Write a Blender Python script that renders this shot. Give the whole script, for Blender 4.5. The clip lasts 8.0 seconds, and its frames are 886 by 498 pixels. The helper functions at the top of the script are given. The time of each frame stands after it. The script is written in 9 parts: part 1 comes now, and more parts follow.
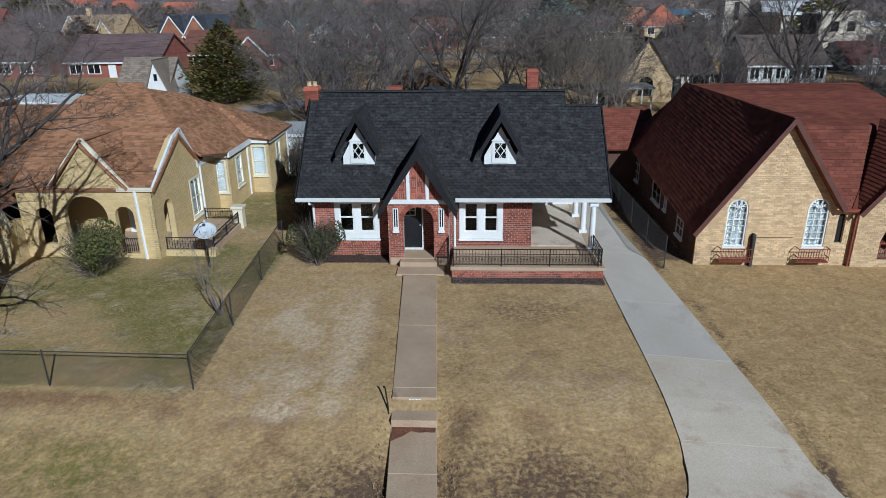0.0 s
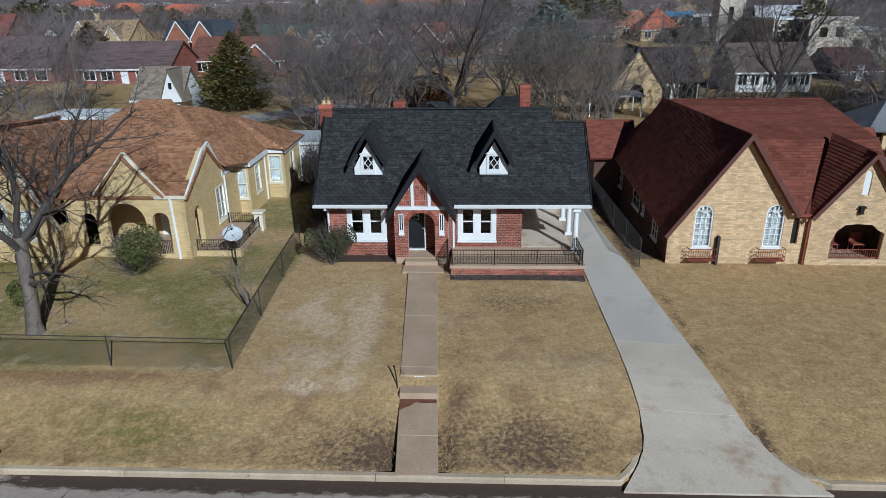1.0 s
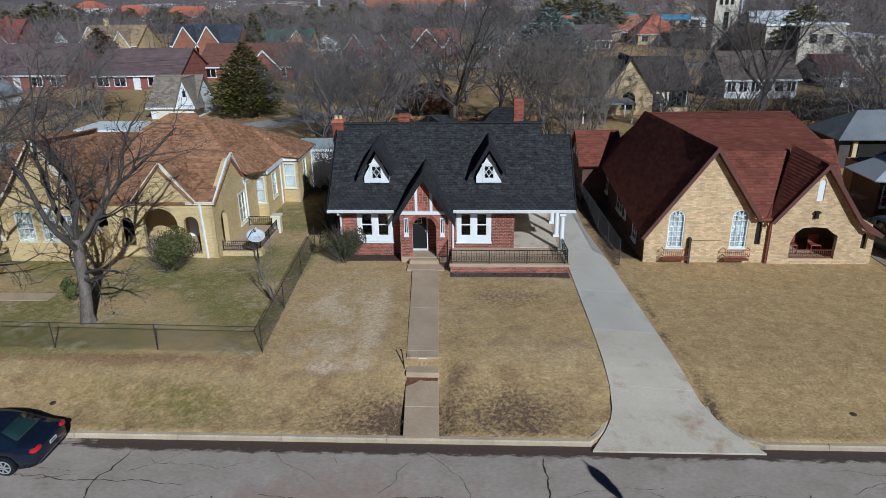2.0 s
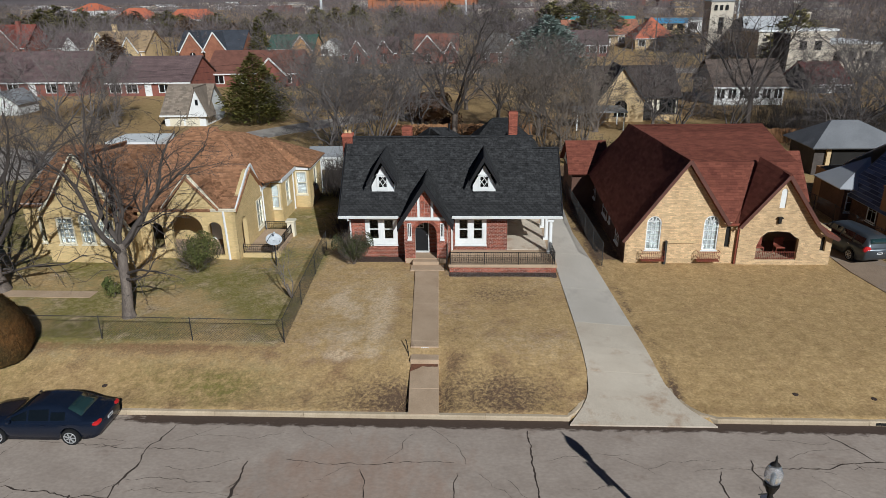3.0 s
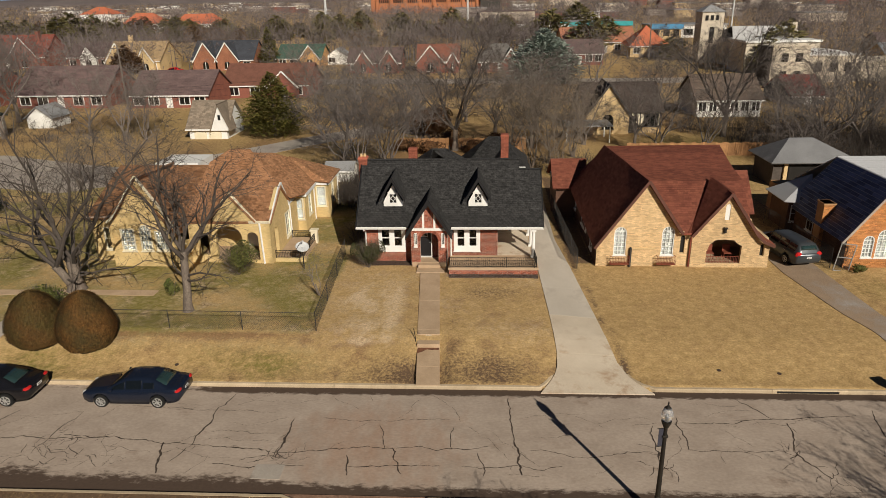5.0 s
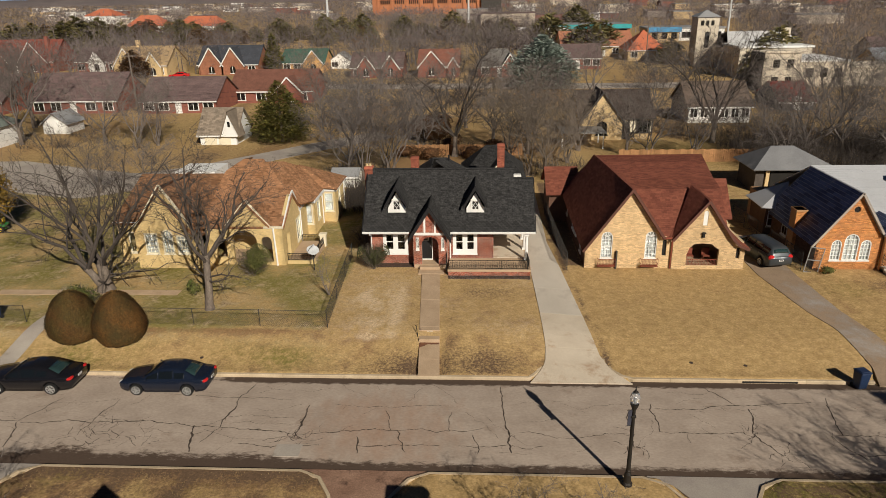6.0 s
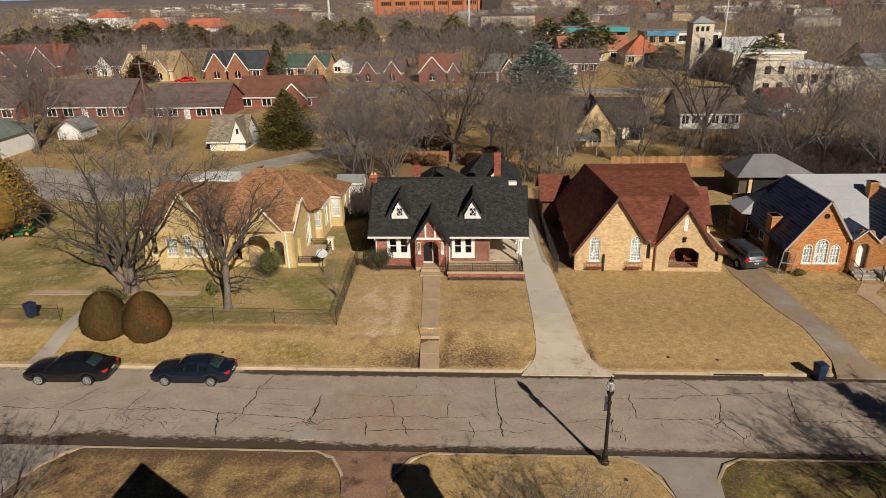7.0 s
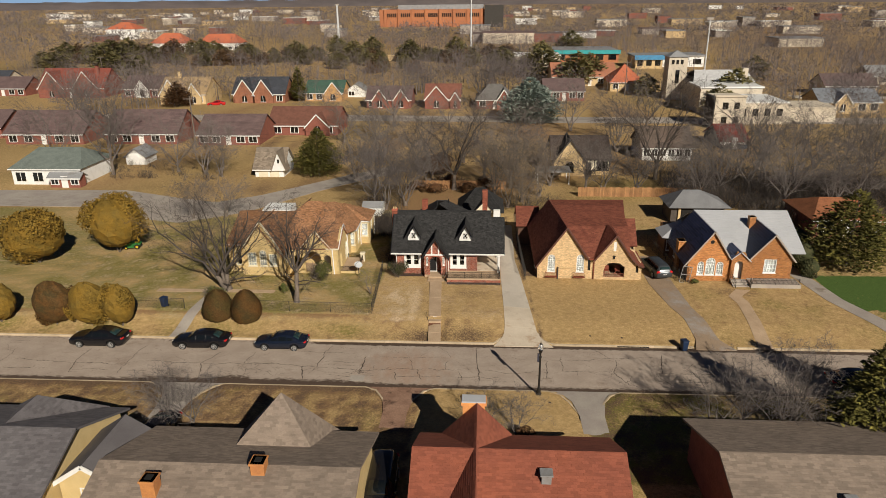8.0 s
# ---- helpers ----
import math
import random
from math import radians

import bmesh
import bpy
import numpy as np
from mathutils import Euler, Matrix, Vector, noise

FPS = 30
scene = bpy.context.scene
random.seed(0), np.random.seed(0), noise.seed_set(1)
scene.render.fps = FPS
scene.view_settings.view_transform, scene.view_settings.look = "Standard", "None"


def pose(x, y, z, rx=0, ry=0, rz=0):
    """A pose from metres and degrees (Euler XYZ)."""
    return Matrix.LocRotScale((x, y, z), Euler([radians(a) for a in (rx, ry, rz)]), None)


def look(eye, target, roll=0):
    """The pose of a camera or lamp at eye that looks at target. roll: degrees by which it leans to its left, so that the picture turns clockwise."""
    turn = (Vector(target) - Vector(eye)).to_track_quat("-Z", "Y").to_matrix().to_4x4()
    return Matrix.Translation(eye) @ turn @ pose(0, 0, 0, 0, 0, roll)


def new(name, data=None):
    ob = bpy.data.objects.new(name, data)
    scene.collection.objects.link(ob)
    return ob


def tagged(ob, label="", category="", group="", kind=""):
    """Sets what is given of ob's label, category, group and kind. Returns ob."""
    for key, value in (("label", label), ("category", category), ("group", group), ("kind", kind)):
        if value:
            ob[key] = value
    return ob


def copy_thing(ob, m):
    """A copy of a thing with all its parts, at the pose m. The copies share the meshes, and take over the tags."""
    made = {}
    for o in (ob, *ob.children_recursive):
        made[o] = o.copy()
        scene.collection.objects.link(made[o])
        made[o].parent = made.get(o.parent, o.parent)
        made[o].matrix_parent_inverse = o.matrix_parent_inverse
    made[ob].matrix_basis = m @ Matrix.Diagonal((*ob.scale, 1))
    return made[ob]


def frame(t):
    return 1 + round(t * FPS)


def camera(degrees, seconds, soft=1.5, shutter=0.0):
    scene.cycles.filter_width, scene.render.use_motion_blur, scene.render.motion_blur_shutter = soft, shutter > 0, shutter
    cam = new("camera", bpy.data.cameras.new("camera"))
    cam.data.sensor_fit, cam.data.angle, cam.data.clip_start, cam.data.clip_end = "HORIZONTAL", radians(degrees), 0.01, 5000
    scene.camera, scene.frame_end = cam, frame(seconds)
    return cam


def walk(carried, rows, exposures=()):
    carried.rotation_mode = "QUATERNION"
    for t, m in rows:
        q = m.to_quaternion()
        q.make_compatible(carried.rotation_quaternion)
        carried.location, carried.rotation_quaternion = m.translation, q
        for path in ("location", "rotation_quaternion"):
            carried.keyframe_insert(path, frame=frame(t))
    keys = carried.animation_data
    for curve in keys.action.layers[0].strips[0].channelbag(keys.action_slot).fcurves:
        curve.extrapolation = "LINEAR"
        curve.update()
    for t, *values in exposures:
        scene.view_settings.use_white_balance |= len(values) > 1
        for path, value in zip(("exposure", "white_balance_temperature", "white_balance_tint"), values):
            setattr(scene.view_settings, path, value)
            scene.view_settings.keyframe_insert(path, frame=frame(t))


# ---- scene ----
# ---------------------------------------------------------------- camera and its walk
cam = camera(67.0, 8.0, 0.8)
PATH = [
    (0, (0.67, -10.383, 9.98), (0.582, -8.513, 9.277), -0.7),
    (0.5, (0.744, -11.847, 10.547), (0.656, -9.977, 9.843), -0.8),
    (1, (0.845, -13.328, 11.147), (0.754, -11.458, 10.442), -0.8),
    (1.5, (0.934, -14.858, 11.731), (0.841, -12.989, 11.026), -0.8),
    (3, (1.255, -19.464, 13.606), (1.157, -17.595, 12.901), -0.9),
    (3.5, (1.368, -20.986, 14.284), (1.268, -19.118, 13.576), -0.9),
    (4, (1.469, -22.54, 14.954), (1.367, -20.672, 14.245), -0.9),
    (4.5, (1.587, -24.021, 15.633), (1.483, -22.153, 14.925), -1),
    (6, (1.981, -28.546, 17.726), (1.871, -26.679, 17.017), -1.1),
    (6.5, (2.111, -30.076, 18.439), (2, -28.209, 17.729), -1.1),
    (7, (2.233, -31.601, 19.159), (2.121, -29.734, 18.45), -1.1),
    (7.2, (2.285, -32.35, 19.55), (2.172, -30.483, 18.841), -1.1),
    (7.5, (2.62, -37.595, 21.957), (2.506, -35.728, 21.249), -1.1),
    (8, (3.392, -49.671, 27.057), (3.275, -47.801, 26.358), -0.6),
]
EXPOSURE = [(0, -0.22, 4750, 6), (2.0, -0.22, 4750, 6), (2.7, -0.16, 5000, 7), (3.5, -0.07, 5750, 8), (4.3, -0.06, 6450, 10), (6, 0.0, 6400, 10), (8, 0.03, 6400, 10)]
walk(cam, [(t, look(eye, target, roll)) for t, eye, target, roll in PATH], EXPOSURE)

# ---------------------------------------------------------------- world and sun
SUN_FROM = Vector((3.39, -6.7, 4.33))
sky_world = bpy.data.worlds.new("sky")
scene.world = sky_world
sky_world.use_nodes = True
_n = sky_world.node_tree.nodes
_sky = _n.new("ShaderNodeTexSky")
_sky.sky_type = "NISHITA"
_sky.sun_disc = False
_sky.sun_elevation = radians(30)
_sky.sun_rotation = math.atan2(SUN_FROM.x, SUN_FROM.y)
_sky.altitude, _sky.air_density, _sky.dust_density = 2500, 0.26, 0.12
sky_world.node_tree.links.new(_sky.outputs[0], _n["Background"].inputs[0])
_n["Background"].inputs[1].default_value = 0.05
sun_data = bpy.data.lights.new("sun", "SUN")
sun_data.energy, sun_data.angle, sun_data.color = 5.0, radians(0.55), (1.0, 0.90, 0.75)
new("sun", sun_data).matrix_world = look(SUN_FROM * 10, (0, 0, 0))
# ---------------------------------------------------------------- materials
def mat(name, c1, c2=None, scale=1.2, fine=25.0, grain=0.18, rough=0.85, bump=0.25, dist=0.01, metal=0.0,
        island=0.0, each=0.0, stain=None, stain_scale=0.25, stain_at=0.55, stretch=(1, 1, 1), spec=0.3):
    """Two colours mixed by a broad noise, a fine grain, optional stains, and a shift per piece."""
    m = bpy.data.materials.new(name)
    m.use_nodes = True
    nt = m.node_tree
    N, L = nt.nodes, nt.links
    bsdf = N["Principled BSDF"]
    bsdf.inputs["Roughness"].default_value = rough
    bsdf.inputs["Metallic"].default_value = metal
    bsdf.inputs["Specular IOR Level"].default_value = spec
    c2 = c2 or tuple(v * 0.75 for v in c1)
    tc = N.new("ShaderNodeTexCoord")
    mp = N.new("ShaderNodeMapping")
    mp.inputs["Scale"].default_value = stretch
    L.new(tc.outputs["Object"], mp.inputs[0])

    def tex(sc, detail=6, rgh=0.6):
        n = N.new("ShaderNodeTexNoise")
        n.inputs["Scale"].default_value, n.inputs["Detail"].default_value = sc, detail
        n.inputs["Roughness"].default_value = rgh
        L.new(mp.outputs[0], n.inputs["Vector"])
        return n

    def ramp(src, a, b):
        r = N.new("ShaderNodeMapRange")
        r.inputs[1].default_value, r.inputs[2].default_value = a, b
        L.new(src, r.inputs[0])
        return r

    def mix(fac, a, b, mode="MIX"):
        x = N.new("ShaderNodeMix")
        x.data_type, x.blend_type = "RGBA", mode
        for sock, v in ((x.inputs[0], fac), (x.inputs[6], a), (x.inputs[7], b)):
            if isinstance(v, (int, float)):
                sock.default_value = v
            elif isinstance(v, tuple):
                sock.default_value = (*v[:3], 1)
            else:
                L.new(v, sock)
        return x.outputs[2]

    broad = ramp(tex(scale).outputs["Fac"], 0.35, 0.65)
    col = mix(broad.outputs[0], tuple(c1), tuple(c2))
    if stain:
        st = ramp(tex(stain_scale, 8, 0.7).outputs["Fac"], stain_at, stain_at + 0.12)
        col = mix(st.outputs[0], col, tuple(stain))
    fn = tex(fine, 4)
    val = ramp(fn.outputs["Fac"], 0.3, 0.7)
    val.inputs[3].default_value, val.inputs[4].default_value = 1 - grain, 1 + grain
    fac = val.outputs[0]
    for amount, node, out in ((island, "ShaderNodeNewGeometry", "Random Per Island"), (each, "ShaderNodeObjectInfo", "Random")):
        if amount:
            g = N.new(node)
            r2 = N.new("ShaderNodeMapRange")
            r2.inputs[3].default_value, r2.inputs[4].default_value = 1 - amount, 1 + amount
            L.new(g.outputs[out], r2.inputs[0])
            mm = N.new("ShaderNodeMath")
            mm.operation = "MULTIPLY"
            L.new(fac, mm.inputs[0])
            L.new(r2.outputs[0], mm.inputs[1])
            fac = mm.outputs[0]
    hs = N.new("ShaderNodeHueSaturation")
    L.new(col, hs.inputs["Color"])
    L.new(fac, hs.inputs["Value"])
    L.new(hs.outputs[0], bsdf.inputs["Base Color"])
    if bump:
        bp = N.new("ShaderNodeBump")
        bp.inputs["Strength"].default_value, bp.inputs["Distance"].default_value = bump, dist
        L.new(fn.outputs["Fac"], bp.inputs["Height"])
        L.new(bp.outputs[0], bsdf.inputs["Normal"])
    return m


def glass_mat(name, tint=(0.85, 0.9, 0.92), rough=0.0):
    m = bpy.data.materials.new(name)
    m.use_nodes = True
    b = m.node_tree.nodes["Principled BSDF"]
    b.inputs["Base Color"].default_value = (*tint, 1)
    b.inputs["Transmission Weight"].default_value = 1
    b.inputs["Roughness"].default_value = rough
    b.inputs["IOR"].default_value = 1.45
    return m


# house materials
WHITE = mat("white_paint", (0.78, 0.78, 0.76), (0.70, 0.70, 0.67), grain=0.06, rough=0.5, bump=0.1)
CREAM = mat("cream_paint", (0.74, 0.68, 0.52), (0.66, 0.60, 0.45), grain=0.07, rough=0.6, bump=0.1)
BLACK_TRIM = mat("black_trim", (0.018, 0.018, 0.02), (0.012, 0.012, 0.013), grain=0.2, rough=0.5)
IRON = mat("black_iron", (0.02, 0.019, 0.018), (0.03, 0.025, 0.02), rough=0.55, metal=0.3)
DARK = mat("dark_inside", (0.02, 0.018, 0.016), rough=0.9)
RED_BRICK = mat("red_brick", (0.32, 0.10, 0.058), (0.22, 0.07, 0.045), scale=2, fine=30, grain=0.25, island=0.35, each=0.35)
RED_MORTAR = mat("red_brick_wall", (0.50, 0.40, 0.34), (0.40, 0.30, 0.24), fine=40)
TAN_BRICK = mat("tan_brick", (0.62, 0.45, 0.25), (0.50, 0.35, 0.19), scale=2.5, fine=30, grain=0.2, island=0.2, each=0.2, stain=(0.58, 0.45, 0.28), stain_at=0.6)
TAN_MORTAR = mat("tan_brick_wall", (0.60, 0.46, 0.28), (0.52, 0.38, 0.22), fine=40)
ORANGE_BRICK = mat("orange_brick", (0.50, 0.22, 0.07), (0.38, 0.16, 0.06), scale=1.5, fine=30, grain=0.2, island=0.3, each=0.3)
ORANGE_MORTAR = mat("orange_brick_wall", (0.45, 0.27, 0.13), (0.38, 0.2, 0.1), fine=40)
# brown brick of the left side walls, their shade put into the colour
SHADED_BRICK = mat("shaded_brown_brick", (0.115, 0.062, 0.042), (0.085, 0.045, 0.032), scale=1.5, fine=30, grain=0.25, island=0.3)
SHADED_MORTAR = mat("shaded_brown_brick_wall", (0.15, 0.10, 0.075), (0.11, 0.07, 0.05), fine=40)
YELLOW_BRICK = mat("yellow_brick", (0.63, 0.48, 0.24), (0.55, 0.41, 0.19), scale=1.0, fine=25, grain=0.1, island=0.08, each=0.08, stain=(0.55, 0.33, 0.13), stain_scale=0.6, stain_at=0.62)
YELLOW_MORTAR = mat("yellow_brick_wall", (0.6, 0.46, 0.23), (0.53, 0.40, 0.19), fine=40)
DARK_SHINGLE = mat("charcoal_shingle", (0.041, 0.0405, 0.0405), (0.027, 0.0267, 0.027), scale=3.2, fine=9, grain=0.5, island=0.26, each=0.26, rough=0.92, spec=0.15)
RUST_SHINGLE = mat("rust_red_shingle", (0.20, 0.07, 0.045), (0.155, 0.052, 0.035), scale=1.6, fine=40, grain=0.28, island=0.2, each=0.2, rough=0.92, spec=0.15)
TAN_SHINGLE = mat("tan_brown_shingle", (0.315, 0.168, 0.09), (0.245, 0.125, 0.064), scale=1.1, fine=40, grain=0.28, island=0.3, each=0.3, rough=0.92, spec=0.15, stain=(0.2, 0.105, 0.055), stain_scale=0.5, stain_at=0.6)
# strong tone change from piece to piece stands in for sunlit ribs
BLUE_ROOF = mat("navy_metal_roof", (0.105, 0.125, 0.205), (0.08, 0.098, 0.17), scale=0.5, fine=9, grain=0.3, rough=0.42, metal=0.0, island=0.4, each=0.4, stain=(0.17, 0.18, 0.22), stain_scale=0.8, stain_at=0.6)
PALE_ROOF = mat("pale_metal_roof", (0.46, 0.47, 0.49), (0.41, 0.42, 0.44), scale=0.4, fine=20, grain=0.06, rough=0.5)
GREY_ROOF = mat("light_grey_roof", (0.29, 0.295, 0.30), (0.24, 0.245, 0.25), scale=0.4, fine=20, rough=0.6, stain=(0.2, 0.19, 0.18))
BROWN_ROOF = mat("brown_shingle", (0.155, 0.105, 0.10), (0.115, 0.078, 0.076), scale=0.5, fine=6, grain=0.25, rough=0.9, island=0.15)
SLATE_ROOF = mat("dark_slate_shingle", (0.06, 0.065, 0.08), (0.045, 0.05, 0.06), scale=0.5, fine=6, grain=0.25, rough=0.9, island=0.15)
GREEN_ROOF = mat("green_shingle", (0.06, 0.12, 0.09), (0.05, 0.09, 0.07), scale=0.5, fine=6, grain=0.2, rough=0.9)
TAUPE_ROOF = mat("taupe_shingle", (0.27, 0.215, 0.17), (0.22, 0.175, 0.14), scale=0.6, fine=30, grain=0.2, rough=0.9, island=0.18)
GREY_SHINGLE = mat("grey_shingle", (0.15, 0.14, 0.145), (0.12, 0.11, 0.115), scale=0.6, fine=30, grain=0.2, rough=0.9, island=0.18)
BRICK_RED_ROOF = mat("brick_red_shingle", (0.30, 0.095, 0.055), (0.25, 0.08, 0.05), scale=0.6, fine=40, grain=0.2, rough=0.9, island=0.15)
OLD_SHINGLE = mat("weathered_wood_shingle", (0.26, 0.21, 0.16), (0.19, 0.155, 0.12), scale=0.8, fine=15, grain=0.25, rough=0.95, island=0.25)
CORAL_ROOF = mat("coral_roof", (0.52, 0.16, 0.08), (0.44, 0.13, 0.07), scale=0.3, fine=8, rough=0.8)
FAR_BRICK = mat("far_red_brick", (0.27, 0.10, 0.07), (0.21, 0.08, 0.06), scale=1.0, fine=8, grain=0.2)
FAR_ORANGE = mat("far_orange_brick", (0.42, 0.17, 0.08), (0.35, 0.14, 0.07), scale=0.05, fine=1, grain=0.15)
COTTAGE_BRICK = mat("cottage_brick", (0.31, 0.135, 0.078), (0.24, 0.103, 0.062), scale=0.6, fine=4, grain=0.2)
HONEY_BRICK = mat("honey_brick", (0.55, 0.33, 0.14), (0.46, 0.26, 0.11), scale=0.6, fine=4, grain=0.2)
FAR_TAN = mat("far_tan_stone", (0.62, 0.46, 0.25), (0.52, 0.38, 0.20), scale=0.4, fine=6, grain=0.15)
BEIGE = mat("beige_stucco", (0.62, 0.55, 0.44), (0.54, 0.47, 0.37), scale=0.3, fine=6, grain=0.1)
GLASS = glass_mat("window_glass")
BLIND = mat("white_blind", (0.33, 0.33, 0.315), (0.27, 0.27, 0.255), fine=8, grain=0.1, rough=0.7, stretch=(0.2, 0.2, 6))
TEAL = mat("teal_paint", (0.05, 0.36, 0.38), rough=0.5)
SKY_BLUE = mat("blue_paint", (0.08, 0.28, 0.5), rough=0.5)
DARK_STONE_AND_SHADE = mat("dark_stone_and_shade", (0.06, 0.055, 0.05), fine=10)
TERRACOTTA = mat("rust_iron", (0.25, 0.07, 0.04), (0.18, 0.05, 0.03), rough=0.7)
# ground materials
CONCRETE = mat("driveway_concrete", (0.56, 0.505, 0.43), (0.48, 0.43, 0.36), scale=0.35, fine=30, grain=0.1, bump=0.1, stain=(0.41, 0.36, 0.305), stain_scale=0.3, stain_at=0.54, stretch=(1, 0.6, 1))
OLD_CONCRETE = mat("old_walk_concrete", (0.49, 0.36, 0.24), (0.41, 0.295, 0.19), scale=1.0, fine=25, grain=0.15, stain=(0.2, 0.13, 0.09), stain_scale=0.7, stain_at=0.66)
GREY_CONCRETE = mat("grey_concrete", (0.40, 0.36, 0.31), (0.32, 0.28, 0.25), scale=0.6, fine=20, grain=0.12, stain=(0.2, 0.16, 0.12), stain_scale=0.4, stain_at=0.6)
KERB_MAT = mat("kerb_concrete", (0.52, 0.42, 0.29), (0.42, 0.33, 0.22), scale=1.2, fine=25, grain=0.15, stain=(0.2, 0.14, 0.09), stain_scale=0.5, stain_at=0.62, each=0.1)
TAN_CONCRETE = mat("apron_concrete", (0.60, 0.52, 0.41), (0.52, 0.44, 0.34), scale=0.6, fine=25, grain=0.12, bump=0.1, stain=(0.42, 0.31, 0.215), stain_scale=0.7, stain_at=0.5)
CRACK = mat("crack_fill", (0.075, 0.055, 0.043), (0.045, 0.034, 0.027), scale=3, fine=40)
RED_SOIL = mat("red_soil", (0.20, 0.085, 0.045), (0.11, 0.055, 0.035), scale=3, fine=25, grain=0.4, bump=0.6, dist=0.02)
CLAY_DRIVE = mat("muddy_drive_concrete", (0.34, 0.21, 0.145), (0.24, 0.14, 0.095), scale=0.9, fine=15, grain=0.25, stain=(0.09, 0.05, 0.035), stain_scale=0.7, stain_at=0.53)
MULCH = mat("mulch", (0.09, 0.06, 0.045), (0.05, 0.035, 0.028), scale=4, fine=30, grain=0.5, bump=0.8, dist=0.03)
# plants
BARK = mat("grey_bark", (0.20, 0.165, 0.135), (0.115, 0.092, 0.077), scale=3, fine=30, grain=0.3, stretch=(1, 1, 0.25), bump=0.6, dist=0.02)
TWIG = mat("twig", (0.182, 0.156, 0.141), (0.116, 0.1, 0.092), scale=0.4, fine=10, bump=0, each=0.18)
DARK_TWIG = mat("dark_twig", (0.09, 0.074, 0.063), (0.055, 0.045, 0.039), scale=0.4, fine=10, bump=0)
TAN_TWIG = mat("tan_twig", (0.18, 0.146, 0.115), (0.125, 0.103, 0.083), scale=0.4, fine=10, bump=0, each=0.18)
PINE = mat("cedar_foliage", (0.085, 0.086, 0.02), (0.165, 0.14, 0.03), scale=0.6, fine=12, grain=0.4, bump=0, island=0.35, each=0.15)
BLUE_SPRUCE = mat("blue_green_foliage", (0.19, 0.24, 0.205), (0.25, 0.29, 0.25), scale=0.6, fine=12, grain=0.3, bump=0, island=0.35)
RUST_LEAF = mat("winter_brown_hedge", (0.125, 0.058, 0.014), (0.062, 0.043, 0.013), scale=1.0, fine=9, grain=0.4, bump=0, island=0.35)
GOLD_LEAF = mat("olive_gold_hedge", (0.24, 0.14, 0.018), (0.15, 0.10, 0.018), scale=0.8, fine=12, grain=0.3, bump=0, island=0.35)
GREEN_LEAF = mat("green_leaf", (0.075, 0.09, 0.022), (0.125, 0.115, 0.035), scale=1.5, fine=15, grain=0.3, bump=0, island=0.4)
DARK_LEAF = mat("dark_green_leaf", (0.045, 0.055, 0.02), (0.075, 0.07, 0.028), scale=1.5, fine=15, grain=0.3, bump=0, island=0.4)
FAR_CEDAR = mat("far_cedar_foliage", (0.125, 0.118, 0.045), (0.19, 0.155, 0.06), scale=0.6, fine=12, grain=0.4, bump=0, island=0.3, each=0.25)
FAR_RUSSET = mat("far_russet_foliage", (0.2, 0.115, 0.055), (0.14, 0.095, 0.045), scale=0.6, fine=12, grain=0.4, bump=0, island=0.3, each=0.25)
RUSSET = mat("russet_foliage", (0.12, 0.055, 0.022), (0.08, 0.045, 0.02), scale=1.0, fine=12, grain=0.3, bump=0, island=0.35)
FAR_WOODS = mat("bare_woods", (0.165, 0.137, 0.13), (0.115, 0.097, 0.095), scale=0.01, fine=0.4, grain=0.2, bump=0, island=0.35)
# vehicles
NAVY = mat("navy_car_paint", (0.0085, 0.013, 0.026), (0.008, 0.012, 0.024), grain=0.02, rough=0.18, bump=0, spec=0.6)
BLACK_PAINT = mat("black_car_paint", (0.008, 0.008, 0.01), (0.008, 0.008, 0.01), grain=0.02, rough=0.18, bump=0, spec=0.6)
SILVER = mat("silver_car_paint", (0.085, 0.095, 0.105), (0.08, 0.09, 0.1), grain=0.02, rough=0.3, bump=0, metal=0.5)
TYRE = mat("tyre_rubber", (0.015, 0.015, 0.015), rough=0.9)
CHROME = mat("alloy", (0.55, 0.55, 0.54), (0.5, 0.5, 0.49), rough=0.35, metal=0.4, bump=0)
CAR_GLASS = mat("car_glass", (0.006, 0.008, 0.009), (0.006, 0.008, 0.009), rough=0.04, bump=0, grain=0, spec=0.8)
# greenish base colour paints the sky's reflection into the rear window
REAR_GLASS = mat("rear_glass_sky_reflection", (0.02, 0.042, 0.042), (0.02, 0.04, 0.04), rough=0.05, bump=0, grain=0, spec=0.8)
RED_LENS = mat("red_lens", (0.5, 0.02, 0.02), (0.45, 0.02, 0.02), rough=0.2, bump=0)
CLEAR_LENS = mat("clear_lens", (0.65, 0.65, 0.62), rough=0.1, bump=0)
PLATE = mat("plate_white", (0.75, 0.75, 0.75), rough=0.4, bump=0)
BIN_BLUE = mat("blue_bin_plastic", (0.015, 0.03, 0.075), (0.013, 0.026, 0.06), rough=0.45)
MOWER_GREEN = mat("green_machine_paint", (0.04, 0.2, 0.05), rough=0.35)
YELLOW_PAINT = mat("yellow_paint", (0.7, 0.5, 0.03), rough=0.4)
DISH_WHITE = mat("dish_grey", (0.6, 0.62, 0.63), rough=0.4)
FENCE_WIRE = mat("galvanised_wire", (0.065, 0.061, 0.058), (0.042, 0.04, 0.038), rough=0.6, metal=0.3, bump=0)
FENCE_WOOD = mat("cedar_fence", (0.36, 0.19, 0.085), (0.26, 0.14, 0.065), scale=1.0, fine=10, each=0.2, island=0.25)


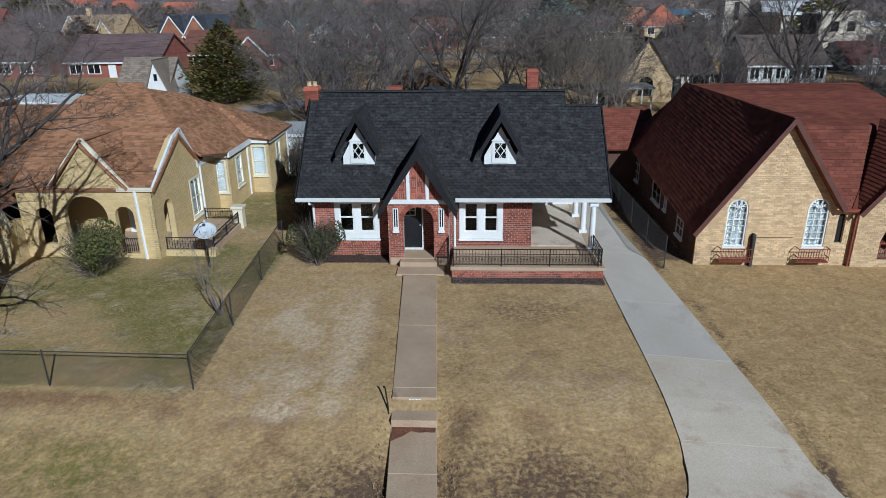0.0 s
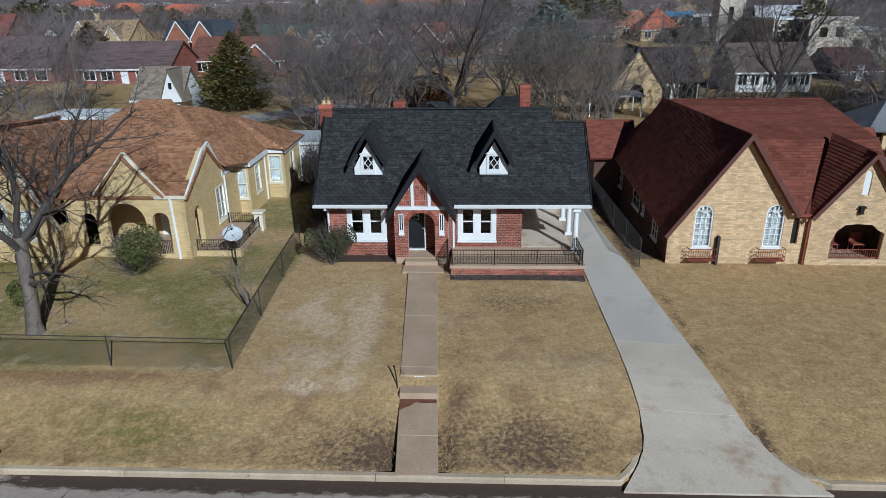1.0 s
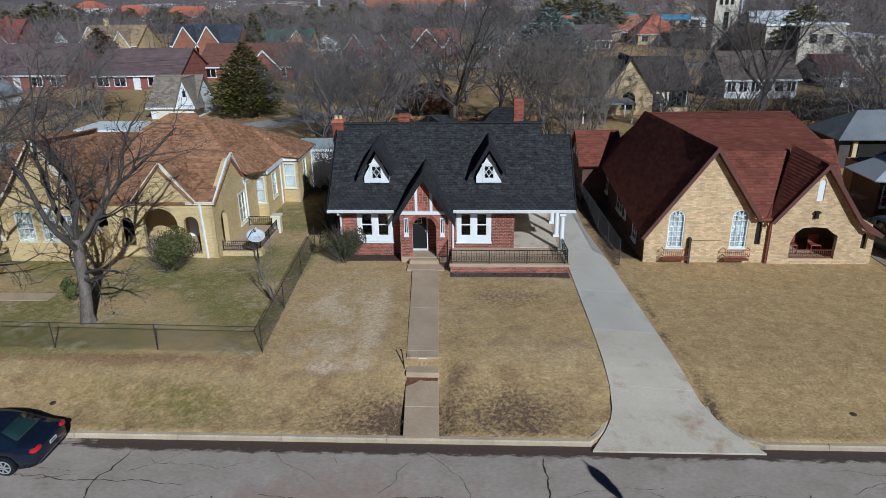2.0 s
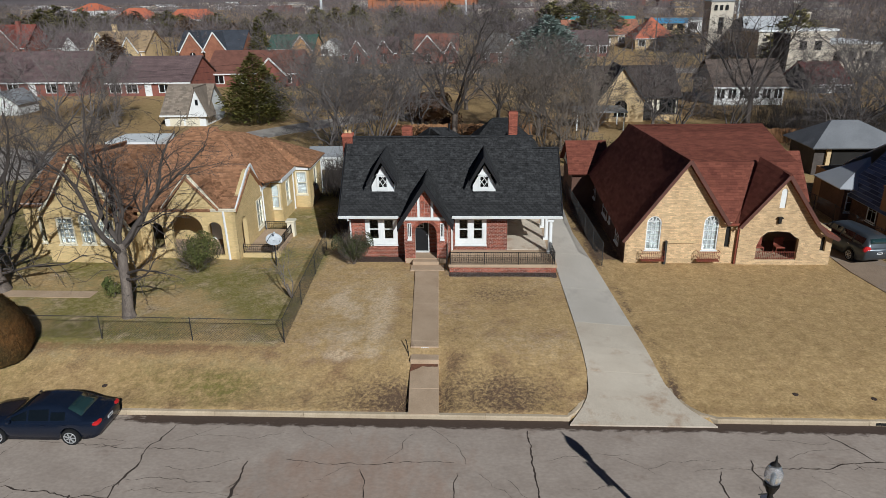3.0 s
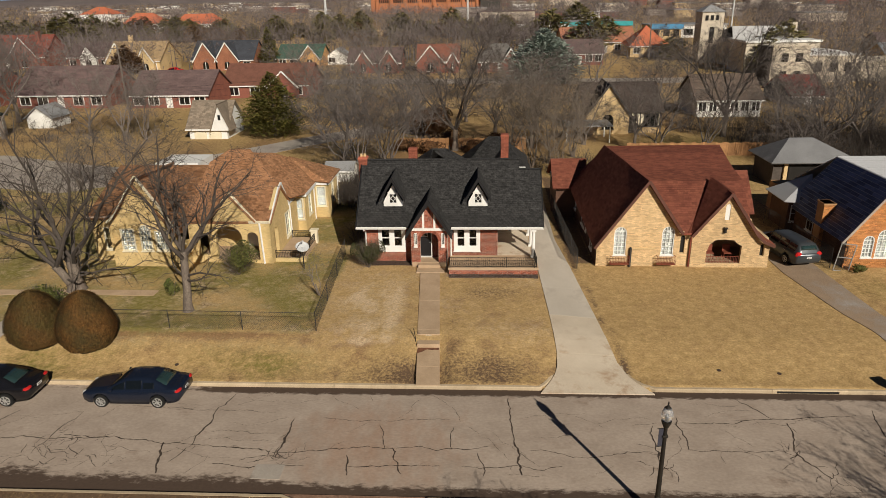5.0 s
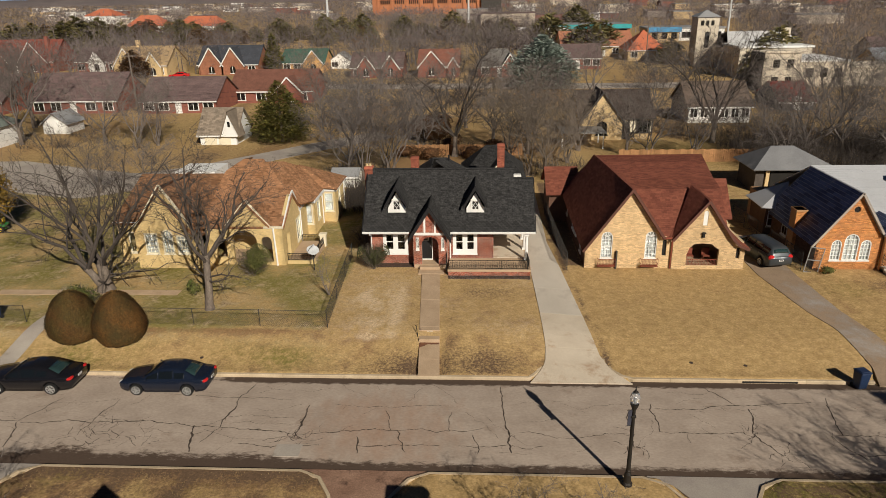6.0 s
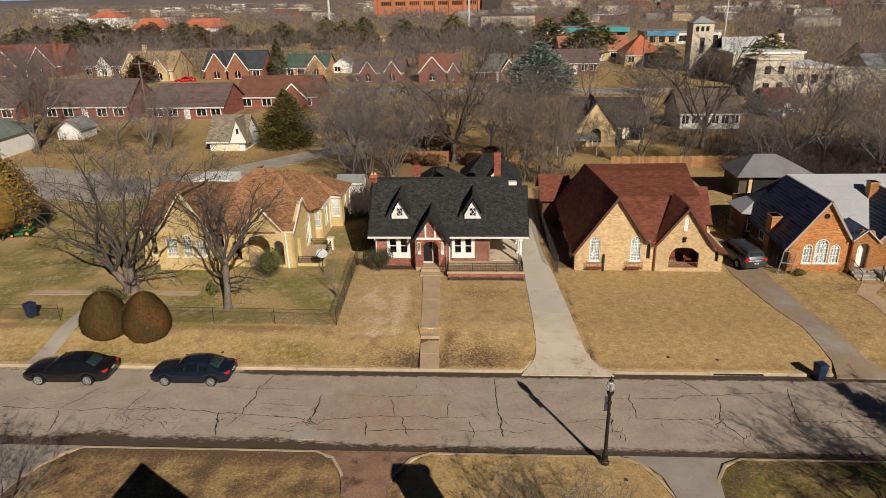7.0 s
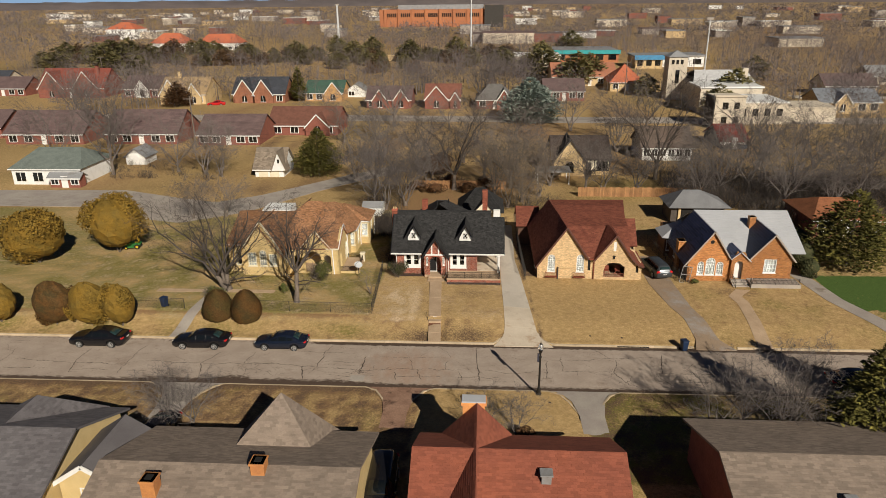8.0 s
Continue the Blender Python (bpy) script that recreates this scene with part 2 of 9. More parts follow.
# ---------------------------------------------------------------- mesh tools
class Geo:
    """Vertices and faces of one mesh."""

    def __init__(self):
        self.v, self.f = [], []

    def add(self, verts, faces):
        k = len(self.v)
        self.v.extend([tuple(p) for p in verts])
        self.f.extend([tuple(i + k for i in fc) for fc in faces])
        return self

    def box(self, x0, x1, y0, y1, z0, z1):
        return self.add([(x0, y0, z0), (x1, y0, z0), (x1, y1, z0), (x0, y1, z0), (x0, y0, z1), (x1, y0, z1), (x1, y1, z1), (x0, y1, z1)],
                        [(3, 2, 1, 0), (4, 5, 6, 7), (0, 1, 5, 4), (1, 2, 6, 5), (2, 3, 7, 6), (3, 0, 4, 7)])

    def bar(self, a, b, w, h=None):
        """A square bar from a to b."""
        a, b = Vector(a), Vector(b)
        h = h or w
        d = (b - a).normalized()
        s = d.cross(Vector((0, 0, 1)))
        s = s.normalized() if s.length > 1e-4 else Vector((1, 0, 0))
        u = s.cross(d)
        s, u = s * w / 2, u * h / 2
        return self.add([a - s - u, a + s - u, a + s + u, a - s + u, b - s - u, b + s - u, b + s + u, b - s + u],
                        [(3, 2, 1, 0), (4, 5, 6, 7), (0, 1, 5, 4), (1, 2, 6, 5), (2, 3, 7, 6), (3, 0, 4, 7)])

    def tube(self, pts, radii, n=8, cap=True):
        pts = [Vector(p) for p in pts]
        k = len(self.v)
        ref = None
        for i, p in enumerate(pts):
            d = (pts[min(i + 1, len(pts) - 1)] - pts[max(i - 1, 0)]).normalized()
            if ref is None:
                ref = d.orthogonal().normalized()
            ref = (ref - d * ref.dot(d))
            ref = ref.normalized() if ref.length > 1e-5 else d.orthogonal().normalized()
            w = d.cross(ref)
            for j in range(n):
                a = 2 * math.pi * j / n
                q = p + (ref * math.cos(a) + w * math.sin(a)) * radii[i]
                self.v.append((q.x, q.y, q.z))
        for i in range(len(pts) - 1):
            for j in range(n):
                a, b = k + i * n + j, k + i * n + (j + 1) % n
                self.f.append((a, b, b + n, a + n))
        if cap:
            self.f.append(tuple(k + j for j in range(n))[::-1])
            self.f.append(tuple(k + (len(pts) - 1) * n + j for j in range(n)))
        return self

    def lathe(self, prof, n=16, o=(0, 0, 0)):
        return self.tube([(o[0], o[1], o[2] + z) for r, z in prof], [max(r, 1e-4) for r, z in prof], n)

    def ball(self, c, r, nu=12, nv=8, jit=0.0, rng=None):
        k = len(self.v)
        for i in range(nv + 1):
            t = math.pi * i / nv
            for j in range(nu):
                a = 2 * math.pi * j / nu
                s = 1 + (rng.uniform(-jit, jit) if rng else 0)
                self.v.append((c[0] + r[0] * s * math.sin(t) * math.cos(a), c[1] + r[1] * s * math.sin(t) * math.sin(a), c[2] + r[2] * s * math.cos(t)))
        for i in range(nv):
            for j in range(nu):
                a, b = k + i * nu + j, k + i * nu + (j + 1) % nu
                self.f.append((a, a + nu, b + nu, b))
        return self

    def mesh(self, name):
        me = bpy.data.meshes.new(name)
        me.from_pydata(self.v, [], self.f)
        return me


def part(name, geo, material, parent=None, label="", smooth=False, bevel=0.0, fix=True):
    """Links a Geo as ONE mesh object under a thing or a part."""
    me = geo.mesh(name)
    if fix:
        bm = bmesh.new()
        bm.from_mesh(me)
        bmesh.ops.recalc_face_normals(bm, faces=bm.faces)
        bm.to_mesh(me)
        bm.free()
    me.materials.append(material)
    if smooth:
        me.shade_smooth()
    ob = new(name, me)
    if parent is not None:
        ob.parent = parent
    if bevel:
        md = ob.modifiers.new("edge", "BEVEL")
        md.width, md.segments, md.limit_method = bevel, 1, "ANGLE"
    if label:
        ob["label"] = label
    return ob


def thing(name, label, category, group="", kind="", at=None):
    e = new(name)
    e.empty_display_size = 0.3
    if at is not None:
        e.matrix_basis = at
    return tagged(e, label, category, group, kind)


class Frame:
    """A plane: origin, u and v directions, and the normal that faces out."""

    def __init__(self, o, u, v, flip=False):
        self.o, self.u, self.v = Vector(o), Vector(u).normalized(), Vector(v).normalized()
        self.n = self.u.cross(self.v).normalized() * (-1 if flip else 1)

    def __call__(self, u, v, n=0.0):
        return self.o + self.u * u + self.v * v + self.n * n


def slab(geo, fr, outer, holes=(), depth=0.24):
    """A wall or board of any outline with holes through it, front on the plane, back behind it."""
    from mathutils.geometry import tessellate_polygon
    loops = [list(outer)] + [list(h) for h in holes]
    flat = [p for lp in loops for p in lp]
    tris = tessellate_polygon([[Vector((p[0], p[1], 0)) for p in lp] for lp in loops])
    k, n = len(geo.v), len(flat)
    for d in (0.0, -depth):
        geo.v.extend([tuple(fr(p[0], p[1], d)) for p in flat])
    for t in tris:
        geo.f.append(tuple(k + i for i in t))
        geo.f.append(tuple(k + n + i for i in reversed(t)))
    s = 0
    for lp in loops:
        m = len(lp)
        for i in range(m):
            a, b = k + s + i, k + s + (i + 1) % m
            geo.f.append((a, b, b + n, a + n))
        s += m
    return geo


def spans(loops, v):
    """The stretches of the line at height v that lie inside the outline and outside its holes."""
    xs = []
    for lp in loops:
        for (x0, y0), (x1, y1) in zip(lp, lp[1:] + lp[:1]):
            if (y0 <= v) != (y1 <= v):
                xs.append(x0 + (v - y0) / (y1 - y0) * (x1 - x0))
    xs.sort()
    return list(zip(xs[::2], xs[1::2]))


def courses(loops, du, dv, gap, rng, least=0.03, jog=0.5):
    """Pieces laid in rows: (u0, u1, v0, v1)."""
    loops = [list(lp) for lp in loops]
    v0, v1 = min(p[1] for p in loops[0]), max(p[1] for p in loops[0])
    out = []
    for r in range(int((v1 - v0) / dv) + 1):
        a, b = v0 + r * dv, min(v0 + (r + 1) * dv, v1)
        if b - a < dv * 0.35:
            continue
        off = (r % 2) * du * jog + rng.uniform(-0.02, 0.02)
        both = [(max(p[0], q[0]), min(p[1], q[1])) for p in spans(loops, a + 0.004) for q in spans(loops, b - 0.004)]
        for s, e in [p for p in both if p[1] - p[0] > least]:
            k = math.floor((s - off) / du)
            while off + k * du < e:
                p, q = max(s, off + k * du), min(e, off + (k + 1) * du)
                if q - p > least:
                    out.append((p + gap / 2, q - gap / 2, a + gap / 2, b - gap / 2))
                k += 1
    return out


def lay(parent, name, fr, pieces, material, n_low, n_top, single=0, rng=None, label=""):
    """Lays pieces on a plane: the first `single` whole ones as objects of their own, the rest joined."""
    geo = Geo()
    rng = rng or random.Random(5)
    big = max((p[1] - p[0]) for p in pieces) if pieces else 0
    tall = max((p[3] - p[2]) for p in pieces) if pieces else 0
    shared = None
    for u0, u1, v0, v1 in pieces:
        j = rng.uniform(-0.15, 0.15) * max(n_low, n_top)
        if single > 0 and u1 - u0 > big - 0.005 and v1 - v0 > tall - 0.005:
            if shared is None:
                g = Geo()
                wedge(g, Frame((0, 0, 0), (1, 0, 0), (0, 1, 0)), 0, big, 0, tall, n_low, n_top)
                shared = g.mesh(name)
                shared.materials.append(material)
            ob = new(name, shared)
            ob.parent = parent
            o = fr(u0, v0, j)
            ob.matrix_basis = Matrix(((fr.u.x, fr.v.x, fr.n.x, o.x), (fr.u.y, fr.v.y, fr.n.y, o.y), (fr.u.z, fr.v.z, fr.n.z, o.z), (0, 0, 0, 1)))
            single -= 1
        else:
            wedge(geo, fr, u0, u1, v0, v1, n_low + j, n_top + j * 0.5)
    if geo.v:
        ob = part(name + "s", geo, material, parent, label, fix=False)
        ob["kind"] = "stuff"


def wedge(geo, fr, u0, u1, v0, v1, lo, hi):
    P = [fr(u0, v0, 0.0), fr(u1, v0, 0.0), fr(u1, v1, 0.0), fr(u0, v1, 0.0), fr(u0, v0, lo), fr(u1, v0, lo), fr(u1, v1, hi), fr(u0, v1, hi)]
    geo.add(P, [(4, 5, 6, 7), (0, 1, 5, 4), (1, 2, 6, 5), (2, 3, 7, 6), (3, 0, 4, 7)])


def arch(u0, u1, v0, v1, n=10, rise=None):
    """The outline of an opening with a round head; v1 is the crown."""
    w = (u1 - u0) / 2
    rise = rise or w
    c = (u0 + u1) / 2
    return [(u0, v0), (u1, v0)] + [(c + w * math.cos(math.pi * i / n), v1 - rise + rise * math.sin(math.pi * i / n)) for i in range(n + 1)]


def rect(u0, u1, v0, v1):
    return [(u0, v0), (u1, v0), (u1, v1), (u0, v1)]


def inset(loop, d):
    """The outline drawn in by d (convex outlines)."""
    cx, cy = sum(p[0] for p in loop) / len(loop), sum(p[1] for p in loop) / len(loop)
    us, vs = [p[0] for p in loop], [p[1] for p in loop]
    fu, fv = 1 - 2 * d / (max(us) - min(us)), 1 - 2 * d / (max(vs) - min(vs))
    mu, mv = (max(us) + min(us)) / 2, (max(vs) + min(vs)) / 2
    return [(mu + (p[0] - mu) * fu, mv + (p[1] - mv) * fv) for p in loop]


def window(house, fr, loop, frame_mat=None, border=0.09, cols=1, rows=2, sill=True, blind=None, proud=0.03, bars=0.03, deep=0.16, name="window"):
    """A window in an opening: frame with panes, glazing bars, a sill and perhaps a blind behind."""
    fm = frame_mat or WHITE
    g = Geo()
    inner = inset(loop, border)
    fr2 = Frame(fr(0, 0, proud), fr.u, fr.v)
    fr2.n = fr.n
    slab(g, fr2, loop, [inner], depth=0.09)
    win = part(name, g, fm, house)
    us, vs = [p[0] for p in inner], [p[1] for p in inner]
    u0, u1, v0, v1 = min(us), max(us), min(vs), max(vs)
    g = Geo()
    fr3 = Frame(fr(0, 0, proud - 0.05), fr.u, fr.v)
    fr3.n = fr.n
    slab(g, fr3, inner, (), depth=0.012)
    p = part("pane", g, GLASS, win)
    p.visible_shadow = False
    g = Geo()
    for i in range(1, cols):
        u = u0 + (u1 - u0) * i / cols
        for s, e in spans_v(inner, u):
            part("glazing_bar", Geo().add(*box_on(fr, u - bars / 2, u + bars / 2, s, e, proud - 0.045, proud - 0.015)), fm, win)
    for j in range(1, rows):
        v = v0 + (v1 - v0) * j / rows
        for s, e in spans([list(inner)], v):
            part("glazing_bar", Geo().add(*box_on(fr, s, e, v - bars / 2, v + bars / 2, proud - 0.046, proud - 0.012)), fm, win)
    if blind:
        g = Geo()
        fr4 = Frame(fr(0, 0, proud - 0.11), fr.u, fr.v)
        fr4.n = fr.n
        slab(g, fr4, inner, (), depth=0.01)
        part("blind", g, blind, win)
    if sill:
        lu, lv = [p[0] for p in loop], [p[1] for p in loop]
        g = Geo()
        g.add(*box_on(fr, min(lu) - 0.05, max(lu) + 0.05, min(lv) - 0.07, min(lv) - 0.002, -0.02, proud + 0.06))
        part("sill", g, fm, win)
    return win


def spans_v(loop, u):
    return spans([[(b, a) for a, b in loop]], u)


def box_on(fr, u0, u1, v0, v1, n0, n1):
    P = [fr(u0, v0, n0), fr(u1, v0, n0), fr(u1, v1, n0), fr(u0, v1, n0), fr(u0, v0, n1), fr(u1, v0, n1), fr(u1, v1, n1), fr(u0, v1, n1)]
    return P, [(3, 2, 1, 0), (4, 5, 6, 7), (0, 1, 5, 4), (1, 2, 6, 5), (2, 3, 7, 6), (3, 0, 4, 7)]


def roof_face(house, corners, material, thick=0.12, shingle=None, single=0, seed=1, name="roof", bed=None, gap=0.006):
    """A flat roof plane through corners (first two: the eave, from its left to its right as seen from outside), with laid shingles."""
    c = [Vector(p) for p in corners]
    u = (c[1] - c[0]).normalized()
    n = u.cross(c[2] - c[0]).normalized()
    v = n.cross(u)
    fr = Frame(c[0], u, v)
    loop = [((p - c[0]).dot(u), (p - c[0]).dot(v)) for p in c]
    g = Geo()
    slab(g, fr, loop, (), depth=thick)
    body = part(name, g, bed or material, house)
    if shingle:
        du, dv = shingle
        lay(body, "shingle", fr, courses([loop], du, dv, gap, random.Random(seed), jog=0.37), material, 0.015, 0.004, single, random.Random(seed))
    return body, fr, loop


# the lie of the land
def ground_z(x, y):
    if y < -7.0:
        return 0.14 + 0.06 * min(1, (-7.0 - y) / 6)
    if y < 0:
        return -0.25
    s = min(1.0, max(0.0, (y - 0.25) / 4.2))
    s = s * s * (3 - 2 * s)
    lift = np.interp(x, [-60, -20, -8, -5, 4.5, 8.5, 24, 60], [0.75, 0.75, 0.62, 0.58, 0.58, 0.32, 0.32, 0.3])
    far = min(1.0, max(0.0, (y - 11) / 30))
    return 0.15 + lift * s * (1 - 0.3 * far)
# ---------------------------------------------------------------- ground
def blob(x, y, cx, cy, rx, ry):
    d = math.hypot((x - cx) / rx, (y - cy) / ry)
    return max(0.0, min(1.0, 1.6 - 1.3 * d))


def nz(x, y, s, seed=0.0):
    return noise.noise(Vector((x * s, y * s, seed)))


def lawn_tone(x, y):
    """How green, how bare and how dark the lawn is at a place."""
    n1, n2, n3 = nz(x, y, 0.35, 1), nz(x, y, 1.1, 5), nz(x, y, 2.6, 9)
    green = bare = dark = pale = lush = 0.0
    if 0 <= y < 35:
        west = 1.0 if x < -6.7 else 0.0
        if y < 3.9:
            west = max(0.0, min(1.0, (-5.6 - x + 2.0 * n1) / 4.0))
        if x < 5.3:
            mid = (0.1 + 0.3 * n1 if x < -1 else 0.0,
                   0.22 + 0.6 * n2 + 0.4 * n3 + 0.4 * blob(x, y, -4.6, 3.0, 1.6, 1.6) * (0.6 + n2),
                   0.3 * blob(x, y, 1.7, 1.3, 2.9, 1.8) + 0.2 * blob(x, y, 2.5, 1.2, 1.4, 0.9) + 0.35 * blob(x, y, 2.4, 8.8, 1.9, 1.2)
                   + 0.35 * blob(x, y, -1.9, 0.9, 2.2, 1.6) + 0.25 * blob(x, y, -1.5, 0.7, 0.8, 0.8) + 0.1 + 0.2 * max(0, n2) + 0.14 * max(0.0, 1 - y / 3.4)
                   + (0.8 * blob(x, y, 0.3, 4.5, 0.7, 3.0) * max(0.0, n3 + 0.1) if x > 0 else 0.0),
                   0.55 * blob(x + 0.25 * n1, y, -2.75, 6.6, 0.5, 3.4) + 0.45 * blob(x, y, -4.6, 8.5, 2.0, 4.0) * (0.5 + 1.3 * n2 + 0.7 * n3) + 0.35 * max(0.0, n1 + 0.2) + 0.14 * max(0.0, min(1.0, (y - 2.4 + n1) / 2.5))
                   + 0.6 * blob(x, y, -4.2, 3.8, 2.2, 1.2) * (0.5 + 1.2 * n2))
            if y > 3.8:
                side = (0.72 + 0.75 * n1 + 0.4 * n2, 0.25 + 0.4 * n2 if y > 10 else 0.1, 0.08 + 0.45 * max(0.0, n2 + 0.6 * n3), 0.25 + 0.6 * max(0.0, n2 - 0.05))
            else:
                side = (0.3 + 0.5 * n1, max(0.0, 0.95 - abs(y - 3.6) * 1.3) + 0.22 + 0.5 * n2, 0.05 + 0.3 * max(0.0, n2 + 0.7 * n3) + 0.18 * max(0.0, 1 - y / 2.2),
                        0.5 * max(0.0, 1 - abs(y - 3.0) / 0.9) * (0.6 + n1))
            green, bare, dark, pale = (m + (w - m) * west for m, w in zip(mid, side))
        elif x < 21.4:
            green = 0.05 * n1
            bare = 0.22 + 0.2 * n2
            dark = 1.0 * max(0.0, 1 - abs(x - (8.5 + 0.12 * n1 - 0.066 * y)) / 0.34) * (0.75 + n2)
        else:
            green = 0.16 + 0.5 * n1
            bare = 0.3 + 0.5 * n2
            dark = 0.5 * blob(x, y, 27.5, 10.5, 2.4, 1.6)
            if x > 36.5:
                lush = 1.0 if 6.5 + n1 < y < 15 else 0.3
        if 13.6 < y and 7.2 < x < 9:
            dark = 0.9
    elif y >= 35:
        green = 0.22 + 0.5 * nz(x, y, 0.06, 3)
        bare = 0.36 + 0.6 * nz(x, y, 0.09, 4) + 0.3 * n1
        dark = 0.18 + 0.5 * max(0.0, nz(x, y, 0.12, 8) + 0.5 * n1)
        if 33 < y < 47 and -8 < x < 6:
            bare, dark = 1.3, 0.0
    elif y < -17 or abs(x) > 60:
        green, bare = 0.3 + 0.3 * nz(x, y, 0.03, 6), 0.35 + 0.3 * nz(x, y, 0.04, 7)
    else:
        if x < -1:
            green, bare = 0.25 + 0.4 * n1, 0.62 + 0.8 * n2
            bare += 0.6 * max(0, 1 - abs(y + 7.4) / 0.8)
            dark = 0.38 + 0.8 * max(0.0, n2 + 0.5 * n3) + 0.5 * max(0, 1 - abs(y + 7.3) / 0.7)
        elif x < 10.4:
            green, bare = 0.02, 0.1 + 0.3 * n2
        else:
            green, bare, dark = 0.75 + 0.5 * n1, 0.4 + 0.5 * n2, 0.5 + 0.6 * n2
    return [max(0.0, min(1.0, v)) for v in (green, bare, dark, pale, lush)]


def lawn_material():
    m = mat("dormant_lawn", (0.52, 0.362, 0.17), (0.395, 0.268, 0.118), scale=2.6, fine=10, grain=0.24, rough=0.95, bump=0.6, dist=0.04, spec=0.1)
    nt = m.node_tree
    N, L = nt.nodes, nt.links
    hs = [n for n in N if n.type == "HUE_SAT"][0]
    src = hs.inputs["Color"].links[0].from_socket
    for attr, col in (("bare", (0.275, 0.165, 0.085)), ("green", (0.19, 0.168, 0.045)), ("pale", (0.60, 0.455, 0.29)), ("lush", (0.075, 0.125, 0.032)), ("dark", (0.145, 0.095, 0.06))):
        a = N.new("ShaderNodeAttribute")
        a.attribute_name = attr
        tcn = N.new("ShaderNodeTexCoord")
        ns = N.new("ShaderNodeTexNoise")
        ns.inputs["Scale"].default_value, ns.inputs["Detail"].default_value, ns.inputs["Roughness"].default_value = (7.0 if attr == "dark" else 3.2), 9, 0.72
        L.new(tcn.outputs["Object"], ns.inputs["Vector"])
        k = N.new("ShaderNodeMath")
        k.operation = "MULTIPLY_ADD"
        k.inputs[1].default_value, k.inputs[2].default_value = (5.0, -2.5) if attr == "dark" else (3.6, -1.8)
        L.new(ns.outputs["Fac"], k.inputs[0])
        s = N.new("ShaderNodeMath")
        s.operation, s.use_clamp = "ADD", True
        L.new(a.outputs["Fac"], s.inputs[0])
        L.new(k.outputs[0], s.inputs[1])
        t = N.new("ShaderNodeMath")
        t.operation = "MULTIPLY"
        L.new(s.outputs[0], t.inputs[0])
        L.new(a.outputs["Fac"], t.inputs[1])
        r = N.new("ShaderNodeMath")
        r.operation, r.use_clamp = "MULTIPLY", True
        r.inputs[1].default_value = 1.7
        L.new(t.outputs[0], r.inputs[0])
        x = N.new("ShaderNodeMix")
        x.data_type = "RGBA"
        L.new(r.outputs[0], x.inputs[0])
        L.new(src, x.inputs[6])
        x.inputs[7].default_value = (*col, 1)
        src = x.outputs[2]
    L.new(src, hs.inputs["Color"])
    return m


LAWN = lawn_material()


def axis(lo, hi, step, far):
    a = list(np.arange(lo, hi, step))
    left, right, d = [], [], step * 2
    x = lo
    while x > -far:
        x -= d
        left.append(x)
        d *= 1.35
    x, d = hi, step * 2
    while x < far:
        right.append(x)
        x += d
        d *= 1.35
    return left[::-1] + a + right + [far]


def apron_z(x, y):
    return ground_z(x, max(y, 0.12)) if y > 1.2 else 0.02 + (ground_z(x, 1.2) - 0.02) * max(0, (y + 0.25) / 1.45)


def in_apron(x, y):
    s = max(0.0, 1.0 - y)
    return any(a - 0.85 * s < x < b + 1.0 * s for a, b in ((5.25, 8.2), (21.2, 23.3), (38.0, 40.0)))


def build_ground():
    xs = axis(-38, 42, 0.4, 4500)
    ys = sorted([y for y in axis(-26, 34, 0.4, 4500) if abs(y) > 0.15 and abs(y + 7) > 0.15] + [-7.14, -6.96, -0.04, -0.14 + 0.28])
    geo = Geo()
    att = {"green": [], "bare": [], "dark": [], "pale": [], "lush": []}
    for y in ys:
        for x in xs:
            z = ground_z(x, y)
            if 0 < y < 2.2 and (4.3 < x < 9.6 or 20.6 < x < 24.6 or 37.7 < x < 41.3):
                z = min(z, max(0.0, apron_z(x, y) - 0.1)) if in_apron(x, y) else z
            elif -10.5 < y < -7 and any(a - 0.7 * max(0.0, y + 8.6) < x < b + 0.7 * max(0.0, y + 8.6) for a, b in ((-20.1, -17.1), (-3.7, -1.4), (9.9, 12.2))):
                z = min(z, -0.03 + 0.14 * min(1, max(0, (-6.9 - y) / 2.5)))
            elif 0 < y < 3.3 and -1.3 < x < 0.05:
                z -= 0.12 + 0.1 * min(1, y / 2.5)
            if not -7.1 < y < 0.1:
                z += 0.018 * nz(x, y, 0.8, 2) * (1 if abs(x) < 60 else 0)
            geo.v.append((x, y, z))
            for k, v in zip(("green", "bare", "dark", "pale", "lush"), lawn_tone(x, y)):
                att[k].append(v)
    w = len(xs)
    for j in range(len(ys) - 1):
        for i in range(w - 1):
            a = j * w + i
            geo.f.append((a, a + 1, a + w + 1, a + w))
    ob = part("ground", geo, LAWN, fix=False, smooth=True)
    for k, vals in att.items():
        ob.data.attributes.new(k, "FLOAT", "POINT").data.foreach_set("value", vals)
    return tagged(ob, "dormant straw-coloured lawns with bare and green patches", "lawn", kind="structure")


build_ground()


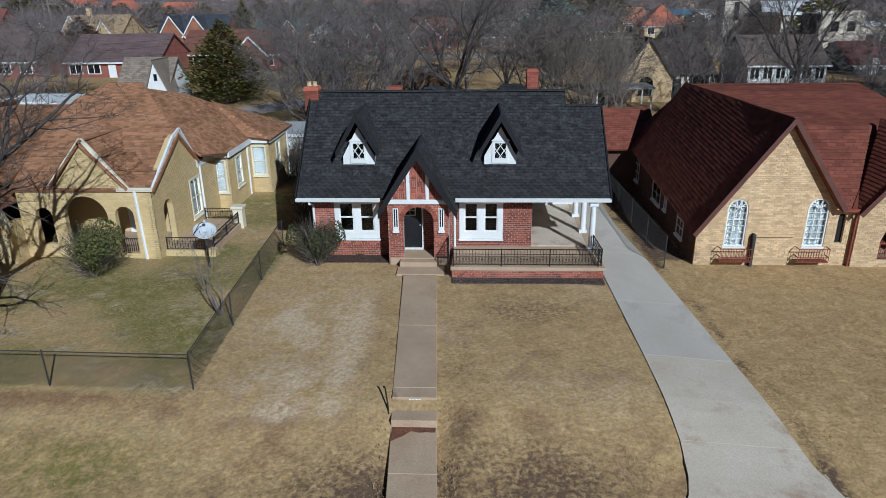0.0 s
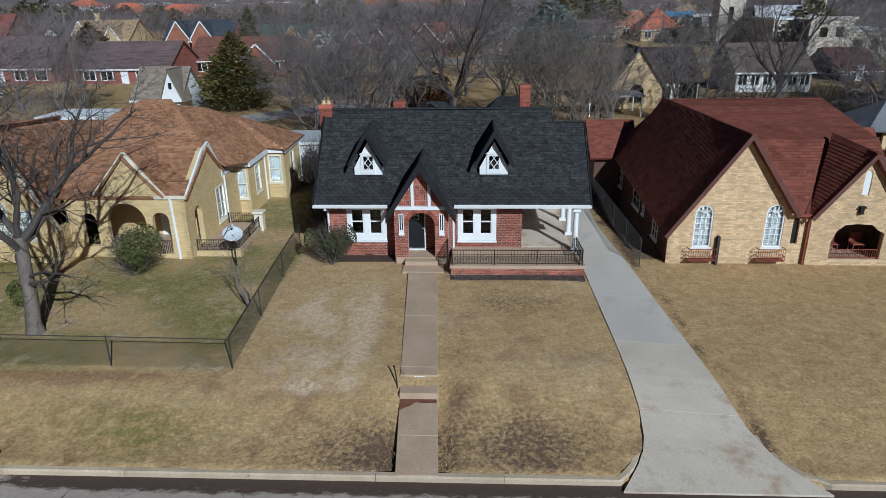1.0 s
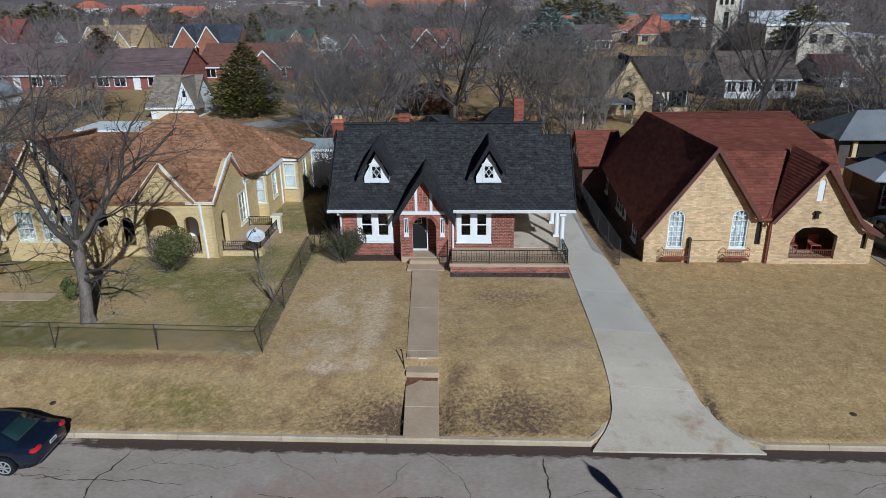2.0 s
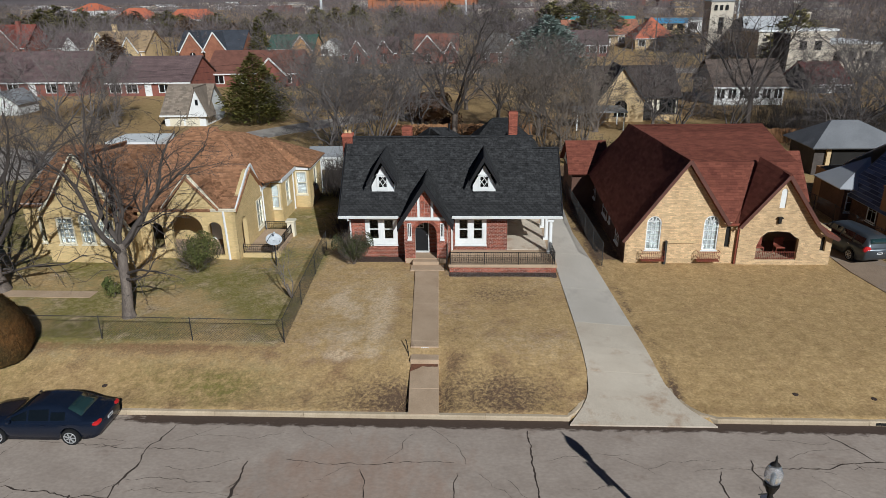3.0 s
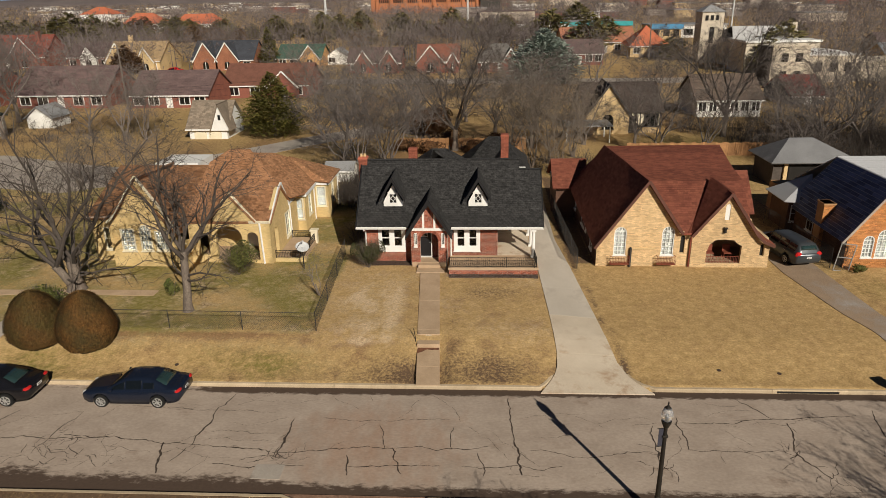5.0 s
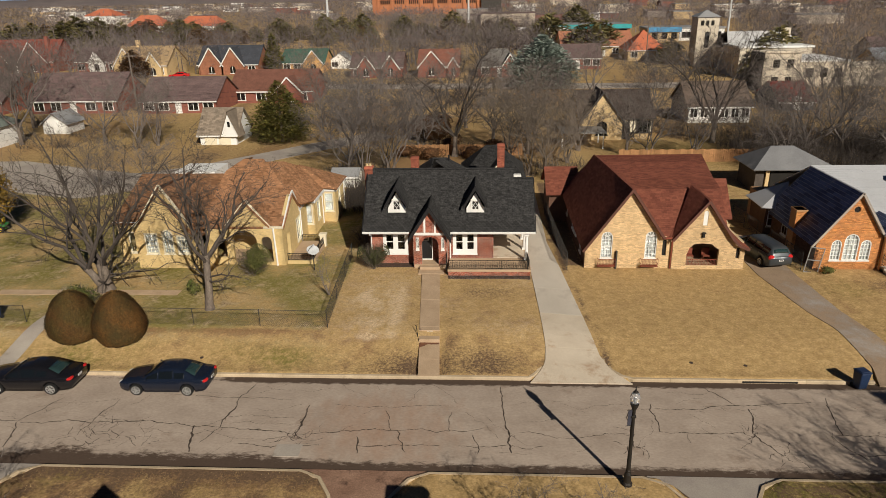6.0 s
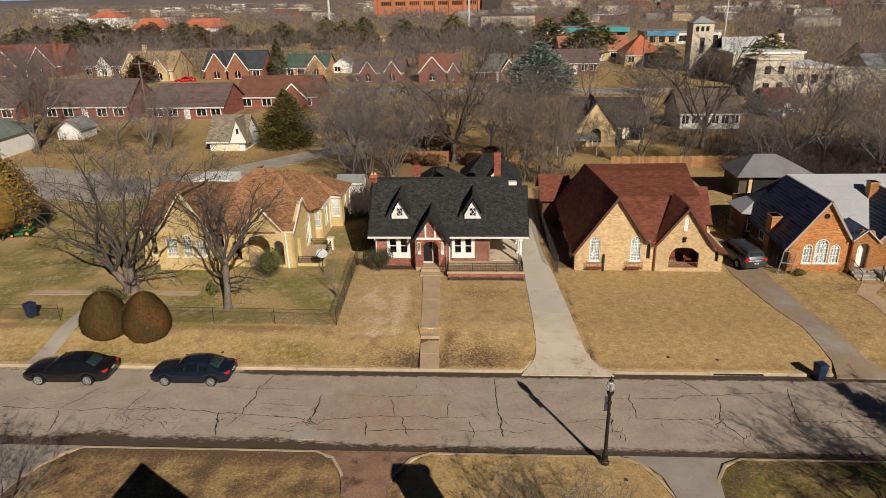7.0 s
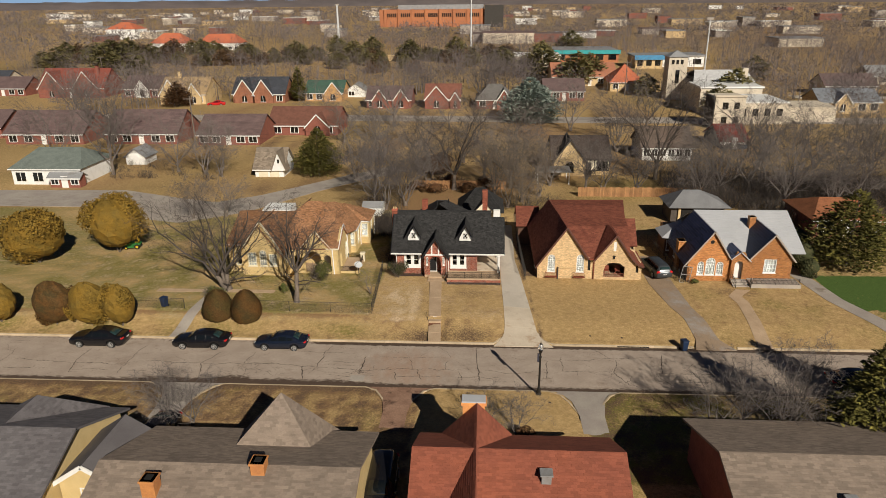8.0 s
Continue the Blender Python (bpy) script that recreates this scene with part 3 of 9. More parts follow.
# ---------------------------------------------------------------- street
def road_material():
    m = mat("street_concrete", (0.425, 0.352, 0.29), (0.35, 0.285, 0.232), scale=0.7, fine=9, grain=0.11, rough=0.9, bump=0.12, stain=(0.285, 0.22, 0.172), stain_scale=0.6, stain_at=0.58, stretch=(0.75, 1.1, 1))
    nt = m.node_tree
    N, L = nt.nodes, nt.links
    hs = [n for n in N if n.type == "HUE_SAT"][0]
    src = hs.inputs["Color"].links[0].from_socket
    for attr, col, sc, stretch in (("clay", (0.33, 0.195, 0.125), 0.7, (1.6, 0.8, 1)), ("dirt", (0.082, 0.056, 0.041), 4.2, (0.5, 1.2, 1))):
        a = N.new("ShaderNodeAttribute")
        a.attribute_name = attr
        tcn = N.new("ShaderNodeTexCoord")
        mp = N.new("ShaderNodeMapping")
        mp.inputs["Scale"].default_value = stretch
        ns = N.new("ShaderNodeTexNoise")
        ns.inputs["Scale"].default_value, ns.inputs["Detail"].default_value, ns.inputs["Roughness"].default_value = sc, 10, 0.72
        L.new(tcn.outputs["Object"], mp.inputs[0])
        L.new(mp.outputs[0], ns.inputs["Vector"])
        s = N.new("ShaderNodeMath")
        s.operation = "ADD"
        L.new(a.outputs["Fac"], s.inputs[0])
        L.new(ns.outputs["Fac"], s.inputs[1])
        r = N.new("ShaderNodeMapRange")
        r.inputs[1].default_value, r.inputs[2].default_value = (0.95, 1.13) if attr == "dirt" else (0.85, 1.45)
        L.new(s.outputs[0], r.inputs[0])
        x = N.new("ShaderNodeMix")
        x.data_type = "RGBA"
        L.new(r.outputs[0], x.inputs[0])
        L.new(src, x.inputs[6])
        x.inputs[7].default_value = (*col, 1)
        src = x.outputs[2]
    L.new(src, hs.inputs["Color"])
    return m


def build_road():
    xs = list(np.arange(-90, 90.1, 1.0))
    ys = list(np.arange(-6.95, 0.01, 0.139))
    geo = Geo()
    clay, dirt = [], []
    for y in ys:
        for x in xs:
            geo.v.append((x, y, 0.03 * math.sin(math.pi * (y + 7) / 7) - 0.01))
            reach = 0.3 + 0.6 * blob(x, 0, -14, 0, 9, 1) * (0.6 + 0.8 * nz(x, 0, 0.35, 4))
            near = 0.8 * max(0, min(1, 1 - (y + 6.95 - reach * 0.7) / (0.7 + 1.3 * reach)))
            far = 0.8 * max(0, min(1, 1 - (-y - 0.3) / 0.6)) * (1.0 if x > -11 else 0.6)
            dirt.append(max(near, far))
            clay.append(0.36 * blob(x + 1.5 * nz(x, y, 0.5, 2), y, -2.0, -5.0, 4.6, 6.0) + 0.2 * blob(x, y, -4, -3.5, 9, 3.5))
    w = len(xs)
    for j in range(len(ys) - 1):
        for i in range(w - 1):
            a = j * w + i
            geo.f.append((a, a + 1, a + w + 1, a + w))
    road = tagged(part("road", geo, road_material(), fix=False, smooth=True), "worn pale concrete street with dark cracks and dirt in the gutters", "road", kind="structure")
    for k, vals in (("clay", clay), ("dirt", dirt)):
        road.data.attributes.new(k, "FLOAT", "POINT").data.foreach_set("value", vals)
    rng = random.Random(11)

    def crack(x, y, dx, dy, length, width, wander=0.35):
        g = Geo()
        ang = math.atan2(dy, dx)
        home, pts, s, dev = ang, [(x, y)], 0.0, 0.0
        while s < length:
            step = rng.uniform(0.08, 0.2)
            dev = 0.5 * dev + rng.gauss(0, wander * 0.9)
            ang = home + dev
            x, y, s = x + step * math.cos(ang), y + step * math.sin(ang), s + step
            if not -6.9 < y < -0.05:
                break
            pts.append((x, y))
        if len(pts) < 3:
            return
        top = [[], []]
        for i, (px_, py_) in enumerate(pts):
            q, p = pts[min(i + 1, len(pts) - 1)], pts[max(i - 1, 0)]
            d = Vector((q[0] - p[0], q[1] - p[1])).normalized()
            w_ = width * rng.uniform(0.3, 1.1) * (0.35 if i in (0, len(pts) - 1) else 1) / 2
            zz = 0.03 * math.sin(math.pi * (py_ + 7) / 7) - 0.01 + 0.005
            top[0].append((px_ - d.y * w_, py_ + d.x * w_, zz))
            top[1].append((px_ + d.y * w_, py_ - d.x * w_, zz))
        n = len(pts)
        g.add(top[0] + top[1], [(i, n + i, n + i + 1, i + 1) for i in range(n - 1)])
        part("crack", g, CRACK, road, fix=False)

    def crack_to(x0, y0, x1, y1, width, wander=0.38):
        """A main crack from one joint to another, wider towards its middle, with short side splits."""
        d = Vector((x1 - x0, y1 - y0))
        ln = d.length
        side = Vector((-d.y, d.x)) / ln
        n = max(5, int(ln / 0.13))
        dev, pts = 0.0, []
        for i in range(n + 1):
            f = i / n
            dev = 0.86 * dev + rng.gauss(0, wander * 0.1)
            p = Vector((x0, y0)) + d * f + side * dev * min(1.0, 6 * f * (1 - f))
            pts.append(p)
        g = Geo()
        top = [[], []]
        for i, p in enumerate(pts):
            w_ = width * rng.uniform(0.45, 1.35) * (0.6 + 0.5 * math.sin(math.pi * i / n)) / 2
            zz = 0.03 * math.sin(math.pi * (p.y + 7) / 7) - 0.01 + 0.006
            o = side * w_
            top[0].append((p.x + o.x, p.y + o.y, zz))
            top[1].append((p.x - o.x, p.y - o.y, zz))
        m = len(pts)
        g.add(top[0] + top[1], [(i, m + i, m + i + 1, i + 1) for i in range(m - 1)])
        part("crack", g, CRACK, road, fix=False)
        for _ in range(int(ln * width * 12)):
            p = pts[rng.randrange(1, m - 1)]
            a = rng.uniform(0, 6.28)
            crack(p.x, p.y, math.cos(a), math.sin(a), rng.uniform(0.15, 0.7), width * 0.4, 0.5)

    # the main cracks, along the street and across it
    for c in ((-15.0, -3.7, -9.5, -4.2, 0.045), (-9.5, -4.2, -6.0, -4.6, 0.055), (-6.0, -4.6, -1.4, -4.2, 0.04), (-1.4, -4.2, 2.1, -4.0, 0.035),
              (-8.3, -5.3, -4.8, -5.3, 0.04), (-3.2, -5.3, 0.3, -5.2, 0.04), (1.1, -5.2, 4.8, -5.1, 0.035), (3.7, -4.2, 5.8, -4.6, 0.03),
              (5.8, -4.6, 8.3, -4.2, 0.03), (9.7, -4.0, 13.4, -4.0, 0.035), (10.0, -2.3, 17.1, -1.6, 0.04), (-13.2, -1.6, -6.8, -2.0, 0.022),
              (-4.7, -2.3, 0.6, -2.3, 0.024), (-9.4, -3.4, -6.4, -3.4, 0.02)):
        crack_to(*c)
    for c in ((-9.0, -0.6, -9.4, -2.1, 0.045), (-9.4, -2.1, -9.5, -4.2, 0.065), (-9.5, -4.2, -10.0, -5.3, 0.035), (-5.9, -2.4, -6.0, -4.9, 0.08),
              (-10.7, -4.1, -10.2, -5.9, 0.085), (-2.3, -2.7, -1.9, -4.2, 0.035), (-1.6, -4.2, -1.1, -5.7, 0.05), (-3.3, -4.7, -3.1, -5.8, 0.05),
              (3.0, -0.6, 3.1, -3.7, 0.045), (3.1, -3.7, 3.3, -5.6, 0.08), (1.7, -4.4, 1.9, -5.7, 0.04), (0.7, -2.8, 0.7, -4.2, 0.03),
              (8.7, -2.5, 8.4, -5.1, 0.065), (9.8, -1.9, 9.7, -4.0, 0.04), (12.6, -0.4, 13.6, -1.9, 0.035), (14.1, -2.2, 13.6, -4.0, 0.06),
              (13.6, -4.0, 14.3, -5.5, 0.055), (-15.1, -2.1, -15.6, -4.9, 0.04)):
        crack_to(*c)
    # webs of small cracks where the slabs have broken up
    for cx, cy, rad, n in ((-6.0, -4.9, 0.55, 16), (-15.0, -5.0, 1.3, 26), (-12.9, -5.2, 0.9, 12), (-15.1, -3.5, 0.5, 8), (13.6, -4.1, 0.4, 6), (14.3, -5.4, 0.5, 8), (8.4, -5.0, 0.4, 6)):
        for _ in range(n):
            a, q = rng.uniform(0, 6.28), rad * math.sqrt(rng.random())
            b = rng.uniform(0, 6.28)
            crack(cx + q * math.cos(a), cy + 0.6 * q * math.sin(a), math.cos(b), math.sin(b), rng.uniform(0.3, 0.9), rng.uniform(0.015, 0.04), 0.5)
    # the rest of the street, up and down the hill
    for lo, hi in ((-60.0, -16.0), (17.0, 60.0)):
        x = lo
        while x < hi:
            L1 = rng.uniform(4, 8)
            crack_to(x, -4.1 + rng.uniform(-0.3, 0.3), x + L1, -4.1 + rng.uniform(-0.3, 0.3), 0.04)
            if rng.random() < 0.6:
                crack_to(x, -5.3, x + L1 * 0.7, -5.25, 0.035)
            y = rng.uniform(-2.2, -0.6)
            xx = x + rng.uniform(-0.5, 1)
            crack_to(xx, y, x + rng.uniform(-0.5, 0.5), -4.1, rng.uniform(0.03, 0.06))
            crack_to(x + rng.uniform(-0.3, 0.3), -4.1, x + rng.uniform(-0.8, 0.8), -5.8, rng.uniform(0.04, 0.075))
            x += L1
    # hair cracks
    for _ in range(110):
        crack(rng.uniform(-40, 40), rng.uniform(-6.3, -0.8), rng.choice((-1, 1)), rng.choice((0.05, -0.1, 0.2, 1.2, -1.5)), rng.uniform(0.8, 3.0), 0.014, 0.35)
    # a square patch in the paving
    part("paving_patch", Geo().box(-6.6, -5.5, -6.1, -5.3, 0, 0.025), GREY_CONCRETE, road)


build_road()


def sheet(name, left, right, material, lift=0.03, edge=0.12, z=None, label="", category="", kind="structure"):
    """Paving between a left and a right edge line, laid on the land, with its own edges."""
    g = Geo()
    n = len(left)
    rows = []
    for a, b in zip(left, right):
        row = []
        for k in range(5):
            x, y = a[0] + (b[0] - a[0]) * k / 4, a[1] + (b[1] - a[1]) * k / 4
            zz = (ground_z(x, y) if z is None else z(x, y)) + lift
            row.append((x, y, zz))
        rows.append([(row[0][0], row[0][1], row[0][2] - edge)] + row + [(row[4][0], row[4][1], row[4][2] - edge)])
    verts = [p for r in rows for p in r]
    faces = [(j * 7 + i, j * 7 + i + 1, (j + 1) * 7 + i + 1, (j + 1) * 7 + i) for j in range(n - 1) for i in range(6)]
    faces += [tuple(range(7))[::-1], tuple((n - 1) * 7 + i for i in range(7))]
    g.add(verts, faces)
    ob = part(name, g, material)
    return tagged(ob, label, category, kind=kind)


def line(pts, step=0.6):
    out = []
    for (x0, y0), (x1, y1) in zip(pts, pts[1:]):
        k = max(1, int(math.hypot(x1 - x0, y1 - y0) / step))
        out += [(x0 + (x1 - x0) * i / k, y0 + (y1 - y0) * i / k) for i in range(k)]
    return out + [pts[-1]]


def resample(pts, n):
    d = [0.0]
    for (x0, y0), (x1, y1) in zip(pts, pts[1:]):
        d.append(d[-1] + math.hypot(x1 - x0, y1 - y0))
    t = np.linspace(0, d[-1], n)
    return list(zip(np.interp(t, d, [p[0] for p in pts]), np.interp(t, d, [p[1] for p in pts])))


# main driveway in slabs with joints between them
dl = [(5.0, 30), (5.3, 18), (5.32, 11.5), (5.4, 6.4), (5.42, 2.6), (5.3, 1.3), (4.95, 0.55), (4.45, -0.25)]
dr = [(7.0, 30), (6.9, 18), (7.3, 13.4), (7.63, 8.6), (7.92, 4.4), (8.12, 2.0), (8.5, 0.75), (9.35, -0.25)]
DL, DR = resample(dl, 61), resample(dr, 61)
cuts = [0, 12, 22, 31, 40, 47, 54, 60]
for a, b in zip(cuts, cuts[1:]):
    L_, R_ = DL[a:b + 1], DR[a:b + 1]
    if b < 60:
        L_[-1] = (L_[-1][0] * 0.97 + L_[-2][0] * 0.03, L_[-1][1] * 0.97 + L_[-2][1] * 0.03)
        R_[-1] = (R_[-1][0] * 0.97 + R_[-2][0] * 0.03, R_[-1][1] * 0.97 + R_[-2][1] * 0.03)
    sheet("driveway", L_, R_, CONCRETE if a < 47 else TAN_CONCRETE, 0.03, 0.2, apron_z, "pale smooth concrete driveway slab flaring at the street", "driveway")
# the neighbour's old driveway
sheet("driveway", resample([(19.9, 20), (19.9, 12.2), (20.6, 7), (21.2, 4.8), (21.3, 1.2), (20.9, -0.2)], 40),
      resample([(22.4, 20), (22.3, 12.2), (22.5, 7), (22.9, 4.8), (23.2, 1.2), (24.2, -0.2)], 40), mat("worn_drive", (0.33, 0.245, 0.17), (0.25, 0.18, 0.12), scale=0.6, fine=20, grain=0.2, stain=(0.36, 0.33, 0.3), stain_scale=0.15, stain_at=0.5), 0.03, 0.2, apron_z, "stained brown-grey concrete driveway beside the brick houses", "driveway")
sheet("driveway", resample([(34.0, 20), (35.4, 9), (37.5, 3), (38.0, -0.2)], 30), resample([(35.6, 20), (37.0, 9), (39.3, 3), (41.0, -0.2)], 30), GREY_CONCRETE, 0.03, 0.2, apron_z, "old grey concrete driveway beside a green lawn", "driveway")


# front walk: lower slab, two steps, upper walk
def walk_edges(y):
    t = y / 11.45
    return -1.07 - 0.71 * t, 0.0 - 0.6 * t


def walk_slab(y0, y1, z0, z1, name="pavement_slab", drop=0.3):
    g = Geo()
    a, b = walk_edges(y0), walk_edges(y1)
    g.add([(a[0], y0, z0 - drop), (a[1], y0, z0 - drop), (b[1], y1, z1 - drop), (b[0], y1, z1 - drop), (a[0], y0, z0), (a[1], y0, z0), (b[1], y1, z1), (b[0], y1, z1)],
          [(3, 2, 1, 0), (4, 5, 6, 7), (0, 1, 5, 4), (1, 2, 6, 5), (2, 3, 7, 6), (3, 0, 4, 7)])
    return part(name, g, OLD_CONCRETE, front_walk, bevel=0.012)


front_walk = thing("front_walk", "worn tan concrete front walk with two steps", "walk", kind="structure")
ylist = [(0.04, 1.5, 0.16, 0.27), (1.504, 3.04, 0.27, 0.38)]
for y0, y1, z0, z1 in ylist:
    walk_slab(y0, y1, z0, z1)
walk_slab(3.05, 3.74, 0.56, 0.565, "step")
walk_slab(3.75, 4.2, 0.745, 0.75, "step")
for y0, y1 in ((4.203, 7.6), (7.603, 11.46)):
    walk_slab(y0, y1, 0.75 + 0.006 * (y0 - 4.2), 0.75 + 0.006 * (y1 - 4.2))
# washed-down soil on the slab below the steps
rng = random.Random(41)
soil = Geo()
xa, xb = walk_edges(3.0)
edge_pts = [(xa + 0.03 + (xb - xa - 0.06) * k / 16, 3.035) for k in range(17)]
low_pts = [(x, 2.86 + 0.1 * nz(x, 0, 3.1, 7) - 0.36 * max(0, 1 - (k / 7.0))) for k, (x, y) in enumerate(edge_pts)]
soil.add([(x, y, 0.27 + (y - 1.504) / 1.536 * 0.11 + 0.005) for x, y in edge_pts + low_pts], [(k, 17 + k, 18 + k, k + 1) for k in range(16)])
part("soil_patch", soil, RED_SOIL, front_walk, "red-brown soil washed onto the slab", fix=False)
# painted number plate on the riser, drawn as plain bars
plate = Geo()
xa, xb = walk_edges(3.75)
plate.box(xa + 0.42, xa + 0.72, 3.735, 3.747, 0.63, 0.71)
part("white_plate", plate, WHITE, front_walk)
bars = Geo()
for k in range(3):
    bars.box(xa + 0.465 + k * 0.085, xa + 0.505 + k * 0.085, 3.731, 3.736, 0.645, 0.695)
part("plain_bar", bars, BLACK_TRIM, front_walk)
# small iron handrail beside the steps
rail = thing("handrail", "short dark iron handrail beside the lower steps", "handrail")
g = Geo()
g.tube([(-1.34, 3.3, 0.45), (-1.36, 3.4, 0.7), (-1.46, 3.75, 1.0), (-1.5, 3.82, 1.0)], [0.022, 0.02, 0.02, 0.028], 6)
part("rail", g, IRON, rail)

# other walks and the back lane
sheet("pavement", resample([(-23.4, 0.05), (-23.2, 3.0), (-22.8, 6.8)], 14), resample([(-22.3, 0.05), (-22.2, 3.0), (-21.8, 6.8)], 14), GREY_CONCRETE, 0.02, 0.1, None, "grey concrete path from the street to the gate", "path")
sheet("pavement", resample([(-28, 8.4), (-16.5, 8.5)], 16), resample([(-28, 7.7), (-16.5, 7.8)], 16), OLD_CONCRETE, 0.02, 0.1, None, "narrow worn path across the yellow house's lawn", "path")
sheet("pavement", resample([(26.0, 0.05), (26.6, 4.5), (27.0, 8.0), (26.7, 9.6), (27.9, 11.2)], 24), resample([(27.2, 0.05), (27.7, 4.3), (28.1, 8.2), (27.9, 9.6), (29.2, 11.0)], 24), OLD_CONCRETE, 0.02, 0.1, None, "curving old concrete path to the orange brick house", "path")
sheet("road", resample([(-75, 44), (-50, 44.5), (-40, 40.5), (-34, 38.5), (-29, 42), (-24.5, 47), (-19, 53.5), (-12, 61)], 60), resample([(-75, 36), (-50, 35.8), (-42, 31), (-35, 29), (-28, 34), (-21.2, 44.2), (-16, 50.5), (-9, 57.5)], 60), GREY_CONCRETE, 0.03, 0.05, None, "pale concrete back lane behind the gardens", "lane")
sheet("road", resample([(-260, 118), (0, 113), (260, 108)], 60), resample([(-260, 110), (0, 105), (260, 100)], 60), GREY_CONCRETE, 0.05, 0.05, None, "grey cross street beyond the gardens", "street")
# far roads
sheet("road", resample([(90, 150), (400, 120)], 30), resample([(90, 144), (400, 113)], 30), CONCRETE, 0.06, 0.05, None, "pale distant road", "street")


# ---------------------------------------------------------------- kerbs
def kerb(name, pts, inward, label):
    """Kerb stones along a line; inward: +1 if the lawn lies to the left of the way."""
    whole = thing(name, label, "kerb", kind="structure")
    p = line(pts, 0.35)
    seg = 9
    for i in range(0, len(p) - 1, seg):
        q = p[i:i + seg + 1]
        if len(q) < 2:
            continue
        g = Geo()
        prof = [(0.0, -0.2), (0.0, 0.11), (0.035, 0.15), (0.16, 0.155), (0.16, -0.2)]
        rows = []
        for j, (x, y) in enumerate(q):
            a, b = q[max(j - 1, 0)], q[min(j + 1, len(q) - 1)]
            d = Vector((b[0] - a[0], b[1] - a[1])).normalized()
            nrm = Vector((-d.y, d.x)) * inward
            sh = d * (0.006 if j == 0 else (-0.006 if j == len(q) - 1 else 0))
            lift = max(0.0, ground_z(x, max(y, 0.3)) - 0.16) if y > 0.05 else 0.0
            rows.append([(x + sh.x + nrm.x * s, y + sh.y + nrm.y * s, z + lift) for s, z in prof])
        m = len(prof)
        g.add([v for r in rows for v in r], [(j * m + k, j * m + (k + 1) % m, (j + 1) * m + (k + 1) % m, (j + 1) * m + k) for j in range(len(rows) - 1) for k in range(m)]
              + [tuple(range(m)), tuple((len(rows) - 1) * m + k for k in range(m))[::-1]])
        part("kerb_stone", g, KERB_MAT, whole)
    return whole


KL = "tan concrete kerb stones along the street"
kerb("kerb", [(-90, 0), (4.42, 0), (4.72, 0.3), (4.95, 0.62), (5.16, 1.05), (5.28, 1.6)], 1, KL)
kerb("kerb", [(8.16, 1.75), (8.32, 1.15), (8.56, 0.68), (8.9, 0.26), (9.42, 0), (20.8, 0)], 1, KL)
kerb("kerb", [(24.3, 0), (37.9, 0)], 1, KL)
kerb("kerb", [(41.1, 0), (90, 0)], 1, KL)
# the near side, with rounded returns at its driveways
NK = -7.0
def near_kerb(x0, x1, open0, open1):
    pts = []
    if open0:
        pts += [(x0 - 1.0 + 0.0, NK - 3.2), (x0 - 0.35, NK - 1.4), (x0 + 0.25, NK - 0.4), (x0 + 1.1, NK)]
    else:
        pts += [(x0, NK)]
    if open1:
        pts += [(x1 - 1.1, NK), (x1 - 0.25, NK - 0.4), (x1 + 0.35, NK - 1.4), (x1 + 1.0, NK - 3.2)]
    else:
        pts += [(x1, NK)]
    kerb("kerb", pts, -1, "weathered near kerb stones curving into the driveways")


near_kerb(-90, -20.5, False, True)
near_kerb(-16.9, -4.0, True, True)
near_kerb(-1.1, 9.4, True, True)
near_kerb(12.4, 90, True, False)
for x0, x1, m_, lab in ((-19.6, -17.6, GREY_CONCRETE, "grey concrete driveway apron"), (-3.4, -1.7, CLAY_DRIVE, "muddy reddish concrete driveway"), (10.2, 11.9, GREY_CONCRETE, "grey concrete driveway")):
    sheet("driveway", resample([(x0 - 1.7, -6.9), (x0 - 0.85, -7.42), (x0 - 0.3, -8.4), (x0, -10.2), (x0, -24)], 60), resample([(x1 + 1.7, -6.9), (x1 + 0.85, -7.42), (x1 + 0.3, -8.4), (x1, -10.2), (x1, -24)], 60), m_, 0.02, 0.15,
          lambda x, y: 0.03 + 0.14 * min(1, max(0, (-6.9 - y) / 2.5)), lab, "driveway")
# ---------------------------------------------------------------- the red brick house
def wall_with_bricks(house, fr, outer, holes, mortar, brick, single=0, seed=3, depth=0.22, name="wall", du=0.215, dv=0.076):
    g = Geo()
    slab(g, fr, outer, holes, depth)
    w = part(name, g, mortar, house)
    lay(w, "brick", fr, courses([list(outer)] + [list(h) for h in holes], du, dv, 0.015, random.Random(seed)), brick, 0.012, 0.012, single, random.Random(seed))
    return w


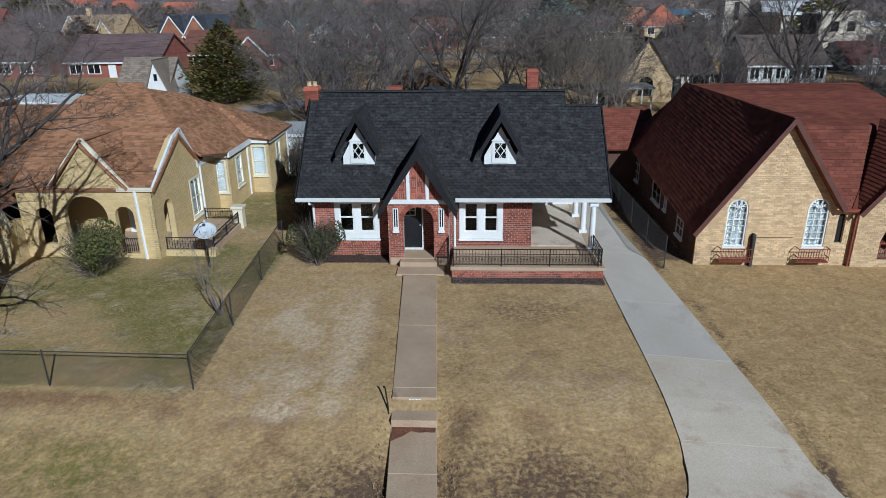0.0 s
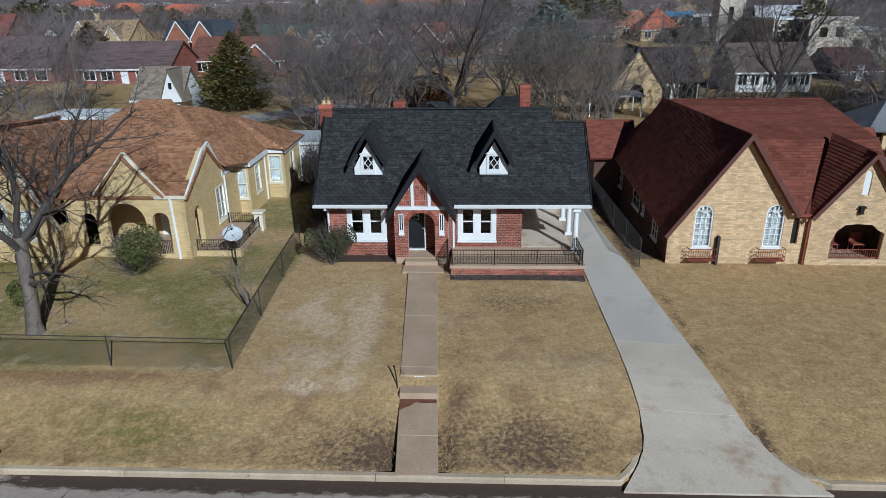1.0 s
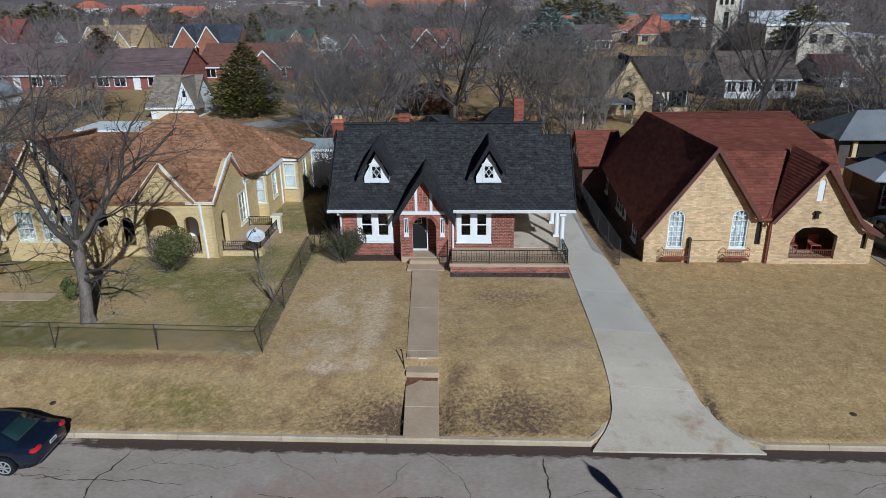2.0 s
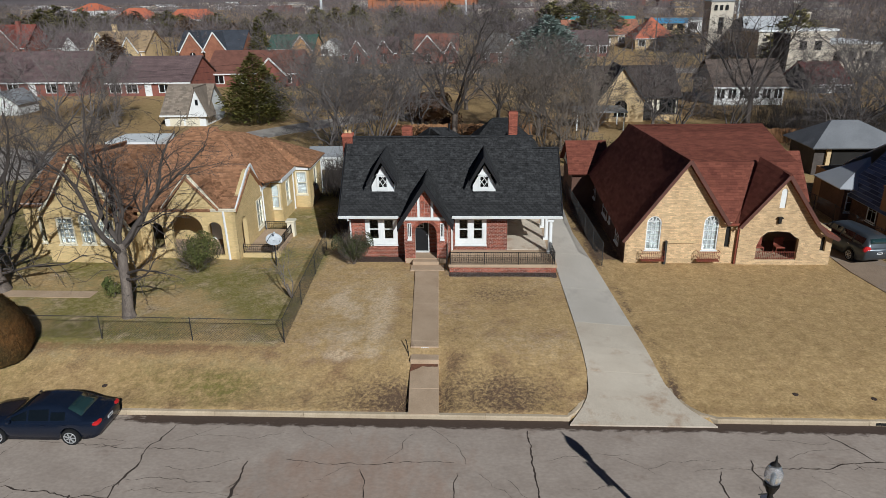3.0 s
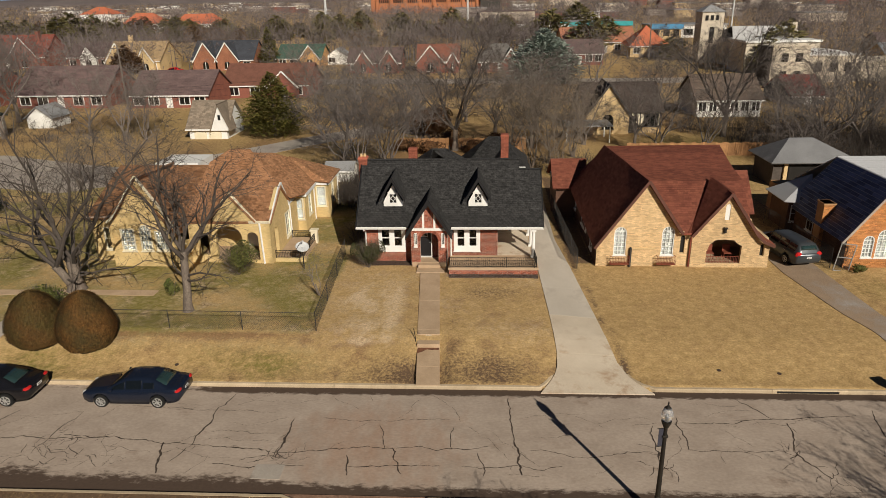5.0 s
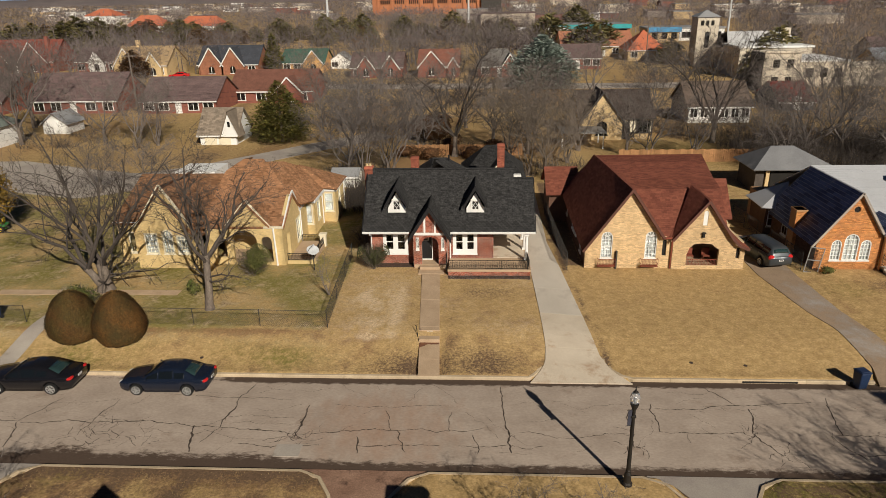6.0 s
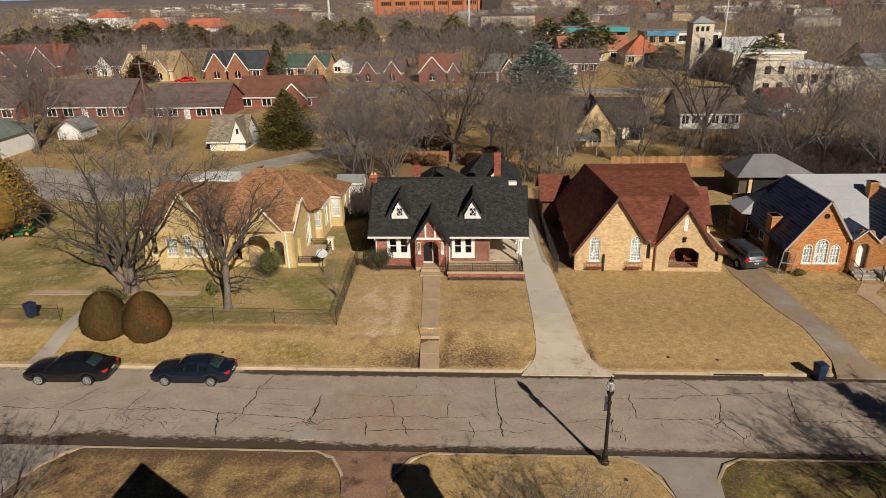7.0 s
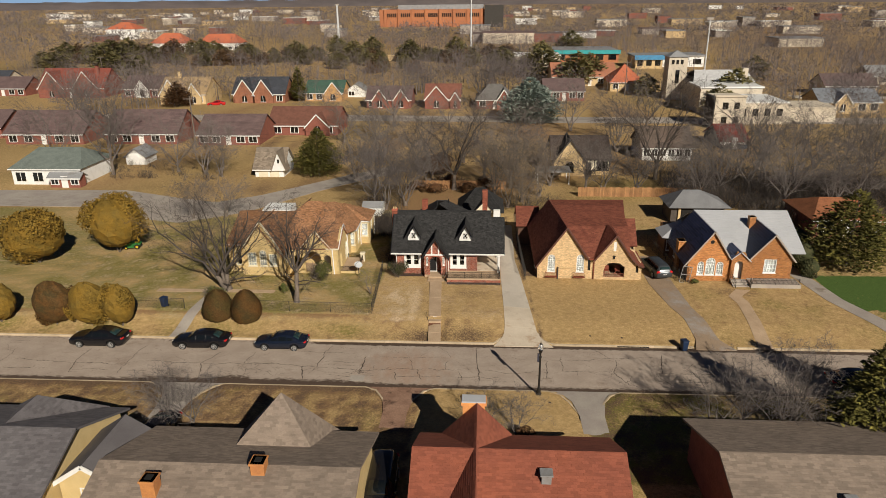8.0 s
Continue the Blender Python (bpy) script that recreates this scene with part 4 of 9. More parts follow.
def main_house():
    h = thing("house", "red brick cottage with charcoal shingle roof, black-trimmed gables and white windows", "house")
    Y, G = 13.5, 0.55
    front = Frame((0, Y, 0), (1, 0, 0), (0, 0, 1))
    w1, w2 = rect(-4.53, -2.84, 1.43, 2.9), rect(0.17, 1.8, 1.43, 2.9)
    top = 3.1
    # front wall in two stretches, either side of the porch
    wall_with_bricks(h, front, rect(-5.37, -2.38, G, top), [w1, rect(-3.85, -3.48, 0.6, 0.78)], RED_MORTAR, RED_BRICK, 110, 3)
    wall_with_bricks(h, front, rect(-0.2, 2.88, G, top), [w2], RED_MORTAR, RED_BRICK, 110, 4)
    wall_with_bricks(h, front, rect(-2.38, -0.2, G, top), [rect(-1.98, -1.2, 1.02, 3.0)], RED_MORTAR, RED_BRICK, 0, 5)
    right = Frame((2.88, Y + 0.22, 0), (0, 1, 0), (0, 0, 1))
    wall_with_bricks(h, right, rect(0, 6.5, G, top), [rect(1.2, 2.1, 1.2, 3.0), rect(3.4, 4.6, 1.6, 2.9)], RED_MORTAR, RED_BRICK, 0, 6)
    window(h, right, rect(3.4, 4.6, 1.6, 2.9))
    g = Geo()
    g.add(*box_on(right, 1.2, 2.1, 1.2, 3.0, -0.12, -0.06))
    part("side_door", g, BLACK_TRIM, h)
    left = Frame((-5.37, 20.2, 0), (0, -1, 0), (0, 0, 1))
    gable = [(0, G), (6.48, G), (6.48, 3.1), (3.5, 6.25), (0, 3.1)]
    wall_with_bricks(h, left, gable, [], RED_MORTAR, RED_BRICK, 0, 7)
    back = Frame((3.1, 20.2, 0), (-1, 0, 0), (0, 0, 1))
    wall_with_bricks(h, back, rect(0, 8.47, G, top), [], RED_MORTAR, RED_BRICK, 0, 8)
    part("floor_slab", Geo().box(-5.3, 2.8, 13.7, 20, 0.4, 1.0), DARK, h)
    # crawl-space vent
    part("vent", Geo().box(-3.84, -3.49, Y + 0.1, Y + 0.13, 0.61, 0.77), DARK, h)
    # paired sash windows
    for u0, u1 in ((-4.53, -2.84), (0.17, 1.8)):
        fr = front
        m = (u0 + u1) / 2
        g = Geo()
        slab(g, Frame((0, Y - 0.03, 0), (1, 0, 0), (0, 0, 1)), rect(u0, u1, 1.43, 2.9), [rect(u0 + 0.2, m - 0.13, 1.72, 2.83), rect(m + 0.13, u1 - 0.2, 1.72, 2.83)], 0.12)
        win = part("window", g, WHITE, h, bevel=0.008)
        for a, b in ((u0 + 0.2, m - 0.13), (m + 0.13, u1 - 0.2)):
            g = Geo()
            for v0, v1, n in ((1.72, 2.28, -0.02), (2.27, 2.83, -0.005)):
                slab(g, Frame((0, Y - n - 0.02, 0), (1, 0, 0), (0, 0, 1)), rect(a, b, v0, v1), [rect(a + 0.035, b - 0.035, v0 + 0.035, v1 - 0.035)], 0.03)
            part("sash", g, WHITE, win)
            for v0, v1, n in ((1.75, 2.25, 0.035), (2.3, 2.8, 0.02)):
                p = part("pane", Geo().box(a + 0.03, b - 0.03, Y + n, Y + n + 0.008, v0, v1), GLASS, win)
                p.visible_shadow = False
        part("sill", Geo().box(u0 - 0.03, u1 + 0.03, Y - 0.1, Y + 0.02, 1.36, 1.425), WHITE, win, bevel=0.01)

    # roof: front and back planes, with a lower stretch over the side porch
    ez, ey, rz, ry = 3.17, 12.89, 6.5, 16.62
    slope = (rz - ez) / (ry - ey)
    py, pz = 16.04, ez + slope * (16.04 - ey)
    roof_face(h, [(-5.76, ey, ez), (5.59, ey, ez), (5.59, py, pz), (4.28, py, pz), (4.28, ry, rz), (-5.76, ry, rz)], DARK_SHINGLE, 0.1, (0.24, 0.14), 300, 21)
    roof_face(h, [(4.28, 20.35, ez), (-5.76, 20.35, ez), (-5.76, ry, rz), (4.28, ry, rz)], DARK_SHINGLE, 0.1, (0.24, 0.14), 0, 22)
    roof_face(h, [(5.59, 19.2, ez), (4.28, 19.2, ez), (4.28, py, pz), (5.59, py, pz)], DARK_SHINGLE, 0.1, (0.24, 0.14), 0, 23)
    g = Geo()
    g.bar((-5.8, ry, rz + 0.03), (4.3, ry, rz + 0.03), 0.24, 0.05)
    g.bar((4.25, py, pz + 0.03), (5.6, py, pz + 0.03), 0.2, 0.05)
    part("ridge_cap", g, DARK_SHINGLE, h)
    # the gable triangle at the right end of the high ridge, and at the porch end
    fr = Frame((4.2, 12.89, 0), (0, 1, 0), (0, 0, 1))
    g = Geo()
    slab(g, fr, [(0.15, 3.1), (7.3, 3.1), (3.73, 6.38)], (), 0.1)
    part("gable_wall", g, WHITE, h)
    fr = Frame((5.45, 12.89, 0), (0, 1, 0), (0, 0, 1))
    g = Geo()
    slab(g, fr, [(0.15, 3.08), (6.2, 3.08), (3.15, 5.85)], (), 0.1)
    part("gable_wall", g, WHITE, h)
    # rakes in black, gutters in white
    g = Geo()
    for x in (-5.8, 5.63):
        yy, zz = (ry, rz) if x < 0 else (py, pz)
        g.bar((x, ey - 0.02, ez - 0.06), (x, yy, zz - 0.04), 0.05, 0.17)
        g.bar((x, yy, zz - 0.04), (x, 20.3 if x < 0 else 19.15, ez - 0.06), 0.05, 0.17)
    part("rake_board", g, BLACK_TRIM, h)
    for x0, x1 in ((-5.78, -2.7), (0.05, 5.62)):
        g = Geo()
        prof = [(-0.11, 0.0), (0.0, 0.0), (0.0, 0.12), (-0.02, 0.12), (-0.02, 0.02), (-0.09, 0.02), (-0.12, 0.12), (-0.14, 0.12)]
        g.add([(x, ey + a, ez - 0.1 + b) for x in (x0, x1) for a, b in prof], [(i, (i + 1) % 8, (i + 1) % 8 + 8, i + 8) for i in range(8)] + [tuple(range(8)), tuple(range(15, 7, -1))])
        part("gutter", g, WHITE, h)
        part("soffit", Geo().box(x0, x1, ey, Y - 0.02, ez - 0.09, ez - 0.06), WHITE, h)
    for x, yb in ((-5.3, Y - 0.06), (0.0, Y - 0.06)):
        g = Geo()
        g.tube([(x, ey - 0.03, ez - 0.1), (x, ey - 0.03, ez - 0.2), (x, yb, ez - 0.4), (x, yb, 0.75), (x, yb - 0.15, 0.68)], [0.045] * 5, 6)
        part("downspout", g, WHITE, h)

    # entrance porch with its own steep gable
    F = 12.6
    fr = Frame((0, F, 0), (1, 0, 0), (0, 0, 1))
    opening = arch(-1.84, -0.74, 0.95, 2.94, 12)
    body = [(-2.4, G), (-0.19, G), (-0.19, 3.05), (-2.4, 3.05)]
    wall_with_bricks(h, fr, body, [opening], RED_MORTAR, RED_BRICK, 80, 31, 0.24)
    # brick arch ring
    g = Geo()
    c, r0, r1 = (-1.29, 2.39), 0.55, 0.72
    for i in range(19):
        a0, a1 = math.pi * (i + 0.06) / 19, math.pi * (i + 0.94) / 19
        P = [fr(c[0] + r * math.cos(a), c[1] + r * math.sin(a), n) for n in (0.0, 0.022) for r, a in ((r0, a0), (r1, a0), (r1, a1), (r0, a1))]
        g.add(P, [(4, 5, 6, 7), (0, 1, 5, 4), (1, 2, 6, 5), (2, 3, 7, 6), (3, 0, 4, 7)])
    part("brick_arch", g, RED_BRICK, h)
    for x in (-2.4, -0.19 - 0.22):
        part("porch_side_wall", Geo().box(x, x + 0.22, F + 0.24, Y, G, 3.1), RED_MORTAR, h)
    # gable: white beam and studs, basket-weave brick panels
    tri = [(-2.42, 3.2), (-0.17, 3.2), (-1.29, 4.95)]
    g = Geo()
    slab(g, fr, tri, (), 0.2)
    gw = part("gable_wall", g, RED_MORTAR, h)
    pieces, rng = [], random.Random(8)
    for iy in range(9):
        for ix in range(12):
            u, v = -2.42 + ix * 0.22, 3.25 + iy * 0.22
            for k in range(3):
                pieces.append((u + 0.008, u + 0.212, v + k * 0.073 + 0.006, v + k * 0.073 + 0.067) if (ix + iy) % 2 else (u + k * 0.073 + 0.006, u + k * 0.073 + 0.067, v + 0.008, v + 0.212))
    inside = lambda u, v: 3.2 < v < 4.93 and abs(u + 1.29) < (4.93 - v) / 1.75 * 1.12
    pieces = [p for p in pieces if all(inside(a, b) for a in p[:2] for b in p[2:])]
    lay(gw, "brick", fr, pieces, RED_BRICK, 0.014, 0.014, 0, rng)
    part("beam", Geo().box(-2.42, -0.17, F - 0.05, F + 0.1, 3.06, 3.21), WHITE, h, bevel=0.01)
    for u in (-1.63, -0.95):
        top_v = 3.2 + (1 - (abs(u + 1.29) + 0.06) / 1.12) * 1.75
        part("stud", Geo().box(u - 0.06, u + 0.06, F - 0.045, F + 0.05, 3.21, top_v), WHITE, h)
    # narrow white slit frames either side of the arch
    for u in (-2.11, -0.455):
        g = Geo()
        slab(g, Frame((0, F - 0.045, 0), (1, 0, 0), (0, 0, 1)), rect(u - 0.1, u + 0.1, 2.05, 2.9), [rect(u - 0.065, u - 0.015, 2.2, 2.87), rect(u + 0.015, u + 0.065, 2.2, 2.87)], 0.05)
        s = part("slit_frame", g, WHITE, h)
        part("recess", Geo().box(u - 0.07, u + 0.07, F - 0.02, F - 0.014, 2.18, 2.88), DARK, s)
        part("sill", Geo().box(u - 0.12, u + 0.12, F - 0.09, F - 0.014, 1.99, 2.05), WHITE, s)
    # porch roof, steep, with wide black barge boards
    ax, az, ay = -1.29, 5.12, 12.25
    back_y = ey + (az - ez) / slope
    for sgn in (-1, 1):
        low = (ax + sgn * 1.42, 2.86)
        a = [(low[0], ay, low[1]), (low[0], back_y - 1.75, low[1]), (ax, back_y + 0.1, az), (ax, ay, az)]
        roof_face(h, a if sgn > 0 else [a[1], a[0], a[3], a[2]], DARK_SHINGLE, 0.08, (0.32, 0.14), 0, 41 + sgn)
        g = Geo()
        g.add([(low[0], ay - 0.05, low[1] + 0.05), (low[0], ay - 0.05, low[1] - 0.28), (ax, ay - 0.05, az - 0.38), (ax, ay - 0.05, az + 0.04),
               (low[0], ay + 0.03, low[1] + 0.05), (low[0], ay + 0.03, low[1] - 0.28), (ax, ay + 0.03, az - 0.38), (ax, ay + 0.03, az + 0.04)],
              [(0, 1, 2, 3), (7, 6, 5, 4), (0, 4, 5, 1), (1, 5, 6, 2), (3, 2, 6, 7), (0, 3, 7, 4)])
        part("barge_board", g, BLACK_TRIM, h)
    # door, glass light, floor and steps
    door = part("door", Geo().box(-1.95, -1.24, Y + 0.08, Y + 0.13, 1.03, 2.98), BLACK_TRIM, h, "black front door with a small square light", bevel=0.01)
    part("door_light", Geo().box(-1.86, -1.5, Y + 0.06, Y + 0.09, 2.35, 2.7), GLASS, door)
    g = Geo()
    slab(g, Frame((0, Y + 0.055, 0), (1, 0, 0), (0, 0, 1)), rect(-1.9, -1.46, 2.31, 2.74), [rect(-1.86, -1.5, 2.35, 2.7)], 0.03)
    g.box(-1.69, -1.67, Y + 0.04, Y + 0.06, 2.35, 2.7)
    g.box(-1.86, -1.5, Y + 0.04, Y + 0.06, 2.515, 2.535)
    part("light_frame", g, WHITE, door)
    part("door_handle", Geo().ball((-1.31, Y + 0.04, 1.95), (0.03, 0.03, 0.03), 8, 6), CHROME, door)
    g = Geo()
    for u in (-1.99, -1.2):
        g.box(u - 0.04, u + 0.04, Y - 0.01, Y + 0.12, 1.0, 3.02)
    g.box(-2.03, -1.16, Y - 0.01, Y + 0.12, 2.98, 3.06)
    g.box(-2.0, -1.2, Y - 0.06, Y + 0.12, 1.0, 1.05)
    part("door_frame", g, WHITE, h)
    part("porch_floor", Geo().box(-2.36, -0.22, F - 0.02, Y, 0.5, 1.0), OLD_CONCRETE, h)
    part("step", Geo().box(-1.98, -0.62, 12.2, F - 0.02, 0.5, 0.96), OLD_CONCRETE, h, bevel=0.015)
    part("step", Geo().box(-2.04, -0.34, 11.5, 12.2, 0.45, 0.8), OLD_CONCRETE, h, bevel=0.015)

    # dormers
    for x in (-3.56, 1.68):
        fy = 13.92
        fr = Frame((x, fy, 0), (1, 0, 0), (0, 0, 1))
        face = [(-0.59, 4.2), (0.58, 4.2), (0.58, 4.5), (0.0, 5.58), (-0.59, 4.5)]
        g = Geo()
        slab(g, fr, face, [rect(-0.2, 0.2, 4.42, 4.98)], 0.06)
        d = part("dormer", g, WHITE, h, "white-painted dormer with a black-edged steep roof")
        g = Geo()
        for sgn in (-1, 1):
            g.add([(x + sgn * 0.58, fy, 4.15), (x + sgn * 0.58, fy, 4.5), (x + sgn * 0.58, fy + 0.75, 4.75)], [(0, 1, 2)])
        part("dormer_cheek", g, WHITE, d)
        g = Geo()
        slab(g, Frame((x, fy - 0.035, 0), (1, 0, 0), (0, 0, 1)), rect(-0.31, 0.29, 4.24, 5.04), [rect(-0.2, 0.2, 4.42, 4.98)], 0.035)
        slab(g, Frame((x, fy - 0.03, 0), (1, 0, 0), (0, 0, 1)), [(-0.36, 5.06), (0.36, 5.06), (0.27, 5.14), (-0.27, 5.14)], (), 0.03)
        part("dormer_frame", g, WHITE, d, bevel=0.006)
        p = part("pane", Geo().box(x - 0.21, x + 0.21, fy + 0.02, fy + 0.03, 4.41, 4.99), GLASS, d)
        part("recess", Geo().box(x - 0.3, x + 0.3, fy + 0.1, fy + 0.12, 4.3, 5.05), DARK, d)
        g = Geo()
        for i in (-1.5, -0.5, 0.5, 1.5):
            for s in (-1, 1):
                a, b = Vector((x + i * 0.27 - 0.2 * s, fy - 0.005, 4.42)), Vector((x + i * 0.27 + 0.2 * s, fy - 0.005, 4.98))
                # clip the lattice to the opening
                dd = b - a
                t0, t1 = 0.0, 1.0
                for lim, sg in ((x - 0.2, 1), (x + 0.2, -1)):
                    fa, fb = sg * (a.x - lim), sg * (b.x - lim)
                    if fa < 0 and fb < 0:
                        t0, t1 = 1.0, 0.0
                    elif fa < 0:
                        t0 = max(t0, fa / (fa - fb))
                    elif fb < 0:
                        t1 = min(t1, fa / (fa - fb))
                if t1 - t0 > 0.05:
                    g.bar(a + dd * t0, a + dd * t1, 0.028)
        part("lattice", g, WHITE, d)
        rake, ax_, az_ = 13.55, x + 0.0, 6.12
        by = ey + (az_ - ez) / slope
        for sgn in (-1, 1):
            lo = (x + sgn * 0.8, 4.72)
            yb = ey + (lo[1] - ez) / slope + 0.1
            a = [(lo[0], rake, lo[1]), (lo[0], yb, lo[1]), (x, by, az_), (x, rake, az_)]
            roof_face(d, a if sgn > 0 else [a[1], a[0], a[3], a[2]], DARK_SHINGLE, 0.06, None, 0, 50, name="dormer_roof")
            g = Geo()
            lo = (lo[0], lo[1])
            g.add([(lo[0], rake - 0.04, lo[1] + 0.03), (lo[0] - sgn * 0.02, rake - 0.04, lo[1] - 0.17), (x, rake - 0.04, az_ - 0.3), (x, rake - 0.04, az_ + 0.03),
                   (lo[0], rake + 0.03, lo[1] + 0.03), (lo[0] - sgn * 0.02, rake + 0.03, lo[1] - 0.17), (x, rake + 0.03, az_ - 0.3), (x, rake + 0.03, az_ + 0.03)],
                  [(0, 1, 2, 3), (7, 6, 5, 4), (0, 4, 5, 1), (1, 5, 6, 2), (3, 2, 6, 7), (0, 3, 7, 4)])
            part("dormer_barge", g, BLACK_TRIM, d)

    # chimneys
    def chimney(x0, x1, y0, y1, z0, z1, pots=2):
        fr = Frame((x0, y0, 0), (1, 0, 0), (0, 0, 1))
        g = Geo().box(x0, x1, y0, y1, z0, z1)
        g.box(x0 - 0.035, x1 + 0.035, y0 - 0.035, y1 + 0.035, z1 - 0.16, z1 - 0.06)
        c = part("chimney", g, RED_BRICK, h, "red brick chimney with clay pots", bevel=0.01)
        lay(c, "brick", fr, courses([rect(0, x1 - x0, z0, z1 - 0.17)], 0.215, 0.076, 0.011, random.Random(2)), RED_BRICK, 0.012, 0.012)
        fr2 = Frame((x1, y0, 0), (0, 1, 0), (0, 0, 1))
        lay(c, "brick", fr2, courses([rect(0, y1 - y0, z0, z1 - 0.17)], 0.215, 0.076, 0.011, random.Random(4)), RED_BRICK, 0.012, 0.012)
        for k in range(pots):
            part("chimney_pot", Geo().lathe([(0.1, -0.02), (0.11, 0.03), (0.085, 0.05), (0.08, 0.14), (0.1, 0.17), (0.06, 0.17)], 10, (x0 + (x1 - x0) * (k + 0.7) / (pots + 0.4), (y0 + y1) / 2, z1)), FAR_TAN, c)

    chimney(-6.0, -5.46, 16.3, 16.85, 0.6, 6.75)
    chimney(3.36, 3.92, 24.2, 24.8, 0.6, 6.58, 0)
    chimney(-3.4, -2.8, 22.3, 22.9, 0.6, 6.0, 0)
    # rear wing under a hipped roof
    part("rear_wall", Geo().box(-5.0, 3.0, 20.3, 25.2, 0.5, 3.1), RED_MORTAR, h)
    roof_face(h, [(3.3, 19.6, 3.1), (3.3, 25.5, 3.1), (-0.6, 22.5, 5.95), (-1.6, 19.6, 5.95)], DARK_SHINGLE, 0.1, (0.24, 0.14), 0, 61)
    roof_face(h, [(-5.3, 25.5, 3.1), (-5.3, 19.6, 3.1), (-1.6, 19.6, 5.95), (-1.7, 22.5, 5.95)], DARK_SHINGLE, 0.1, (0.24, 0.14), 0, 62)
    roof_face(h, [(3.3, 25.5, 3.1), (-5.3, 25.5, 3.1), (-1.7, 22.5, 5.95), (-0.6, 22.5, 5.95)], DARK_SHINGLE, 0.1, (0.24, 0.14), 0, 63)
    part("vent_pipe", Geo().tube([(-0.4, 21.8, 5.6), (-0.4, 21.8, 6.3)], [0.06, 0.06], 8), BLACK_TRIM, h)

    # side porch: floor, white columns, ceiling; terrace with brick face and cap
    part("porch_floor", Geo().box(2.9, 5.2, 13.52, 19.0, 0.5, 1.16), TAN_CONCRETE, h)
    part("porch_ceiling", Geo().box(2.9, 5.4, 13.0, 19.0, 3.02, 3.07), WHITE, h)
    part("porch_back_wall", Geo().box(2.95, 5.2, 18.9, 19.05, 1.16, 3.05), WHITE, h)
    for y in (13.05, 15.1, 17.15):
        g = Geo()
        g.box(4.9, 5.2, y - 0.15, y + 0.15, 1.16, 1.28)
        g.tube([(5.05, y, 1.28), (5.05, y, 2.0), (5.05, y, 2.9)], [0.115, 0.11, 0.095], 14)
        g.box(4.9, 5.2, y - 0.15, y + 0.15, 2.88, 3.02)
        part("column", g, WHITE, h, "white round porch column")
    terr = Frame((0, 11.3, 0), (1, 0, 0), (0, 0, 1))
    wall_with_bricks(h, terr, rect(-0.05, 5.2, 0.4, 1.04), [], RED_MORTAR, RED_BRICK, 0, 71, 0.2, "terrace_wall")
    tr = Frame((5.2, 11.3, 0), (0, 1, 0), (0, 0, 1))
    wall_with_bricks(h, tr, rect(0.0, 7.7, 0.4, 1.04), [], RED_MORTAR, RED_BRICK, 0, 72, 0.2, "terrace_wall")
    part("terrace_floor", Geo().box(-0.05, 5.18, 11.32, 13.48, 0.5, 1.13), OLD_CONCRETE, h)
    part("terrace_cap", Geo().box(-0.1, 5.26, 11.25, 11.52, 1.04, 1.17), OLD_CONCRETE, h, bevel=0.012)
    part("terrace_cap", Geo().box(4.98, 5.26, 11.53, 19.0, 1.05, 1.168), OLD_CONCRETE, h, bevel=0.012)

    return h


main_house()


def railing(a, b, z0, height, label, gap=0.11, scroll=True):
    """Wrought-iron railing from a to b."""
    r = thing("railing", label, "railing")
    a, b = Vector((*a, 0)), Vector((*b, 0))
    d = (b - a)
    n = max(2, int(d.length / gap))
    za = z0 if isinstance(z0, tuple) else (z0, z0)
    P = lambda t, h_: a + d * t + Vector((0, 0, za[0] + (za[1] - za[0]) * t + h_))
    for h_, w in ((height, 0.03), (height * 0.72, 0.018), (0.07, 0.02)):
        part("rail", Geo().bar(P(0, h_), P(1, h_), w), IRON, r)
    for k in range(0, n + 1, max(1, n // max(1, round(d.length / 1.8)))):
        part("post", Geo().bar(P(k / n, 0), P(k / n, height + 0.03), 0.035), IRON, r)
    g = Geo()
    for k in range(n + 1):
        g.bar(P(k / n, 0.07), P(k / n, height), 0.013)
    if scroll:
        for k in range(n):
            c = P((k + 0.5) / n, height * 0.4)
            g.tube([c + d.normalized() * 0.04 * math.cos(t) + Vector((0, 0, 0.1 * math.sin(t))) for t in np.linspace(0, 2 * math.pi, 9)], [0.006] * 9, 3, False)
    ob = part("baluster", g, IRON, r, fix=False)
    ob["kind"] = "stuff"
    return r


railing((0.0, 11.38), (5.14, 11.38), 1.17, 0.62, "black wrought-iron railing along the terrace edge")
railing((5.14, 11.42), (5.08, 12.85), 1.17, 0.62, "black wrought-iron railing at the terrace end")
railing((-0.2, 11.5), (-0.2, 12.5), (0.8, 1.05), 0.8, "black wrought-iron railing beside the porch steps")
part_bed = tagged(part("planting_bed", Geo().box(-0.05, 5.2, 10.85, 11.29, 0.6, 0.765), MULCH), "dark mulch bed with dead stems below the terrace", "planting bed", kind="structure")
tagged(part("planting_bed", Geo().box(-5.3, -2.45, 12.75, 13.48, 0.6, 0.745), MULCH), "dark mulch bed under the front window", "planting bed", kind="structure")


